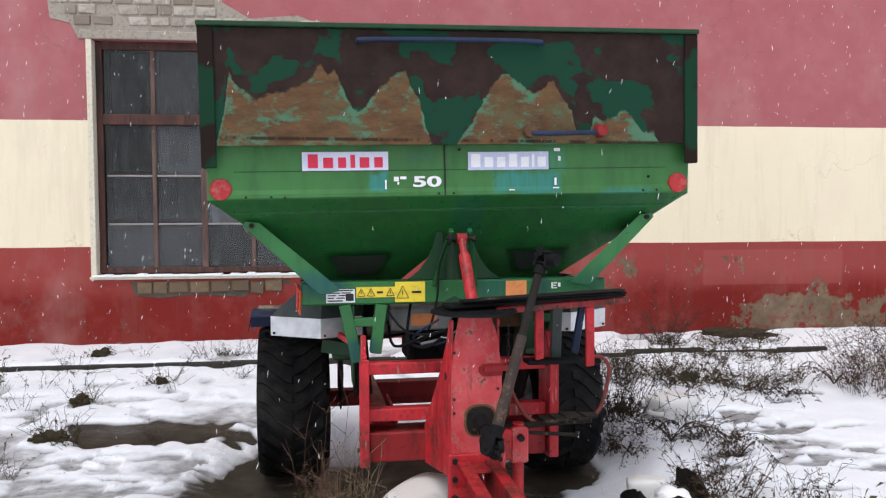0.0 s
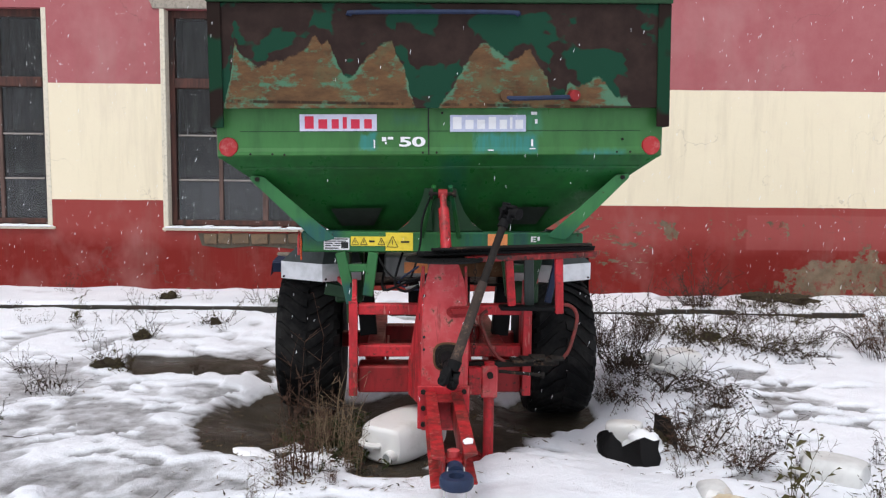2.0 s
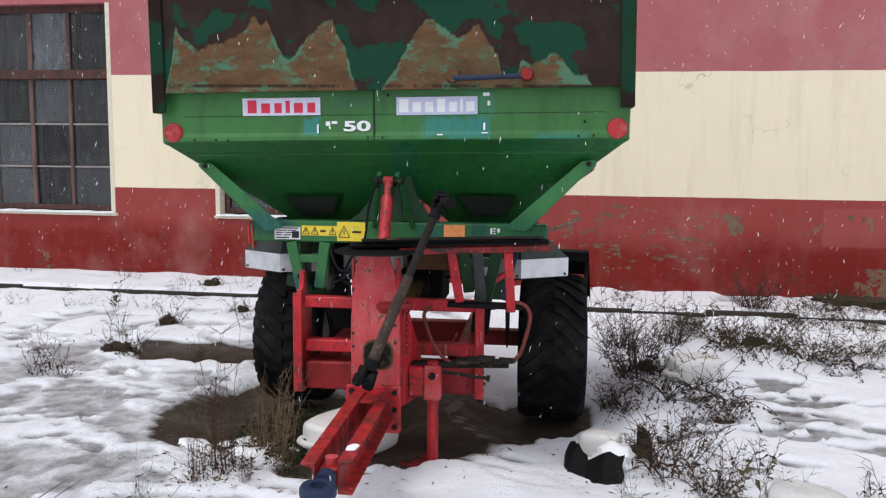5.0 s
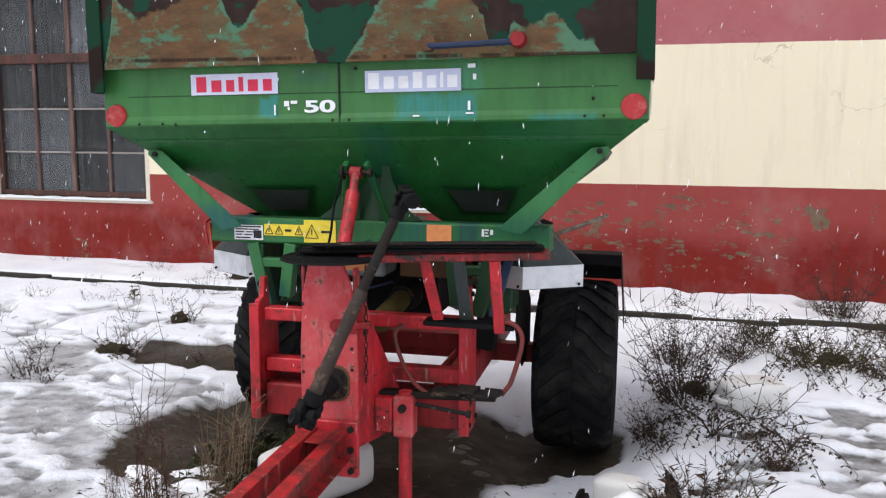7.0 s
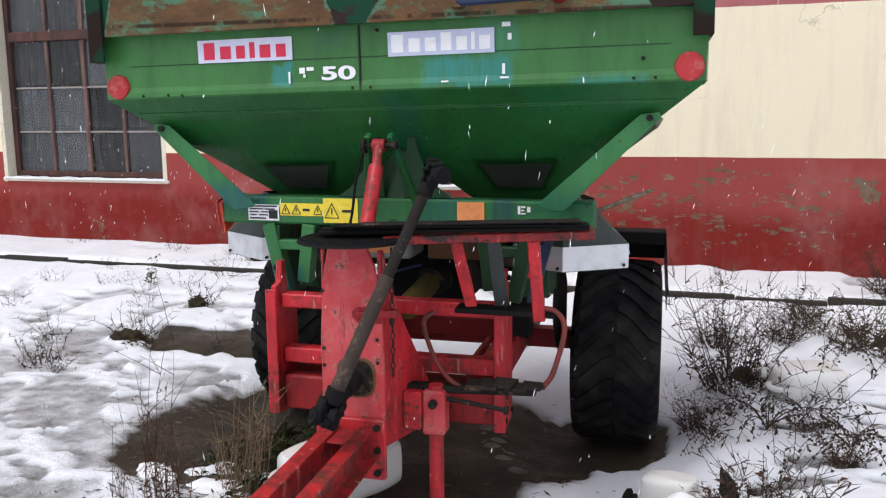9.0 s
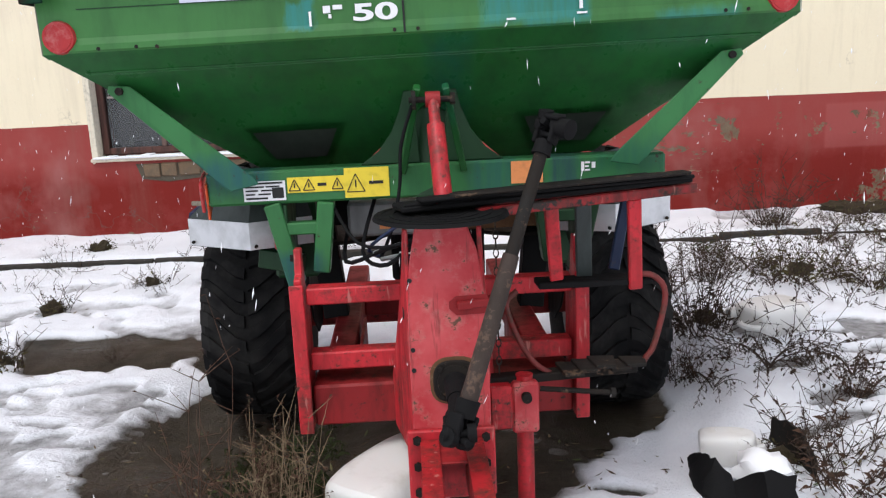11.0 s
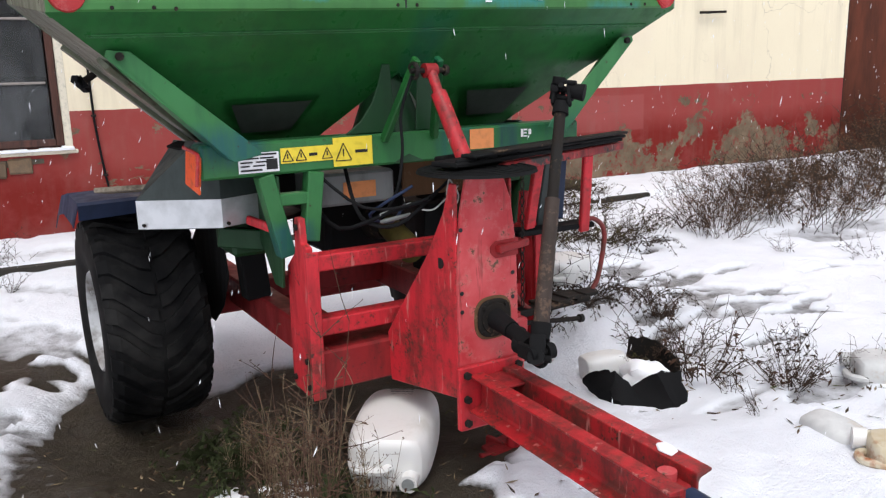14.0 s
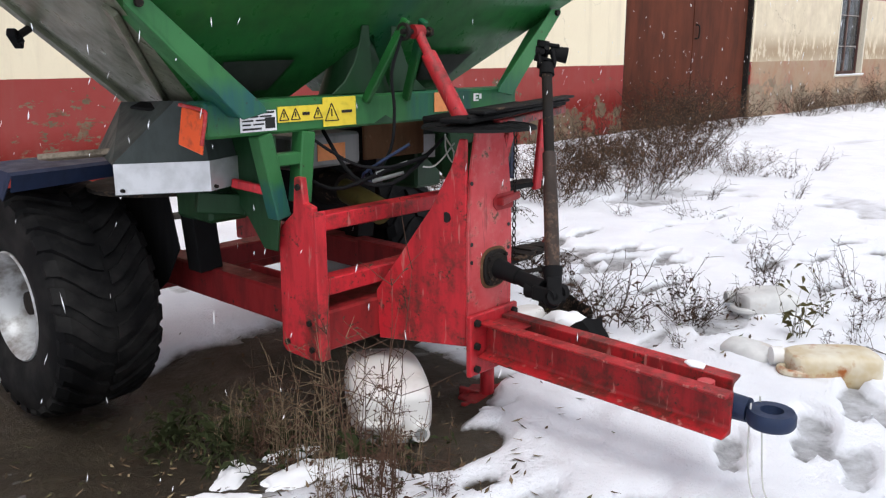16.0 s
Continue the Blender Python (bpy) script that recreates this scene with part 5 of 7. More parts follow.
box(mb, -0.3, 0.02, 0.3, 0.5, 0.86, 0.98, 0.01)
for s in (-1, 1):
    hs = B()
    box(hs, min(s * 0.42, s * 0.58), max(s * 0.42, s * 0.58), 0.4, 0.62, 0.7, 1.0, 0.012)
    # The housing's dark green holds the shade under the hopper.
    part("gear_housing", hs, M_GREEN_DARK, spreader, "grimy green gear housing darkened for shade under the hopper")
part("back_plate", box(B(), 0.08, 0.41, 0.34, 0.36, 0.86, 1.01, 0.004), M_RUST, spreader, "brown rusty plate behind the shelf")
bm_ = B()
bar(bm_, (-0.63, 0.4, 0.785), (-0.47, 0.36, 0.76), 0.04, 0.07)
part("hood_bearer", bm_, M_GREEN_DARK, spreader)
mbox = part("valve_box", mb, M_VALVE, spreader, "grey box behind the beam")
part("box_label", box(B(), -0.19, -0.06, 0.296, 0.299, 0.885, 0.945, 0), M_STICKER_ORANGE, mbox, "faded orange label")
for k, pts in enumerate([[(-0.35, 0.2, 1.02), (-0.25, 0.0, 0.9), (-0.1, -0.12, 0.92), (0.0, -0.16, 1.0)], [(-0.2, 0.25, 1.0), (-0.24, 0.05, 0.86), (-0.16, -0.06, 0.84), (-0.05, -0.14, 0.95)],
                         [(0.06, 0.3, 0.84), (-0.1, 0.1, 0.82), (-0.22, 0.02, 0.87), (-0.12, -0.1, 0.97)], [(-0.3, 0.35, 0.9), (-0.3, 0.1, 0.82), (-0.18, -0.04, 0.88), (-0.08, -0.14, 0.93)],
                         [(-0.06, -0.01, 1.32), (-0.1, 0.0, 1.2), (-0.11, -0.02, 1.08), (-0.14, -0.03, 0.95), (-0.18, 0.02, 0.85)]]):
    part("hydraulic_hose", tube(B(), pts, 0.0055 + 0.0015 * (k % 2), 8), M_HOSE if k != 2 else M_BLUE, spreader, "", True)
for k, pts in enumerate([[(-0.02, -0.17, 1.0), (-0.05, -0.2, 0.95), (-0.03, -0.21, 0.91), (0.0, -0.19, 0.94), (-0.02, -0.17, 0.99)], [(0.0, -0.19, 0.97), (-0.06, -0.2, 0.93), (-0.09, -0.18, 0.9), (-0.12, -0.16, 0.9)]]):
    part("tied_cord", tube(B(), pts, 0.0028, 6), M_CORD, spreader, "thin pale cord", True)
cp = B()
for p, q in (((-0.2, -0.02, 0.87), (-0.12, -0.09, 0.91)), ((-0.18, 0.02, 0.84), (-0.11, -0.06, 0.87))):
    rod(cp, p, q, 0.0075, 0.006, 8)
part("hose_coupling", cp, M_VALVE, spreader, "steel hose couplings", True)

# red cross-frame behind the tower
xf = B()
box(xf, -0.43, 0.43, 0.02, 0.085, 0.70, 0.755, 0.005)
rail1 = part("upper_rail", xf, M_RED, spreader)
xf = B()
box(xf, -0.43, 0.43, 0.03, 0.10, 0.475, 0.535, 0.005)
part("lower_rail", xf, M_RED, spreader)
xf = B()
box(xf, -0.43, 0.43, 0.02, 0.19, 0.285, 0.425, 0.008)
part("bottom_box", xf, M_RED_DARK, spreader, "grimy red box section")
for s in (-1, 1):
    sp = B()
    prism(sp, [(-0.02, 0.28), (0.0, 0.79), (0.04, 0.80), (0.05, 0.88), (0.085, 0.88), (0.1, 0.76), (0.18, 0.7), (0.19, 0.29), (0.17, 0.27), (0.04, 0.265)], "x", s * 0.45 - 0.012, s * 0.45 + 0.012)
    box(sp, min(s * 0.43, s * 0.475), max(s * 0.43, s * 0.475), -0.03, -0.0215, 0.28, 0.78, 0.003)
    side_ob = part("side_plate", sp, M_RED, spreader, "chipped red side plate")
    for y, zz in ((0.06, 0.85), (0.02, 0.31), (0.15, 0.31), (0.03, 0.4)):
        part("bolt", rod(B(), (s * 0.465, y, zz), (s * 0.474, y, zz), 0.011, None, 6), M_STEEL, side_ob)
cb = B()
box(cb, -0.4, -0.3, 0.2, 1.6, 0.33, 0.455, 0.008)
part("chassis_beam", cb, M_RED_DARK, spreader, "grimy red chassis beam")
cb = B()
box(cb, 0.3, 0.4, 0.2, 1.6, 0.33, 0.455, 0.008)
part("chassis_beam", cb, M_RED_DARK, spreader, "grimy red chassis beam")
part("cross_beam", box(B(), -0.3, 0.3, 1.0, 1.1, 0.36, 0.45, 0.006), M_RED_DARK, spreader)
for s in (-1, 1):
    up = B()
    bar(up, (s * 0.4, 0.75, 0.45), (s * 0.45, 0.75, 1.02), 0.1, 0.09, (0, 1, 0))
    part("upright", up, M_BLACK, spreader)
    gus = B()
    prism(gus, [(0.19, 0.30), (0.19, 0.47), (0.62, 0.47), (0.62, 0.36)], "x", s * 0.28 - 0.006, s * 0.28 + 0.006)
    part("gusset", gus, M_RED_DARK, spreader)

# tower: front plate, two gussets, flange
tw = B()
prism(tw, [(-0.105, 0.2), (0.115, 0.2), (0.118, 0.62), (0.112, 0.8), (0.092, 0.94), (0.062, 1.022), (-0.072, 1.022), (-0.096, 0.9), (-0.108, 0.7)], "y", -0.352, -0.336, 0.004)
tower = part("tower_plate", tw, M_RED_FADED, spreader, "faded and scuffed red front plate")
for s in (-1, 1):
    gs = B()
    prism(gs, [(-0.336, 0.31), (0.02, 0.275), (0.03, 0.45), (-0.2, 0.765), (-0.28, 0.91), (-0.31, 1.0), (-0.336, 1.0)], "x", s * 0.1 - 0.006, s * 0.1 + 0.006)
    for v in gs.verts:
        v.co.x += s * 0.06 * (v.co.y + 0.336) / 0.36
    g_ob = part("tower_gusset", gs, M_RED, spreader, "bright red gusset")
    part("gusset_hole", rod(B(), (s * 0.112, -0.262, 0.743), (s * 0.12, -0.262, 0.743), 0.018, None, 16), M_INK, g_ob)
    for zz in ((0.86, 0.66, 0.6) if s < 0 else (0.7, 0.62)):
        part("bolt_hole", rod(B(), (s * 0.096, -0.351, zz), (s * 0.096, -0.354, zz), 0.007, None, 10), M_INK, tower)
sl = B()
prism(sl, [(0.01, 0.775), (0.03, 0.755), (0.115, 0.757), (0.118, 0.812), (0.03, 0.81), (0.01, 0.795)], "y", -0.356, -0.353, 0.001)
part("slot", sl, M_RED_DARK, tower)
catch = B()
bar(catch, (0.03, -0.36, 0.785), (0.165, -0.33, 0.79), 0.036, 0.025)
part("catch_bar", catch, M_RED_DARK, spreader)
fl = B()
lathe(fl, [(0.03, 0.0), (0.05, 0.0), (0.052, 0.006), (0.049, 0.02), (0.03, 0.02)], 32, Matrix.Translation((0.018, -0.352, 0.565)) @ pose(0, 0, 0, 0, 0, -90))
flange = part("shaft_flange", fl, M_STEEL, spreader, "rusty bearing flange", True)
def squircle(r):
    """A rounded square outline about the bearing."""
    return [(0.018 + r * math.copysign(abs(math.cos(a)) ** 0.7, math.cos(a)), 0.565 + r * math.copysign(abs(math.sin(a)) ** 0.7, math.sin(a))) for a in (2 * math.pi * k / 24 for k in range(24))]


part("gasket", prism(B(), squircle(0.071), "y", -0.3555, -0.3525, 0.001), M_RUST, flange, "rust-stained gasket plate")
part("flange_plate", prism(B(), squircle(0.062), "y", -0.366, -0.3555, 0.003), M_STEEL, flange, "greasy round-cornered flange")
for k in range(4):
    a = math.pi / 4 + k * math.pi / 2
    part("bolt", rod(B(), (0.018 + 0.058 * math.cos(a), -0.36, 0.565 + 0.058 * math.sin(a)), (0.018 + 0.058 * math.cos(a), -0.376, 0.565 + 0.058 * math.sin(a)), 0.0075, None, 6), M_STEEL, flange)

# drawbar: two channels, end plate, towing eye
dp = B()
prism(dp, [(-0.125, 0.215), (0.125, 0.215), (0.125, 0.425), (-0.125, 0.425)], "y", -0.375, -0.355, 0.004)
dplate = part("drawbar_plate", dp, M_RED, spreader)
for x in (-0.098, 0.098):
    for zz in (0.24, 0.32, 0.4):
        part("bolt", rod(B(), (x, -0.375, zz), (x, -0.388, zz), 0.013, None, 6), M_STEEL, dplate)
for s in (-1, 1):
    ch = B()
    prism(ch, [(s * 0.036, 0.275), (s * 0.09, 0.275), (s * 0.093, 0.281), (s * 0.052, 0.292), (s * 0.046, 0.3), (s * 0.046, 0.375), (s * 0.052, 0.383), (s * 0.088, 0.392), (s * 0.09, 0.4), (s * 0.036, 0.4)],
          "y", -1.225 if s < 0 else -1.19, -0.376, 0.002)
    for v in ch.verts:
        v.co.z -= 0.017 * (-0.376 - v.co.y) / 0.85
    part("drawbar_channel", ch, M_RED_OLD, spreader, "red steel channel of the drawbar")
part("drawbar_web", box(B(), -0.05, 0.05, -0.5, -0.376, 0.38, 0.388, 0.002), M_RED_DARK, spreader)
part("drawbar_web", box(B(), -0.036, 0.036, -1.18, -1.08, 0.272, 0.35, 0.006), M_RED_DARK, spreader)
pin = B()
rod(pin, (0, -1.13, 0.255), (0, -1.13, 0.376), 0.024, None, 16)
part("drawbar_pin", pin, M_RED_FADED, spreader, "", True)
ey = B()
rod(ey, (0, -1.2, 0.325), (0, -1.255, 0.325), 0.036, 0.034, 18)
lathe(ey, [(0.03, -0.022), (0.058, -0.022), (0.064, -0.012), (0.064, 0.012), (0.058, 0.022), (0.03, 0.022)], 28, Matrix.Translation((0, -1.315, 0.322)) @ pose(0, 0, 0, 0, 90, 0))
part("towing_eye", ey, M_BLUE, spreader, "dark blue-grey towing eye", True)
part("snow_lump", prism(B(), [(0.045, -1.1), (0.08, -1.09), (0.085, -1.04), (0.06, -1.03), (0.04, -1.06)], "z", 0.384, 0.394, 0.004), M_SNOWCAP, spreader, "small lump of snow")
cd = B()
tube(cd, [(0.03, -1.27, 0.36), (0.04, -1.28, 0.25), (0.03, -1.3, 0.1), (0.05, -1.33, 0.03)], 0.0025, 5)
tube(cd, [(-0.03, -1.27, 0.36), (-0.045, -1.28, 0.2), (-0.02, -1.3, 0.08), (0.04, -1.35, 0.025), (0.12, -1.4, 0.02)], 0.0025, 5)
part("tied_cord", cd, M_CORD, spreader, "thin pale cord round the eye")

# parking jack
JY = 0.105
jk = B()
box(jk, 0.2, 0.283, -0.29 + JY, -0.21 + JY, 0.31, 0.475, 0.008)
jack = part("jack_sleeve", jk, M_RED_FADED, spreader, "red jack sleeve")
part("jack_tube", rod(B(), (0.243, -0.25 + JY, -0.05), (0.243, -0.25 + JY, 0.49), 0.027, None, 18), M_RED, jack, "", True)
part("jack_pin", rod(B(), (0.243, -0.31 + JY, 0.432), (0.243, -0.2 + JY, 0.432), 0.016, None, 12), M_STEEL, jack)
jf = B()
prism(jf, [(-0.12, -0.07), (-0.02, -0.13), (0.09, -0.1), (0.11, 0.01), (0.03, 0.1), (-0.1, 0.06)], "z", -0.042, -0.018, 0.004)
for turn, reach, top in ((-58, 0.105, 0.008), (4, 0.15, -0.004)):
    arm = B()
    prism(arm, [(-reach, -0.075), (reach, -0.075), (reach, top), (0.03, top - 0.02), (-0.03, top - 0.02), (-reach, top - 0.006)], "y", -0.011, 0.011, 0.003)
    bmesh.ops.transform(arm, matrix=Matrix.Rotation(math.radians(turn), 4, "Z"), verts=arm.verts)
    spare = bpy.data.meshes.new("arm")
    arm.to_mesh(spare)
    jf.from_mesh(spare)
    bpy.data.meshes.remove(spare)
bmesh.ops.transform(jf, matrix=Matrix.Translation((0.238, -0.25 + JY, 0)), verts=jf.verts)
part("jack_foot", jf, M_RED_DARK, jack)
jb = B()
box(jb, 0.13, 0.199, -0.3 + JY, -0.22 + JY, 0.33, 0.47, 0.006)
part("jack_bracket", jb, M_RED, jack)

# hydraulic cylinder from the tower up to the hopper, with its bracket
cy = B()
rod(cy, (0.015, -0.215, 1.045), (0.006, -0.07, 1.26), 0.027, None, 18)
cyl = part("cylinder", cy, M_RED, spreader, "bright red hydraulic cylinder", True)
part("cylinder_rod", rod(B(), (0.006, -0.07, 1.26), (0.003, -0.02, 1.345), 0.017, None, 14), M_RED, cyl, "", True)
part("cylinder_eye", rod(B(), (-0.02, -0.02, 1.335), (0.025, -0.02, 1.335), 0.024, None, 16), M_RED_DARK, cyl, "", True)
bk = B()
for s in (-1, 1):
    bar(bk, (s * 0.042, -0.015, 1.375), (s * 0.1, 0.135, 1.1), 0.022, 0.034, (0, 1, 0.4))
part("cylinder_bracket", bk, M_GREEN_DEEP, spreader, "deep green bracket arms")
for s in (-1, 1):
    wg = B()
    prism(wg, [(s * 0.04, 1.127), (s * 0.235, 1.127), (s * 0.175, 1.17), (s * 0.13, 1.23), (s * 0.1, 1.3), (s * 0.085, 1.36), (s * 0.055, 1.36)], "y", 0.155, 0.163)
    # Wing colour carries the shade below the funnels.
    part("bracket_wing", wg, M_GREEN_DARK, spreader, "green upright bracket plate darkened for shade")
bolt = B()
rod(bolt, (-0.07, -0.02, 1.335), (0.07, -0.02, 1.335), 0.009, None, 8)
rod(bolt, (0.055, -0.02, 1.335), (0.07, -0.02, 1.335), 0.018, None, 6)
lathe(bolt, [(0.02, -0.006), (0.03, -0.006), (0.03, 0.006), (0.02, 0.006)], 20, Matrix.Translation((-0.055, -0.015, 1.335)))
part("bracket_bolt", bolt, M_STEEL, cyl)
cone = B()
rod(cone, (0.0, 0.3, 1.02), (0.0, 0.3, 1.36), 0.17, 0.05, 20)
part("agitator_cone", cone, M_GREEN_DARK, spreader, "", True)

# shelf over the tower: red angle, black boards, round mat
shf = B()
bar(shf, (0.1, -0.29, 1.028), (0.79, -0.085, 1.038), 0.03, 0.03)
bar(shf, (0.12, -0.2, 1.035), (0.77, 0.05, 1.04), 0.03, 0.02)
shelf = part("shelf_angle", shf, M_RED_SHELF, spreader, "chipped red shelf angle")
bd = B()
bar(bd, (-0.12, -0.3, 1.055), (0.76, -0.06, 1.065), 0.11, 0.016)
bar(bd, (0.0, -0.1, 1.045), (0.7, 0.04, 1.06), 0.1, 0.016)
part("shelf_board", bd, M_BLACK, shelf, "worn black board")
sr = random.Random(12)
for i in range(4):
    u0, u1 = sr.uniform(-0.12, 0.25), sr.uniform(0.45, 0.8)
    off, zz = sr.uniform(-0.04, 0.08), 1.07 + 0.005 * i
    part("shelf_board", bar(B(), (u0, -0.29 + 0.27 * u0 + off, zz), (u1, -0.29 + 0.27 * u1 + off + sr.uniform(-0.02, 0.02), zz + sr.uniform(-0.004, 0.01)), sr.uniform(0.03, 0.07), sr.uniform(0.009, 0.016)), M_BLACK if i % 3 else M_STEEL, shelf, "splintered black board" if i == 0 else "")
lip = B()
for i in range(9):
    f = i / 9
    p = Vector((-0.1 + 0.85 * f, -0.34 + 0.232 * f, 1.066 + 0.01 * f))
    bar(lip, p, p + Vector((0.088, 0.024, 0.001)), 0.012, 0.012 + 0.006 * (i % 2))
part("board_edge", lip, M_BLACK, shelf)
mat = B()
rod(mat, (0.0, -0.3, 1.027), (0.0, -0.3, 1.036), 0.19, 0.185, 36)
matob = part("round_mat", mat, M_BLACK, spreader, "round black ribbed mat on the tower", True)
for i in range(5):
    rr = B()
    lathe(rr, [(0.03 + 0.034 * i, -0.002), (0.042 + 0.034 * i, -0.002), (0.042 + 0.034 * i, 0.002), (0.03 + 0.034 * i, 0.002)], 36, Matrix.Translation((0.0, -0.3, 1.036)) @ pose(0, 0, 0, 0, -90, 0))
    part("mat_ring", rr, M_BLACK, matob)
for (p, q) in (((0.327, -0.185, 1.02), (0.36, -0.085, 0.77)), ((0.587, -0.135, 1.02), (0.605, -0.095, 0.73)),):
    part("shelf_leg", bar(B(), p, q, 0.042, 0.02, (0, 1, 0)), M_RED, shelf)
part("shelf_leg", bar(B(), (0.44, -0.1, 1.02), (0.46, -0.02, 0.75), 0.05, 0.02, (0, 1, 0)), M_GREY_PLATE, shelf, "dark grey leg")
part("shelf_leg", bar(B(), (0.62, 0.05, 1.02), (0.56, 0.0, 0.77), 0.035, 0.02, (0, 1, 0)), M_BLUE, shelf, "dark blue leg")
trn = B()
bar(trn, (0.3, -0.06, 0.755), (0.66, -0.05, 0.75), 0.09, 0.02)
part("lower_tray", trn, M_BLACK, shelf)
ha = B()
tube(ha, [(0.6, -0.09, 0.775), (0.66, -0.1, 0.77), (0.695, -0.11, 0.71), (0.66, -0.12, 0.56), (0.635, -0.12, 0.515), (0.62, -0.12, 0.495)], 0.0095, 10)
part("hose_arm", ha, M_REDHOSE, spreader, "bent rusty red pipe", True)
ha = B()
tube(ha, [(0.23, -0.12, 0.75), (0.195, -0.13, 0.71), (0.23, -0.14, 0.6), (0.28, -0.14, 0.52), (0.34, -0.13, 0.475)], 0.009, 10)
part("hose_arm", ha, M_REDHOSE, spreader, "bent rusty red pipe", True)
lt = B()
bar(lt, (0.13, -0.13, 0.47), (0.6, -0.12, 0.485), 0.05, 0.028)
part("lower_bar", lt, M_STEEL, spreader)
rod_b = B()
rod(rod_b, (0.29, -0.16, 0.445), (0.5, -0.2, 0.435), 0.009, None, 8)
rod(rod_b, (0.5, -0.2, 0.435), (0.515, -0.2, 0.434), 0.016, None, 8)
part("linkage_rod", rod_b, M_STEEL, spreader)
for i in range(5):
    part("latch_plate", prism(B(), [(0.36 + 0.05 * i, -0.2 + 0.008 * i), (0.42 + 0.05 * i, -0.21 + 0.01 * i), (0.435 + 0.05 * i, -0.1), (0.35 + 0.05 * i, -0.09)], "z", 0.492 + 0.007 * (i % 3), 0.504 + 0.007 * (i % 3), 0.002), M_STEEL, spreader, "rusty dark plate" if i == 0 else "")

# chain hanging from the shelf
chain = B()
for i in range(17):
    z0 = 1.0 - i * 0.026
    lathe(chain, [(0.0075, -0.002), (0.0115, -0.002), (0.0115, 0.002), (0.0075, 0.002)], 8, Matrix.Translation((0.146, -0.338, z0)) @ pose(0, 0, 0, 0, 0, 90 * (i % 2)) @ Matrix.Diagonal((0.75, 0.75, 1.3, 1)))
part("chain", chain, M_STEEL, spreader, "thin hanging chain")

# drive shaft standing upright from the flange
ds = B()
rod(ds, (0.018, -0.37, 0.565), (0.016, -0.46, 0.55), 0.034, 0.028, 16)
rod(ds, (0.016, -0.46, 0.55), (0.012, -0.56, 0.53), 0.024, 0.03, 16)
stub = part("stub_shaft", ds, M_BLACK, spreader, "greasy black stub shaft", True)


def yoke(m, s=1.0):
    b = B()
    for k in (-1, 1):
        bar(b, (k * 0.033 * s, 0, -0.05 * s), (k * 0.03 * s, 0, 0.02 * s), 0.016 * s, 0.05 * s, (0, 1, 0))
        rod(b, (k * 0.02 * s, 0, 0.02 * s), (k * 0.045 * s, 0, 0.02 * s), 0.026 * s, None, 14)
    rod(b, (-0.045 * s, 0, 0.02 * s), (0.045 * s, 0, 0.02 * s), 0.012 * s, None, 10)
    rod(b, (0, -0.04 * s, 0.02 * s), (0, 0.04 * s, 0.02 * s), 0.012 * s, None, 10)
    rod(b, (0, 0, -0.09 * s), (0, 0, -0.04 * s), 0.034 * s, 0.03 * s, 16)
    bmesh.ops.transform(b, matrix=m, verts=b.verts)
    return b


J, K = Vector((0.011, -0.602, 0.522)), Vector((0.272, -0.37, 1.199))
axis_q = (K - J).to_track_quat("Z", "Y").to_matrix().to_4x4()
part("yoke", yoke(Matrix.Translation(J) @ pose(0, 0, 0, 90, 0, 0) @ Matrix.Translation((0, 0, -0.01)), 0.95), M_BLACK, stub, "black joint yoke", True)
shaft = part("drive_shaft", rod(B(), J + (K - J) * 0.1, K, 0.018, 0.018, 16), M_STEEL, spreader, "dark rusty telescopic drive shaft", True)
part("shaft_sleeve", rod(B(), J + (K - J) * 0.09, J + (K - J) * 0.62, 0.0245, 0.0225, 18), M_SHAFT, shaft, "worn brown outer sleeve", True)
part("yoke", yoke(Matrix.Translation(J) @ axis_q @ pose(0, 0, 0, 180, 0, 90), 0.95), M_BLACK, shaft, "black joint yoke", True)
part("yoke", yoke(Matrix.Translation(K + (K - J) * 0.08) @ axis_q, 0.78), M_BLACK, shaft, "black joint yoke", True)
part("yoke", yoke(Matrix.Translation(K + (K - J) * 0.1) @ pose(0, 0, 0, 100, 0, 40) @ pose(0, 0, 0, 180, 0, 90), 0.8), M_BLACK, shaft, "black splined end yoke", True)

# wheels
WR, WX, WY = 0.45, 0.8, 1.2


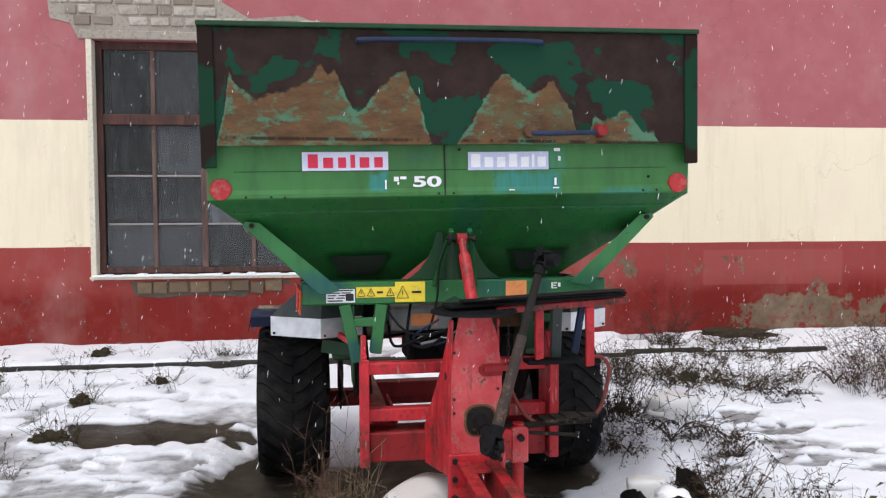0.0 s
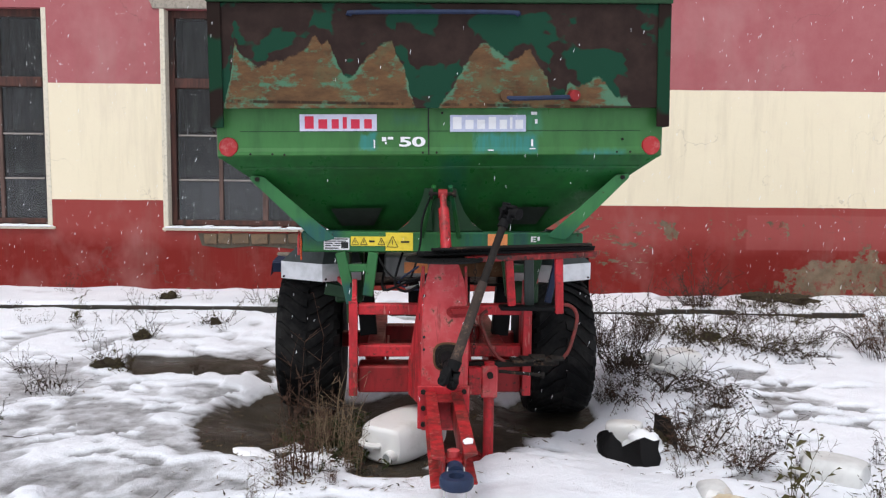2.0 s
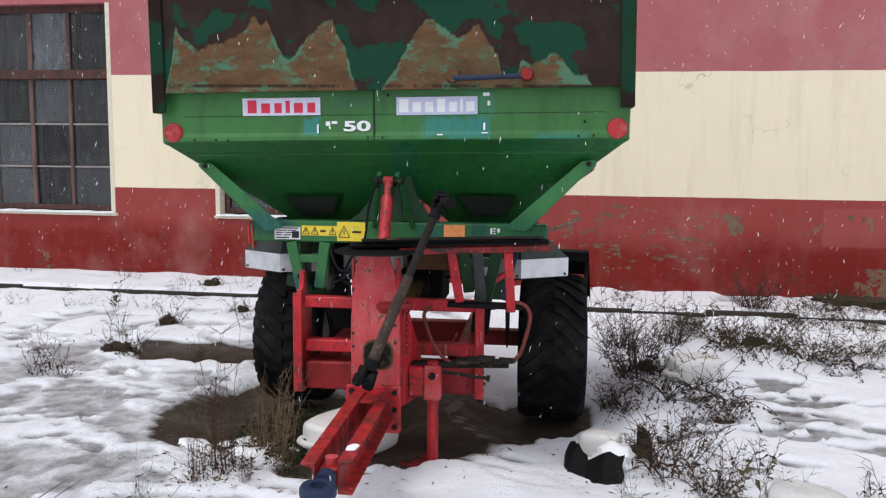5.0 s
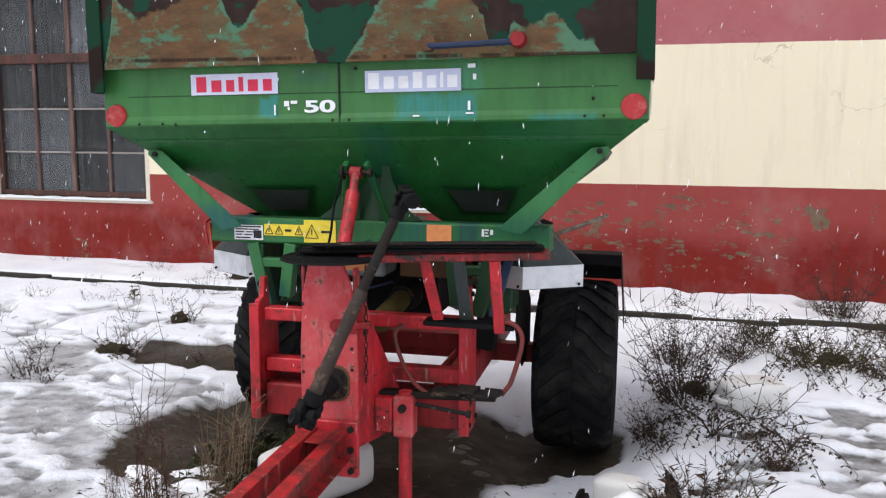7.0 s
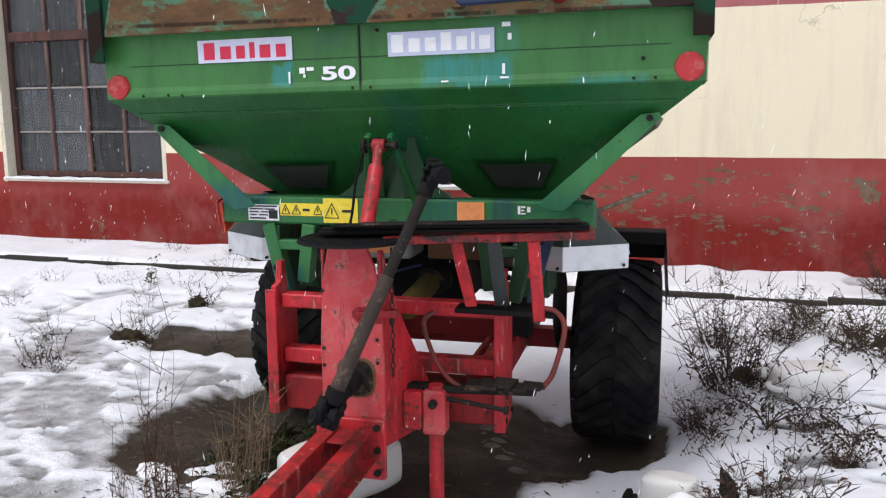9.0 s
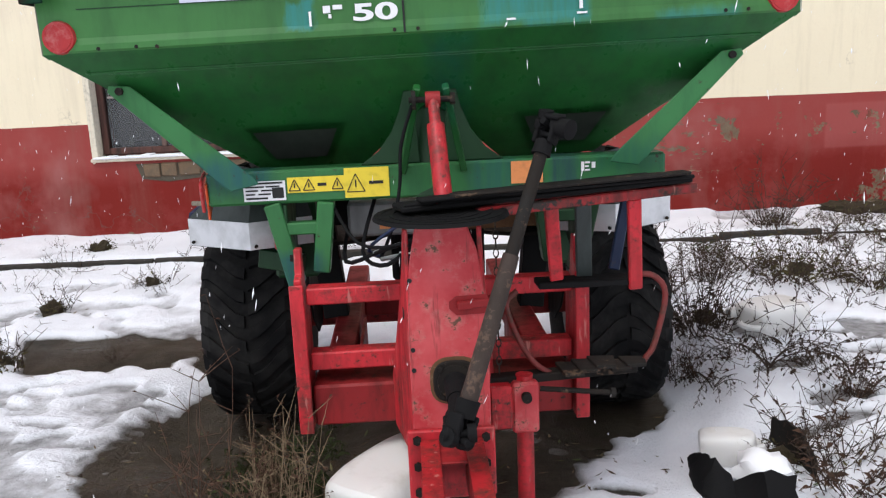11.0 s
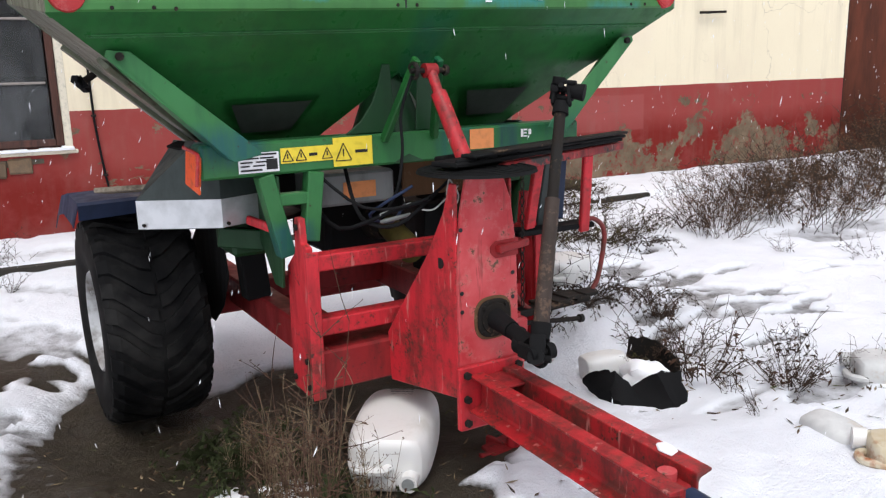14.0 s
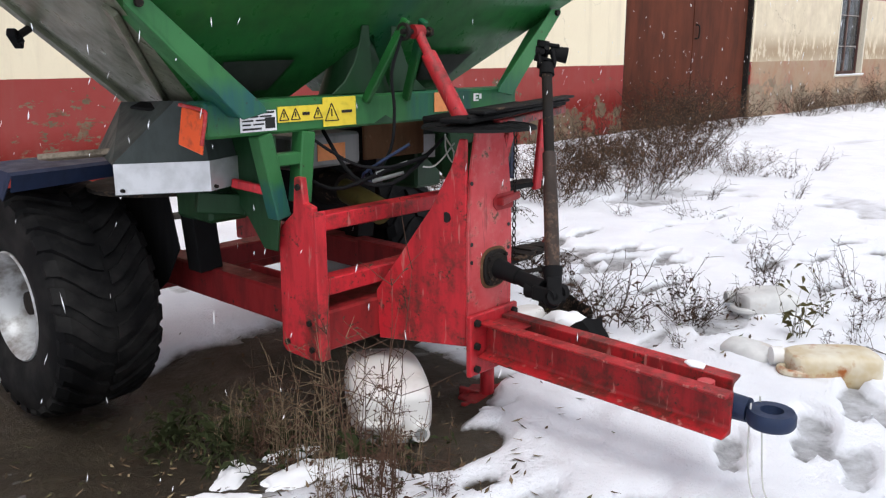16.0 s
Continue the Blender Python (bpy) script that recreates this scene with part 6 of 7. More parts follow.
def wheel(s):
    hub = Matrix.Translation((s * WX + 0.022, WY, WR - (0.165 if s > 0 else 0.12)))
    ty = B()
    prof = [(0.2, -0.165), (0.225, -0.185), (0.31, -0.205), (0.392, -0.2), (0.424, -0.178), (0.434, -0.09), (0.436, 0.0),
            (0.434, 0.09), (0.424, 0.178), (0.392, 0.2), (0.31, 0.205), (0.225, 0.185), (0.2, 0.165)]
    lathe(ty, prof, 64, hub)
    tyre = part("tyre", ty, M_RUBBER, spreader, "wide worn black farm tyre", True)
    n = 27
    lug = B()
    for i in range(n):
        for side in (-1, 1):
            a0 = 2 * math.pi * (i + (0.5 if side > 0 else 0)) / n
            rows_ = []
            for j in range(6):
                f = j / 5
                x = side * (0.008 + f * 0.188)
                a = a0 - s * (0.3 * (1 - f * f * (3 - 2 * f))) + 0.28
                r = 0.452 - 0.008 * f - (0.022 if j == 5 else 0)
                da = 0.066 + 0.022 * f
                base_r = r - 0.045
                rows_.append([lug.verts.new(hub @ Vector((x, rr * math.cos(a + d), rr * math.sin(a + d)))) for rr, d in ((base_r, -da), (r, -da * 0.8), (r, da * 0.8), (base_r, da))])
            for p, q in zip(rows_, rows_[1:]):
                for k in range(3):
                    lug.faces.new((p[k], p[k + 1], q[k + 1], q[k]))
            lug.faces.new(rows_[0])
            lug.faces.new(rows_[-1][::-1])
    bmesh.ops.recalc_face_normals(lug, faces=lug.faces)
    part("tread", lug, M_RUBBER, tyre, "worn slanted lugs")
    rm = B()
    lathe(rm, [(0.205, s * 0.165), (0.216, s * 0.182), (0.21, s * 0.188), (0.194, s * 0.172), (0.182, s * 0.13), (0.165, s * 0.05), (0.13, s * 0.03), (0.09, s * 0.045), (0.04, s * 0.05),
               (0.04, s * 0.03), (0.13, s * 0.015), (0.175, s * 0.02), (0.2, -s * 0.165)], 48, hub)
    rim_ob = part("rim", rm, M_RIM, spreader, "silver steel rim", True)
    part("hub", rod(B(), hub @ Vector((s * 0.03, 0, 0)), hub @ Vector((s * 0.13, 0, 0)), 0.055, 0.045, 20), M_STEEL, rim_ob, "", True)
    for k in range(8):
        a = 2 * math.pi * k / 8
        part("wheel_nut", rod(B(), hub @ Vector((s * 0.05, 0.085 * math.cos(a), 0.085 * math.sin(a))), hub @ Vector((s * 0.08, 0.085 * math.cos(a), 0.085 * math.sin(a))), 0.013, None, 6), M_STEEL, rim_ob)
    mg = B()
    if s < 0:
        pr = [(0.93, 0.0), (0.95, 0.01), (1.2, 0.02), (1.45, -0.02), (1.6, -0.1)]
        xo, xi, zo, zi = -1.01, -0.6, 0.862, 0.87
    else:
        pr = [(1.14, -0.01), (1.16, 0.0), (1.3, 0.0), (1.5, -0.05), (1.62, -0.2)]
        xo, xi, zo, zi = 1.035, 0.64, 0.882, 0.882
    sheet(mg, [[(xi, pr[i][0], zi + pr[i][1]), (xo, pr[i][0], zo + pr[i][1]), (xo, pr[i + 1][0], zo + pr[i + 1][1]), (xi, pr[i + 1][0], zi + pr[i + 1][1])] for i in range(4)]
          + [[(xo, pr[i][0], zo + pr[i][1]), (xo, pr[i + 1][0], zo + pr[i + 1][1]), (xo + s * 0.02, pr[i + 1][0] + 0.05, zo + pr[i + 1][1] - (0.09 if s < 0 else 0.3)), (xo + s * 0.02, pr[i][0] + 0.05, zo + pr[i][1] - (0.09 if s < 0 else 0.3))] for i in range(4)]
          + [[(xi, pr[0][0], zi), (xo, pr[0][0], zo), (xo, pr[0][0] + 0.02, zo - 0.06), (xi, pr[0][0] + 0.02, zi - 0.05)]], 0.004)
    part("mudguard", mg, M_BLUE if s < 0 else M_BLACK, spreader, "sagging blue painted mudguard" if s < 0 else "black mudguard")


wheel(-1)
wheel(1)
for s in (-1, 1):
    fp = B()
    prism(fp, [(0.74, 0.55), (0.8, 0.76), (1.05, 0.78), (1.3, 0.6), (1.3, 0.3), (1.0, 0.3), (0.85, 0.4)], "x", s * 0.53 + 0.016, s * 0.53 + 0.024)
    part("mud_flap", fp, M_BLACK, spreader, "dirty black rubber mud flap")
part("axle", box(B(), -0.6, 0.64, WY - 0.05, WY + 0.05, 0.28, 0.375, 0.01), M_RED_DARK, spreader, "grimy red axle beam")

# ---- loose things ----
def canister(name, label, material, m, size=(0.26, 0.20, 0.38), category="canister", neck=True, cap=None):
    """A plastic jerrycan with a recessed grip and a neck, lying as m says."""
    root = thing(name, label, category, m)
    b = B()
    sx, sy, sz = size
    box(b, -sx / 2, sx / 2, -sy / 2, sy / 2, 0, sz, 0)
    bmesh.ops.subdivide_edges(b, edges=b.edges[:], cuts=5, use_grid_fill=True)
    for v in b.verts:
        p = v.co
        u, w, h = p.x / (sx / 2), p.y / (sy / 2), p.z / sz
        r = 0.86 + 0.14 * (1 - abs(2 * h - 1) ** 4)
        k = 1 / max(1.0, (abs(u) ** 4 + abs(w) ** 4) ** 0.25)
        p.x, p.y = p.x * k * r, p.y * k * r
        if 0.55 < h < 0.95 and abs(u) < 0.5:
            p.y *= 0.9
        p.z += 0.02 * (1 - u * u) * (1 if h > 0.9 else 0)
    body = part("can_body", b, material, root, "", True)
    mod = body.modifiers.new("round", "SUBSURF")
    mod.levels = mod.render_levels = 1
    if neck:
        part("neck", rod(B(), (-sx * 0.28, sy * 0.18, sz - 0.03), (-sx * 0.28, sy * 0.18, sz + 0.05), 0.032, 0.03, 18), material, root, "", True)
        # A flat grey disc paints the shade of the neck's hollow.
        part("neck_opening", rod(B(), (-sx * 0.28, sy * 0.18, sz + 0.0495), (-sx * 0.28, sy * 0.18, sz + 0.0515), 0.021, None, 16), M_VALVE, root, "grey disc for the shade inside the open neck")
        if cap:
            part("screw_cap", rod(B(), (-sx * 0.28, sy * 0.18, sz + 0.015), (-sx * 0.28, sy * 0.18, sz + 0.058), 0.038, 0.036, 18), cap, root, "white screw cap", True)
        # Moulded ribs in grey: their shading lines are put into the colour.
        for k in range(5):
            part("moulded_rib", box(B(), -0.045, 0.045 - 0.006 * k, -sy * 0.4885, -sy * 0.478, 0.055 + 0.022 * k, 0.0585 + 0.022 * k, 0.001), M_VALVE, root)
    part("grip", tube(B(), [(-sx * 0.05, 0, sz - 0.005), (0.0, 0, sz + 0.04), (sx * 0.3, 0, sz + 0.035), (sx * 0.4, 0, sz - 0.03)], 0.016, 8), material, root, "", True)
    return root


canister("plastic_canister", "white plastic canister lying on mud under the drawbar", M_CAN,
         SPREADER @ Matrix(((-0.8, 0, -0.6, -0.047), (0.6, 0, -0.8, 0.15), (0, -1, 0, 0.08), (0, 0, 0, 1))), (0.29, 0.225, 0.44))
canister("plastic_canister", "white plastic canister half sunk in snow", M_CAN, SPREADER @ pose(0.98, 0.34, -0.04, 86, 4, 72), (0.155, 0.14, 0.19), neck=False)
canister("plastic_canister", "white plastic canister lying among weeds in snow", M_CAN, pose(1.69, 5.64, 0.1, 90, 0, -62), (0.26, 0.21, 0.32))


def lying_on(x, y, z, heading, roll=0.0):
    """Lying flat: the neck points along heading (degrees), the base stands at x, y, z."""
    h = math.radians(heading)
    axis = Vector((math.cos(h), math.sin(h), 0))
    side = Vector((0, 0, 1)).cross(axis)
    m = Matrix((side, (0, 0, 1), axis)).transposed().to_4x4()
    return Matrix.Translation((x, y, z)) @ m @ Matrix.Rotation(math.radians(roll), 4, "Z")


canister("stained_jug", "yellowed plastic canister with rust stains half buried in snow", M_JUG, lying_on(1.6, 2.88, 0.05, 141), (0.2, 0.16, 0.33), "jug", cap=M_CAN)
canister("plastic_canister", "greyish translucent plastic canister half buried in snow", M_CLOUDY, lying_on(1.38, 3.4, 0.022, 274, 8), (0.14, 0.13, 0.2), neck=False)
canister("plastic_canister", "cloudy rust-stained plastic canister among weeds in snow", M_CLOUDY, lying_on(2.1, 3.52, 0.055, 147), (0.22, 0.18, 0.26))

boot = thing("plastic_scrap", "torn black plastic tub filled with snow", "scrap", SPREADER)
LOW = [Vector(q) for q in ((0.91, 0.26, -0.06), (0.875, 0.1, -0.08), (0.885, -0.03, -0.09), (0.96, -0.12, -0.1), (1.05, -0.2, -0.1), (1.13, -0.15, -0.1), (1.24, -0.04, -0.1), (1.29, 0.04, -0.1), (1.3, 0.2, -0.09), (1.26, 0.36, -0.07))]
HIGH = [Vector(q) for q in ((0.915, 0.22, 0.0), (0.92, 0.15, 0.035), (0.945, 0.09, 0.04), (1.0, 0.04, -0.02), (1.07, -0.03, 0.05), (1.15, -0.09, 0.055), (1.25, -0.01, 0.0), (1.295, 0.06, 0.04), (1.305, 0.2, 0.08), (1.265, 0.33, 0.075))]


def torn_wall(first, last):
    """Part of the torn plastic wall: a lofted, bulging strip."""
    b, n = B(), (last - first) * 4
    loops = []
    for i in range(n + 1):
        s_ = first + i / 4
        k = min(int(s_), len(LOW) - 2)
        lo, hi = LOW[k].lerp(LOW[k + 1], s_ - k), HIGH[k].lerp(HIGH[k + 1], s_ - k)
        out = (lo - Vector((1.1, 0.1, lo.z))).normalized()
        loops.append([b.verts.new(lo.lerp(hi, f) + out * 0.012 * math.sin(math.pi * f) + Vector((noise.noise(Vector((s_ * 3.1, f * 4, 1))), noise.noise(Vector((s_ * 3.1, f * 4, 9))), noise.noise(Vector((s_ * 4.3, f * 2, 3))))) * 0.018) for f in (0, 0.25, 0.5, 0.75, 1)])
    for p_, q_ in zip(loops, loops[1:]):
        for k in range(4):
            b.faces.new((p_[k], p_[k + 1], q_[k + 1], q_[k]))
    return shell(b, 0.006)


part("front_wall", torn_wall(0, 5), M_BOOT, boot, "", True)
part("rear_wall", torn_wall(7, 9), M_STEEL, boot, "brown dirty inner side", True)
cap = B()
bmesh.ops.create_icosphere(cap, subdivisions=3, radius=1.0)
for v in cap.verts:
    p = v.co
    n = 1 + 0.35 * noise.noise(p * 2 + Vector((9, 0, 0)))
    v.co = Vector((p.x * 0.1 * n + 1.13, p.y * 0.11 * n + 0.09, p.z * 0.07 * n - 0.02))
part("snow_on_scrap", cap, M_SNOWCAP, boot, "patch of snow", True)


def mound(name, label, m, rx, ry, h, material, seed):
    b = B()
    bmesh.ops.create_icosphere(b, subdivisions=4, radius=1.0)
    for v in b.verts:
        n = 1 + 0.45 * noise.noise(v.co * 1.6 + Vector((seed, 0, 0))) + (0.1 if material == M_SNOWCAP else 0.3) * noise.noise(v.co * 5 + Vector((seed, 4, 0)))
        v.co = Vector((v.co.x * rx * n, v.co.y * ry * n, v.co.z * h * n))
    ob = mesh_object(name, b, material, True)
    ob.matrix_world = m
    return tagged(ob, label, "mound")


mound("soil_mound", "flat dark mossy mound of soil beside the wall", pose(2.9, 8.2, 0.15, 0, 0, 7), 0.42, 0.2, 0.1, M_MOSS, 2)
for i, (x, y, r, k) in enumerate([(-2.4, 5.0, 0.2, 0.45), (-2.6, 5.86, 0.12, 0.7), (-2.44, 3.72, 0.08, 0.8), (-2.18, 6.35, 0.09, 0.6), (1.24, 5.7, 0.12, 0.7), (1.98, 6.6, 0.22, 0.5), (1.26, 4.28, 0.12, 0.6), (-2.95, 7.1, 0.13, 0.7)]):
    mound("soil_mound", "small dark mossy tuft of soil showing through snow", pose(x, y, ground_z(x, y) + 0.03, 0, 0, 12 + 17 * (i % 3)), r * 0.55, r * k * 0.6, 0.065, M_MOSS, i * 3.1)


for i, (x, y, r) in enumerate([(-0.57, 0.03, 0.09), (-0.79, 0.03, 0.1), (-0.5, -0.26, 0.08), (-0.95, -0.12, 0.13), (-0.68, -0.14, 0.12), (-0.6, -0.3, 0.14), (0.09, -0.3, 0.05)]):
    p = SPREADER @ Vector((x, y, 0))
    mound("snow_patch", "small lump of old snow on mud", pose(p.x, p.y, ground_z(p.x, p.y), 0, 0, 50 * i), r, r * 0.55, 0.022, M_SNOWCAP, 20 + i * 1.7)


# ---- dry plants ----
def plant_mesh(seed, height, stems, spread_, lean, branch, thick, leafy=0.0, drop=0.0, fine=0.35, heads=0.45, core=0):
    """One clump: thin bent stems with side twigs and small heads; leaves as small folded blades."""
    r = random.Random(seed)
    bw, bl = B(), B()

    def line(p, d, n, length, rad):
        pts = [p.copy()]
        for i in range(n):
            d = (d + Vector((r.uniform(-1, 1), r.uniform(-1, 1), r.uniform(-0.6, 0.5) - drop * i / n)) * fine).normalized()
            pts.append(pts[-1] + d * (length / n))
        tube(bw, pts, rad, 3, 0.35, 1)
        return pts

    def blade(p, d, s):
        side = d.orthogonal().normalized() * s * 0.24
        s *= 1.5
        a, b, c, e = p, p + d * s * 0.5 + side, p + d * s, p + d * s * 0.5 - side
        va, vb, vc, ve = (bl.verts.new(q) for q in (a, b + Vector((0, 0, s * 0.15)), c, e + Vector((0, 0, s * 0.15))))
        bl.faces.new((va, vb, vc))
        bl.faces.new((va, vc, ve))

    for _ in range(stems):
        a = r.uniform(0, 6.283)
        rr = spread_ * math.sqrt(r.random())
        p = Vector((rr * math.cos(a), rr * math.sin(a), -0.02))
        out = Vector((math.cos(a + r.uniform(-0.8, 0.8)), math.sin(a + r.uniform(-0.8, 0.8)), 0)) * lean * r.uniform(0.2, 1.4)
        h = height * r.uniform(0.45, 1.1)
        pts = line(p, (Vector((0, 0, 1)) + out).normalized(), 6, h, thick)
        for q in range(branch):
            i = r.randint(2, 6)
            d = Vector((r.uniform(-1, 1), r.uniform(-1, 1), r.uniform(0.0, 1.0))).normalized()
            tw = line(pts[i], d, 3, h * r.uniform(0.12, 0.32), thick * 0.75)
            for k in (1, 2, 3):
                if r.random() < heads:
                    blade(tw[k], Vector((r.uniform(-1, 1), r.uniform(-1, 1), r.uniform(-0.5, 1))).normalized(), r.uniform(0.006, 0.014) * (1 + leafy))
        if leafy:
            for i in range(2, 7):
                if r.random() < 0.55:
                    blade(pts[i], Vector((r.uniform(-1, 1), r.uniform(-1, 1), r.uniform(-0.8, 0.6))).normalized(), r.uniform(0.012, 0.03) * leafy)
    for _ in range(core):
        a = r.uniform(0, 6.283)
        rr = spread_ * 0.8 * r.random()
        p = Vector((rr * math.cos(a), rr * math.sin(a), -0.01))
        out = Vector((math.cos(a), math.sin(a), 0)) * r.uniform(0.0, 1.2)
        pts = line(p, (Vector((0, 0, 0.8)) + out).normalized(), 3, height * r.uniform(0.12, 0.4), thick * 0.8)
        for q in pts[1:]:
            blade(q, Vector((r.uniform(-1, 1), r.uniform(-1, 1), r.uniform(-1, 0.6))).normalized(), r.uniform(0.012, 0.03))
    return bw, bl


def plant(name, label, seed, m, wood, leaf, group, **kw):
    bw, bl = plant_mesh(seed, **kw)
    root = thing(name, label, "plant", m, group)
    tagged(part("stalk_tangle", bw, wood, root), kind="stuff")
    tagged(part("dry_foliage", bl, leaf, root), kind="stuff")
    return root


def at(x, y, turn=0.0, size=1.0, lean=0.0):
    return pose(x, y, ground_z(x, y) + 0.01, lean, 0, turn) @ Matrix.Diagonal((size, size, size, 1))


def strew(first, places, seed):
    r = random.Random(seed)
    for x, y, s in places:
        m = at(x, y, r.uniform(0, 360), 1.0)
        c = copy_thing(first, m)
        c.scale = (s, s, s * r.uniform(0.85, 1.15))


def from_machine(x, y):
    p = SPREADER @ Vector((x, y, 0))
    return p.x, p.y


tall = [plant("dry_weed", "clump of tall dry brown weed stalks beside the machine", 11 + i, at(*from_machine(x, y), 50 * i), wood, M_REDSTALK, "tall dry weeds",
              height=h, stems=n, spread_=w, lean=0.1, branch=br + 1, thick=0.0023, fine=0.1, heads=0.75, core=16)
        for i, (x, y, h, n, w, br, wood) in enumerate([(-0.66, -0.48, 0.68, 16, 0.07, 5, M_REDSTALK), (-0.53, -0.14, 0.4, 18, 0.09, 3, M_PALESTRAW)])]
strew(tall[0], [(*from_machine(-0.74, -0.6), 0.55), (*from_machine(-0.52, -0.6), 0.4), (*from_machine(-0.8, -0.98), 0.35), (*from_machine(-0.62, 0.1), 0.5)], 2)
strew(tall[1], [(*from_machine(-0.62, -0.06), 0.9), (*from_machine(-0.43, -0.36), 0.7), (*from_machine(-0.57, 0.12), 0.7), (*from_machine(-0.66, 0.24), 0.5), (*from_machine(-0.75, -0.4), 0.6)], 3)
green = plant("green_weed", "low green weeds on the mud", 31, at(*from_machine(-0.66, 0.22)), M_LEAF, M_LEAF, "green weeds",
              height=0.13, stems=17, spread_=0.15, lean=0.9, branch=2, thick=0.002, leafy=1.3)
strew(green, [(*from_machine(x, y), k) for x, y, k in ((-0.42, -0.28, 0.9), (-0.7, 0.03, 1.0), (-0.56, 0.45, 1.0), (-0.62, -0.4, 0.6), (-0.78, 0.38, 0.7), (-0.55, 0.2, 1.0), (-0.56, 0.75, 0.9), (-0.5, -0.02, 0.8), (-0.68, 0.55, 0.8))], 4)
broad = plant("dock_weed", "broad-leaved green weed on the mud", 33, at(*from_machine(-0.62, 0.33)), M_LEAF, M_LEAF, "green weeds",
              height=0.1, stems=6, spread_=0.05, lean=0.9, branch=1, thick=0.0025, leafy=3.2, heads=0.8)
tuft = plant("grass_tuft", "tuft of dead grass on a soil lump in snow", 35, at(-2.4, 5.02), M_TWIG, M_OLIVE, "grass tufts",
             height=0.15, stems=26, spread_=0.08, lean=0.7, branch=1, thick=0.0022, leafy=1.0, drop=0.4)
strew(tuft, [(-2.6, 5.86, 0.9), (-2.44, 3.72, 0.8), (-2.2, 6.35, 0.8), (1.24, 5.7, 1.0), (1.9, 6.6, 1.2), (2.05, 6.58, 1.1), (1.26, 4.28, 0.9), (-2.95, 7.1, 0.9), (-2.3, 4.98, 0.8)], 6)
fresh = plant("grass_tuft", "small tuft of green grass on the snowy apron", 37, at(1.53, 7.0), M_FRESH, M_FRESH, "grass tufts",
              height=0.16, stems=30, spread_=0.05, lean=0.7, branch=1, thick=0.0022, leafy=0.8, drop=0.3)
strew(fresh, [(-1.95, 7.25, 0.7), (0.9, 7.6, 0.6)], 23)
strew(broad, [(*from_machine(-0.7, 0.5), 0.9), (*from_machine(-0.52, 0.08), 0.8), (*from_machine(-0.46, -0.22), 0.9)], 5)
bushy = [plant("dead_shrub", label, 41 + i, at(x, y), M_TWIG, leaf, "dead shrubs",
               height=h, stems=n, spread_=w, lean=lean, branch=7, thick=0.0033, leafy=leafy, drop=drop, fine=0.2, heads=0.02, core=(80, 90, 45)[i])
         for i, (x, y, h, n, w, lean, leaf, leafy, drop, label) in enumerate([
             (1.2, 5.6, 0.6, 42, 0.14, 0.65, M_DEADLEAF, 0.9, 0.35, "bare dead shrub with arching dark twigs in snow"),
             (1.95, 6.55, 0.4, 38, 0.24, 0.9, M_OLIVE, 1.3, 0.5, "low spreading shrub with olive dead leaves in snow"),
             (1.46, 4.12, 0.34, 18, 0.1, 0.7, M_REDSTALK, 1.2, 0.4, "small brown dead shrub in snow")])]
thin = [plant("snow_weed", "sparse thin dry weed standing in snow", 51 + i, at(x, y), M_TWIG, M_DEADLEAF, "sparse weeds",
              height=h, stems=n, spread_=w, lean=lean, branch=br, thick=0.0026, leafy=0.3, fine=fine, heads=0.2, core=8)
        for i, (x, y, h, n, w, lean, br, fine) in enumerate([(-2.5, 4.45, 0.26, 9, 0.1, 0.6, 4, 0.25), (1.84, 3.98, 0.4, 3, 0.03, 0.16, 9, 0.12), (-2.15, 6.4, 0.3, 7, 0.1, 0.5, 6, 0.2), (1.5, 4.3, 0.34, 8, 0.08, 0.45, 5, 0.22)])]
lying = plant("fallen_weed", "dark leafy weed lying flat on snow", 71, at(1.5, 5.25), M_TWIG, M_DEADLEAF, "fallen weeds",
              height=0.46, stems=18, spread_=0.12, lean=3.2, branch=5, thick=0.003, leafy=1.0, drop=0.2, fine=0.2, heads=0.15)
strew(lying, [(1.35, 5.2, 0.7), (1.65, 5.1, 0.6), (2.1, 6.2, 0.9), (1.66, 3.8, 0.45), (2.35, 6.45, 0.9), (3.74, 5.28, 0.7), (3.25, 4.65, 0.35)], 16)
leafy = plant("leafy_weed", "upright weed with hanging olive leaves in snow", 75, at(1.74, 3.28), M_OLIVE, M_OLIVE, "leafy weeds",
              height=0.34, stems=7, spread_=0.045, lean=0.18, branch=2, thick=0.0022, leafy=1.7, drop=0.3, fine=0.2, heads=0.6)
strew(leafy, [(2.08, 3.36, 0.5), (-3.35, 6.2, 0.85)], 17)
pr = random.Random(77)
spots = [[], [], []]
for _ in range(16):
    a, d = pr.uniform(4.3, 9.2), pr.uniform(0.65, 1.6)
    p = WALL @ Vector((a, -d, 0))
    spots[pr.randint(0, 2)].append((p.x, p.y, pr.uniform(0.5, 0.85)))
for k in range(3):
    strew(bushy[k], spots[k], 100 + k)
strew(bushy[0], [(1.05, 6.2, 0.7), (1.4, 6.45, 0.6), (1.05, 5.25, 0.45)], 8)
strew(bushy[1], [(2.35, 6.45, 0.9), (1.65, 6.7, 0.7), (2.7, 6.55, 0.7)], 18)
strew(bushy[2], [(1.39, 4.42, 0.8), (1.7, 4.8, 0.6), (1.15, 5.15, 0.7), (1.28, 4.3, 0.5)], 9)
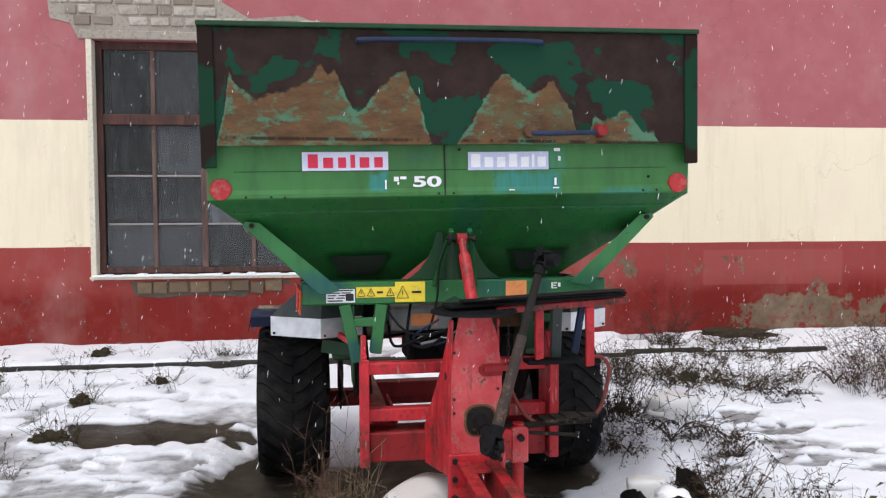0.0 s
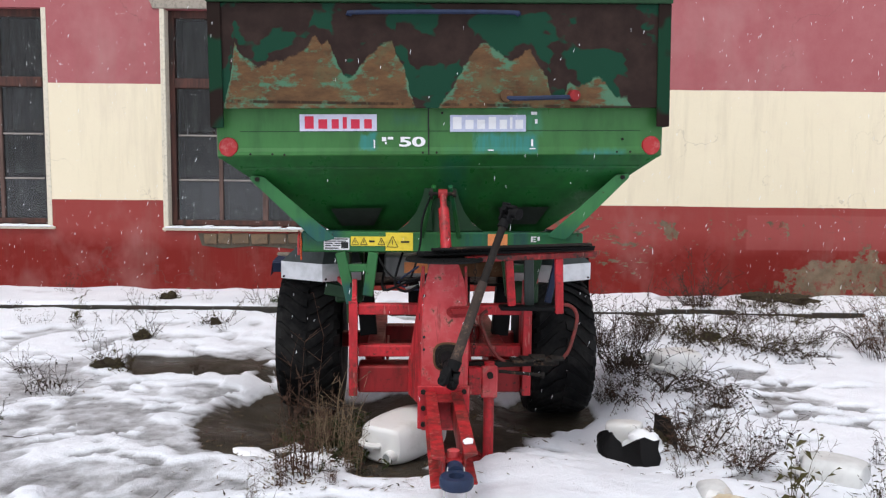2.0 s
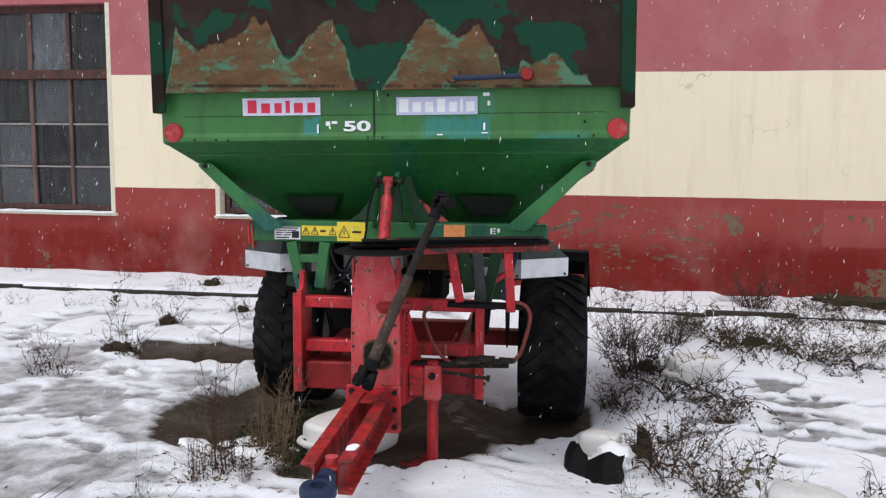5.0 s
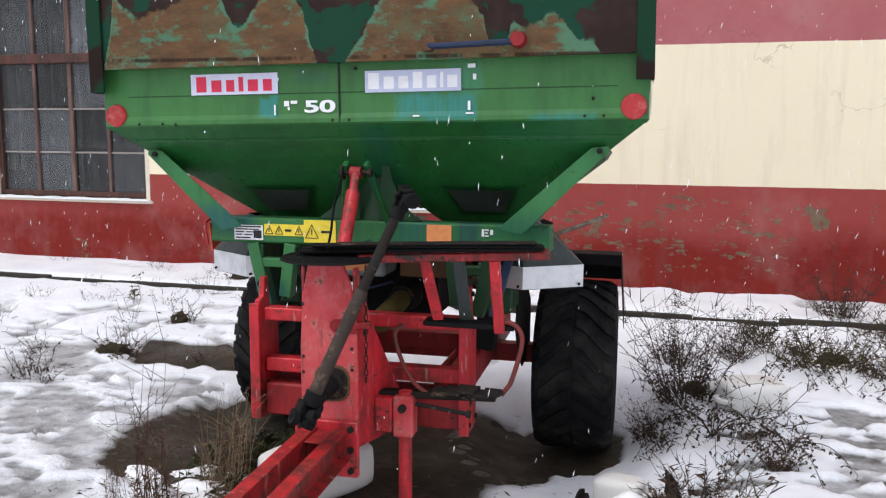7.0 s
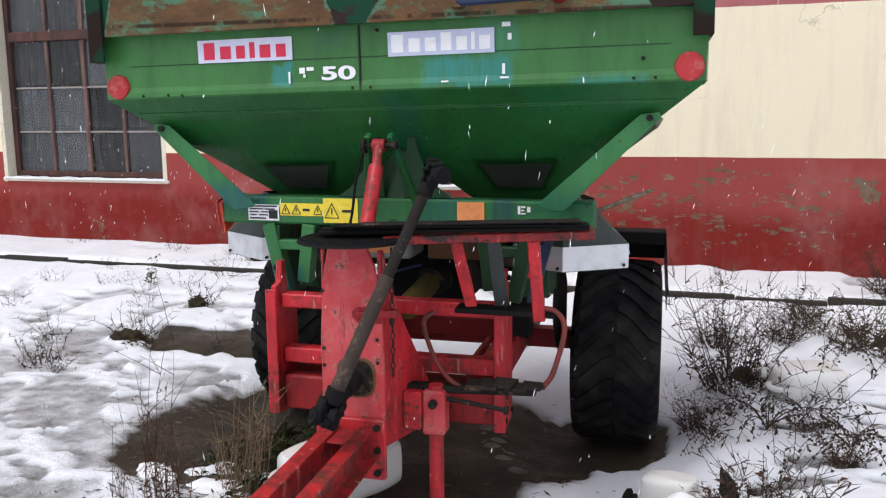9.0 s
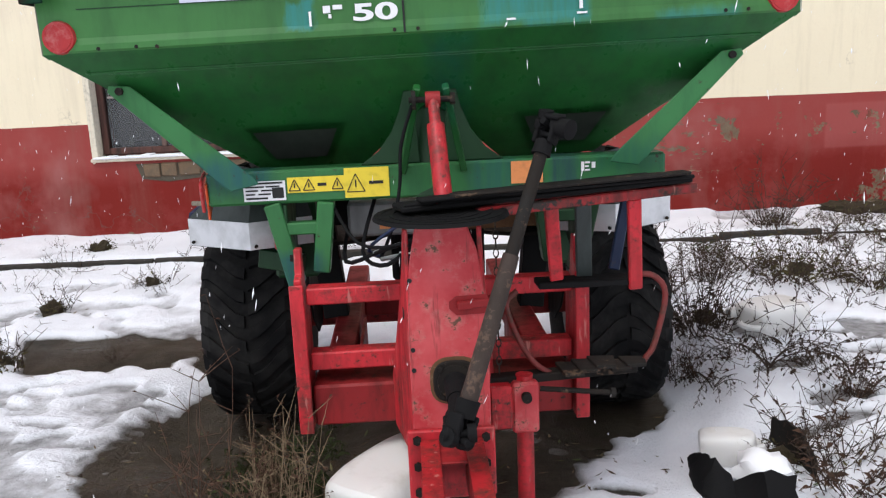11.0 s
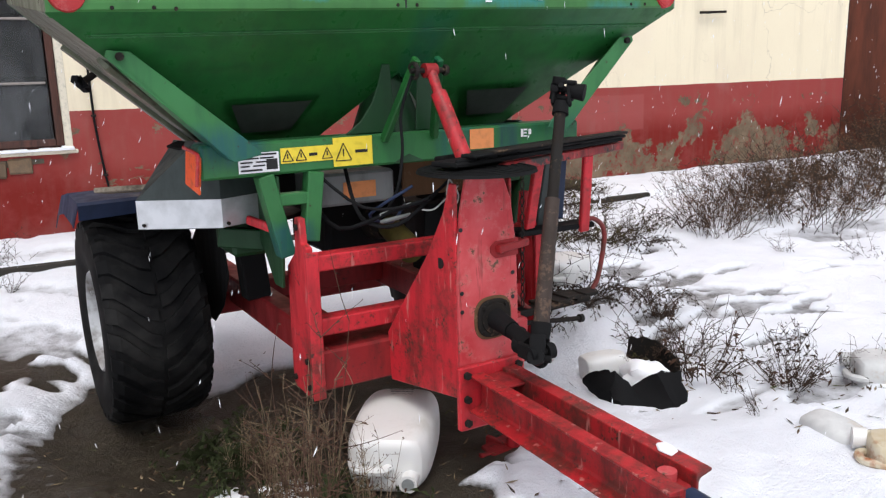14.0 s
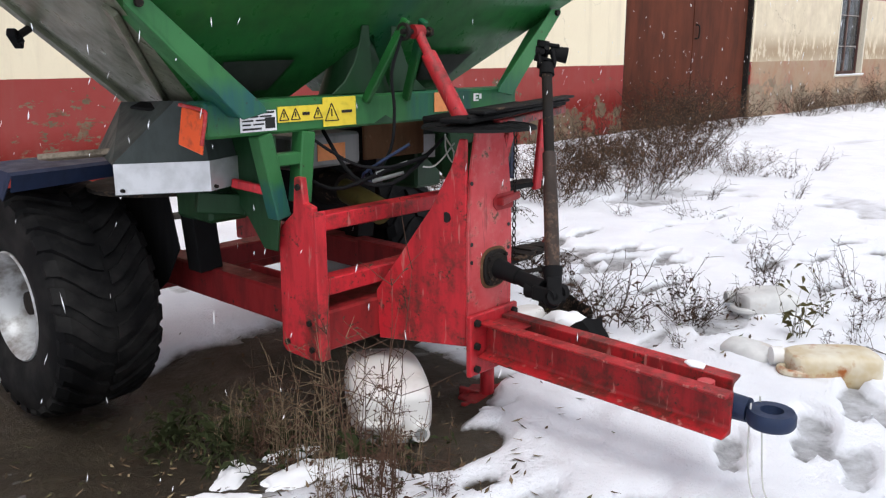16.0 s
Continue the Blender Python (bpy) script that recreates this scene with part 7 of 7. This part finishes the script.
strew(thin[1], [(1.76, 3.95, 0.9), (2.33, 3.74, 0.9), (2.25, 3.8, 0.7), (1.66, 3.1, 0.7), (2.5, 3.9, 0.7), (2.0, 3.15, 0.7), (2.9, 4.2, 0.8)], 10)
strew(bushy[2], [(1.62, 3.76, 0.7), (2.45, 3.3, 0.5)], 21)
strew(thin[3], [(1.45, 3.9, 0.7), (1.3, 3.55, 0.5), (2.35, 3.45, 0.7), (1.85, 3.05, 0.5), (2.15, 2.95, 0.7), (1.38, 4.2, 0.9), (1.6, 3.75, 0.7), (1.85, 3.6, 0.6), (2.6, 4.0, 0.9), (3.76, 4.57, 0.6), (2.7, 3.5, 0.8), (2.2, 3.2, 0.6)], 19)
strew(thin[0], [(-2.62, 4.5, 0.9), (-2.38, 4.4, 0.7), (-2.42, 3.75, 0.8), (-2.35, 5.05, 1.1), (-2.45, 5.1, 0.9), (-2.62, 5.95, 1.0), (-2.1, 6.3, 0.9), (-2.95, 4.9, 0.8)]
      + [(pr.uniform(-4.4, -1.6), pr.uniform(4.9, 7.3), pr.uniform(0.4, 0.9)) for _ in range(14)], 12)
strew(thin[2], [(pr.uniform(-4.4, -1.5), pr.uniform(5.2, 7.3), pr.uniform(0.4, 0.9)) for _ in range(8)]
      + [((WALL @ Vector((a, -pr.uniform(0.1, 0.8), 0))).x, (WALL @ Vector((a, -pr.uniform(0.1, 0.8), 0))).y, pr.uniform(0.4, 0.8)) for a in (-2.1, -0.9, 0.6, 1.4, 2.2, 3.6, 4.2, 5.4, 6.6, 7.7)], 13)


def drooping_weed(m, seed, fronds, length, label):
    """A dead weed: long stems arching low over the snow, each hung with two rows of small curled leaves."""
    r = random.Random(seed)
    bw, bl = B(), B()
    for i in range(fronds):
        a = 6.283 * i / fronds + r.uniform(-0.5, 0.5)
        n, reach = 11, length * r.uniform(0.6, 1.1)
        lift = r.uniform(0.05, 0.16)
        bend = r.uniform(-0.6, 0.6)
        pts = []
        for k in range(n + 1):
            f = k / n
            pts.append(Vector((math.cos(a + bend * f), math.sin(a + bend * f), 0)) * reach * f + Vector((0, 0, 0.02 + lift * math.sin(math.pi * min(1.0, f * 1.05)) ** 0.8)))
        tube(bw, pts, 0.0034, 4, 0.4, 1)
        for k in range(3, n + 1):
            along_ = (pts[k] - pts[k - 1]).normalized()
            side = along_.cross(Vector((0, 0, 1))).normalized()
            for q in (-1, 1):
                if r.random() < 0.22:
                    continue
                root = pts[k] + along_ * r.uniform(-0.01, 0.01)
                tip = root + side * q * r.uniform(0.012, 0.03) + Vector((0, 0, -r.uniform(0.008, 0.035)))
                tube(bw, [root, tip], 0.0016, 3, 0.6, 1)
                for _ in range(3):
                    d = Vector((r.uniform(-0.7, 0.7), r.uniform(-0.7, 0.7), -r.uniform(0.3, 1.0))).normalized() * r.uniform(0.012, 0.026)
                    w = d.orthogonal().normalized() * r.uniform(0.004, 0.008)
                    va, vb, vc, ve = (bl.verts.new(v) for v in (tip, tip + d * 0.5 + w, tip + d, tip + d * 0.5 - w + Vector((0, 0, 0.004))))
                    bl.faces.new((va, vb, vc))
                    bl.faces.new((va, vc, ve))
    root_ob = thing("drooping_weed", label, "plant", m, "drooping weeds")
    tagged(part("stalk_tangle", bw, M_TWIG, root_ob), kind="stuff")
    tagged(part("dry_foliage", bl, M_DEADLEAF, root_ob), kind="stuff")
    return root_ob


droop = drooping_weed(at(1.4, 5.02, 20), 81, 9, 0.42, "dead weed arching low over snow with rows of curled dark leaves")
strew(droop, [(1.74, 4.95, 0.9), (1.16, 5.0, 0.6), (1.55, 5.32, 0.7), (2.3, 6.3, 0.9), (2.6, 6.2, 0.8), (1.75, 6.35, 0.8), (3.1, 6.5, 0.9)], 22)


def fallen_twig(x, y, turn, size, seed):
    """A bare forked twig lying on the snow."""
    r = random.Random(seed)
    b = B()
    pts = [Vector((i * 0.06 * size, r.uniform(-0.02, 0.02), 0.012 + 0.012 * r.random())) for i in range(7)]
    tube(b, pts, 0.004 * size, 5, 0.4, 1)
    for i in (2, 3, 4, 5):
        d = Vector((0.06, r.choice((-1, 1)) * 0.06, 0.02)) * size
        tube(b, [pts[i], pts[i] + d, pts[i] + d * 1.9 + Vector((0.02, 0, 0.01))], 0.0022 * size, 4, 0.5, 1)
    ob = mesh_object("fallen_twig", b, M_TWIG)
    ob.matrix_world = pose(x, y, ground_z(x, y) + max(0.0, snow_depth(x, y)), 0, 0, turn)
    tagged(ob, "thin dark forked twig lying on snow", "twig", "fallen twigs")


for i, (x, y, turn, size) in enumerate([(-1.25, 2.58, 35, 1.0), (-0.62, 2.62, 60, 0.8), (-2.2, 3.55, 20, 0.7), (1.2, 3.75, -40, 1.1), (1.3, 3.72, -52, 0.9), (-2.9, 6.6, 5, 0.6), (2.4, 3.3, -10, 0.8), (1.75, 2.75, 80, 0.8)]):
    fallen_twig(x, y, turn, size, 300 + i)
bush = plant("dry_bush", "large dense brown dry bush before the gate", 61, at(4.2, 6.35), M_TWIG, M_STRAW, "bushes before the gate",
             height=0.62, stems=60, spread_=0.35, lean=0.8, branch=8, thick=0.003, leafy=0.7, fine=0.3)
strew(bush, [(3.3, 6.35, 0.7), (3.5, 6.55, 0.8), (3.9, 6.75, 0.9), (4.7, 6.5, 0.8), (5.2, 6.75, 0.9), (5.8, 6.9, 0.9), (4.4, 7.2, 0.8), (6.3, 7.4, 0.9), (5.3, 7.6, 0.9), (6.8, 7.9, 1.0), (7.6, 8.5, 1.2), (8.3, 8.7, 1.1), (5.9, 6.3, 0.6)]
      + [(*(WALL @ Vector((a, -d, 0))).xy, s) for a, d, s in ((11.2, 0.5, 1.2), (12.0, 0.6, 1.1), (12.9, 0.6, 0.9), (15.5, 0.5, 0.8), (16.5, 0.4, 0.9), (17.4, 0.6, 0.9), (18.6, 0.7, 0.8), (20.0, 0.5, 1.1))], 14)
strew(thin[3], [(4.4, 5.65, 0.9), (6.07, 5.89, 1.1), (6.8, 6.0, 1.0), (5.0, 5.2, 0.8), (5.6, 4.6, 0.8), (7.4, 5.4, 1.0), (3.3, 5.6, 0.7)], 15)


# ---- fallen leaves and bits of straw on mud and snow ----
lr = random.Random(909)
lv, lf = [], []
for cx, cy, rx, ry, count in ((-0.7, 0.15, 0.55, 0.6, 420), (-0.6, -0.55, 0.4, 0.3, 200), (1.4, 0.0, 0.3, 0.4, 90), (1.6, -0.6, 0.4, 0.3, 90), (0.3, 0.4, 0.6, 0.7, 160), (-2.4, 1.2, 0.4, 0.5, 70), (1.5, 1.3, 0.3, 0.5, 40), (-0.8, -1.0, 0.5, 0.25, 150), (-2.3, 2.4, 0.5, 0.4, 30)):
    for _ in range(count):
        p = SPREADER @ Vector((lr.gauss(cx, rx * 0.6), lr.gauss(cy, ry * 0.6), 0))
        z = ground_z(p.x, p.y) + max(0.0, snow_depth(p.x, p.y)) + 0.004
        n, w, a = lr.uniform(0.006, 0.028), lr.uniform(0.002, 0.006), lr.uniform(0, 6.28)
        u, v = Vector((math.cos(a), math.sin(a), lr.uniform(-0.2, 0.4))) * n, Vector((-math.sin(a), math.cos(a), lr.uniform(-0.3, 0.3))) * w
        o = Vector((p.x, p.y, z))
        k = len(lv)
        lv += [o - u, o + v, o + u + Vector((0, 0, 0.003)), o - v]
        lf.append((k, k + 1, k + 2, k + 3))
me = bpy.data.meshes.new("leaf_litter")
me.from_pydata(lv, [], lf)
me.materials.append(M_LITTER)
tagged(new("leaf_litter", me), "brown bits of leaf and straw strewn on mud and snow", "litter", kind="stuff")

# ---- falling snow: small flakes drifting in the air ----
flakes = B()
fr_ = random.Random(9)
for _ in range(2600):
    p = Vector((fr_.uniform(-4.5, 5.5), fr_.uniform(2.5, 7.5), fr_.uniform(0.1, 3.4)))
    n, w = fr_.uniform(0.004, 0.015), fr_.uniform(0.0008, 0.0017)
    d = Vector((fr_.uniform(-0.5, 0.2), fr_.uniform(-0.2, 0.2), -1)).normalized() * n
    side = d.orthogonal().normalized() * w
    up = d.cross(side).normalized() * w
    ring = [flakes.verts.new(p + v) for v in (side, up, -side, -up)]
    a, b = flakes.verts.new(p + d), flakes.verts.new(p - d)
    for k in range(4):
        flakes.faces.new((ring[k], ring[(k + 1) % 4], a))
        flakes.faces.new((ring[(k + 1) % 4], ring[k], b))
flakes = mesh_object("falling_snow", flakes, M_SNOWCAP)
tagged(flakes, "sparse white snowflakes falling through the air", "snowfall", kind="stuff")

# ---- bare bricks where plaster has come off, above and below the window ----
brick_mesh, pale_mesh = [], []
for k in range(6):
    b = B()
    box(b, -0.122, 0.122, -0.014, 0.012, -0.06, 0.06, 0.012)
    for v in b.verts:
        v.co += Vector((noise.noise(v.co * 17 + Vector((k * 3, 0, 0))), noise.noise(v.co * 17 + Vector((0, k * 3, 0))), noise.noise(v.co * 17 + Vector((0, 0, k * 3))))) * 0.018
    me = bpy.data.meshes.new("brick")
    b.to_mesh(me)
    b.free()
    me.materials.append(M_BRICK)
    brick_mesh.append(me)
    pale = me.copy()
    pale.materials[0] = M_BRICK_PALE
    pale_mesh.append(pale)


def brick(x, z, w, k, r, parent, kinds, tall=1.0):
    ob = new("brick", kinds[k % 6])
    ob.parent = parent
    ob.matrix_basis = Matrix.Translation((x, -0.006, z)) @ pose(0, 0, 0, r.uniform(-4, 4), r.uniform(-3, 3), 0) @ Matrix.Diagonal((w / 0.25, r.uniform(0.8, 1.5), tall * r.uniform(0.88, 1.02), 1))


br = random.Random(21)
bed = B()
prism(bed, [(-0.32, 3.4), (-0.3, 3.2), (-0.12, 3.16), (-0.06, 3.03), (2.1, 3.03), (2.2, 3.18), (1.95, 3.28), (1.5, 3.24), (1.25, 3.38), (1.2, 3.6), (-0.25, 3.6)], "y", -0.006, 0.0, 0.001)
bed = part("bare_masonry", bed, M_MORTAR_PALE, wall, "crumbling pale mortar bed")
part("lintel", box(B(), -0.06, 2.14, -0.02, 0.0, 3.02, 3.1, 0.008), M_MORTAR_PALE, wall, "worn plaster lintel")
n = 0
for row in range(5):
    z = 3.19 + row * 0.1
    x = -0.3 + (0.125 if row % 2 else 0) + (0.2 if row < 1 else 0)
    while x < (2.0 if row < 1 else 1.1):
        w = br.choice((0.2, 0.17, 0.12, 0.19))
        if br.random() < 0.93:
            brick(x + w / 2, z, w - 0.012, n, br, wall, pale_mesh, 0.76)
            n += 1
        x += w + 0.004
bed = B()
prism(bed, [(0.36, 0.755), (0.4, 0.63), (0.62, 0.6), (0.95, 0.63), (1.42, 0.6), (1.5, 0.7), (1.85, 0.72), (1.85, 0.755)], "y", -0.006, 0.0, 0.001)
part("bare_masonry", bed, M_MORTAR, wall, "crumbling mortar bed")
x = 0.42
for i in range(8):
    w = br.uniform(0.13, 0.21)
    brick(x + w / 2, 0.7 + br.uniform(-0.012, 0.012), w, i, br, wall, brick_mesh)
    x += w + br.uniform(0.004, 0.02)
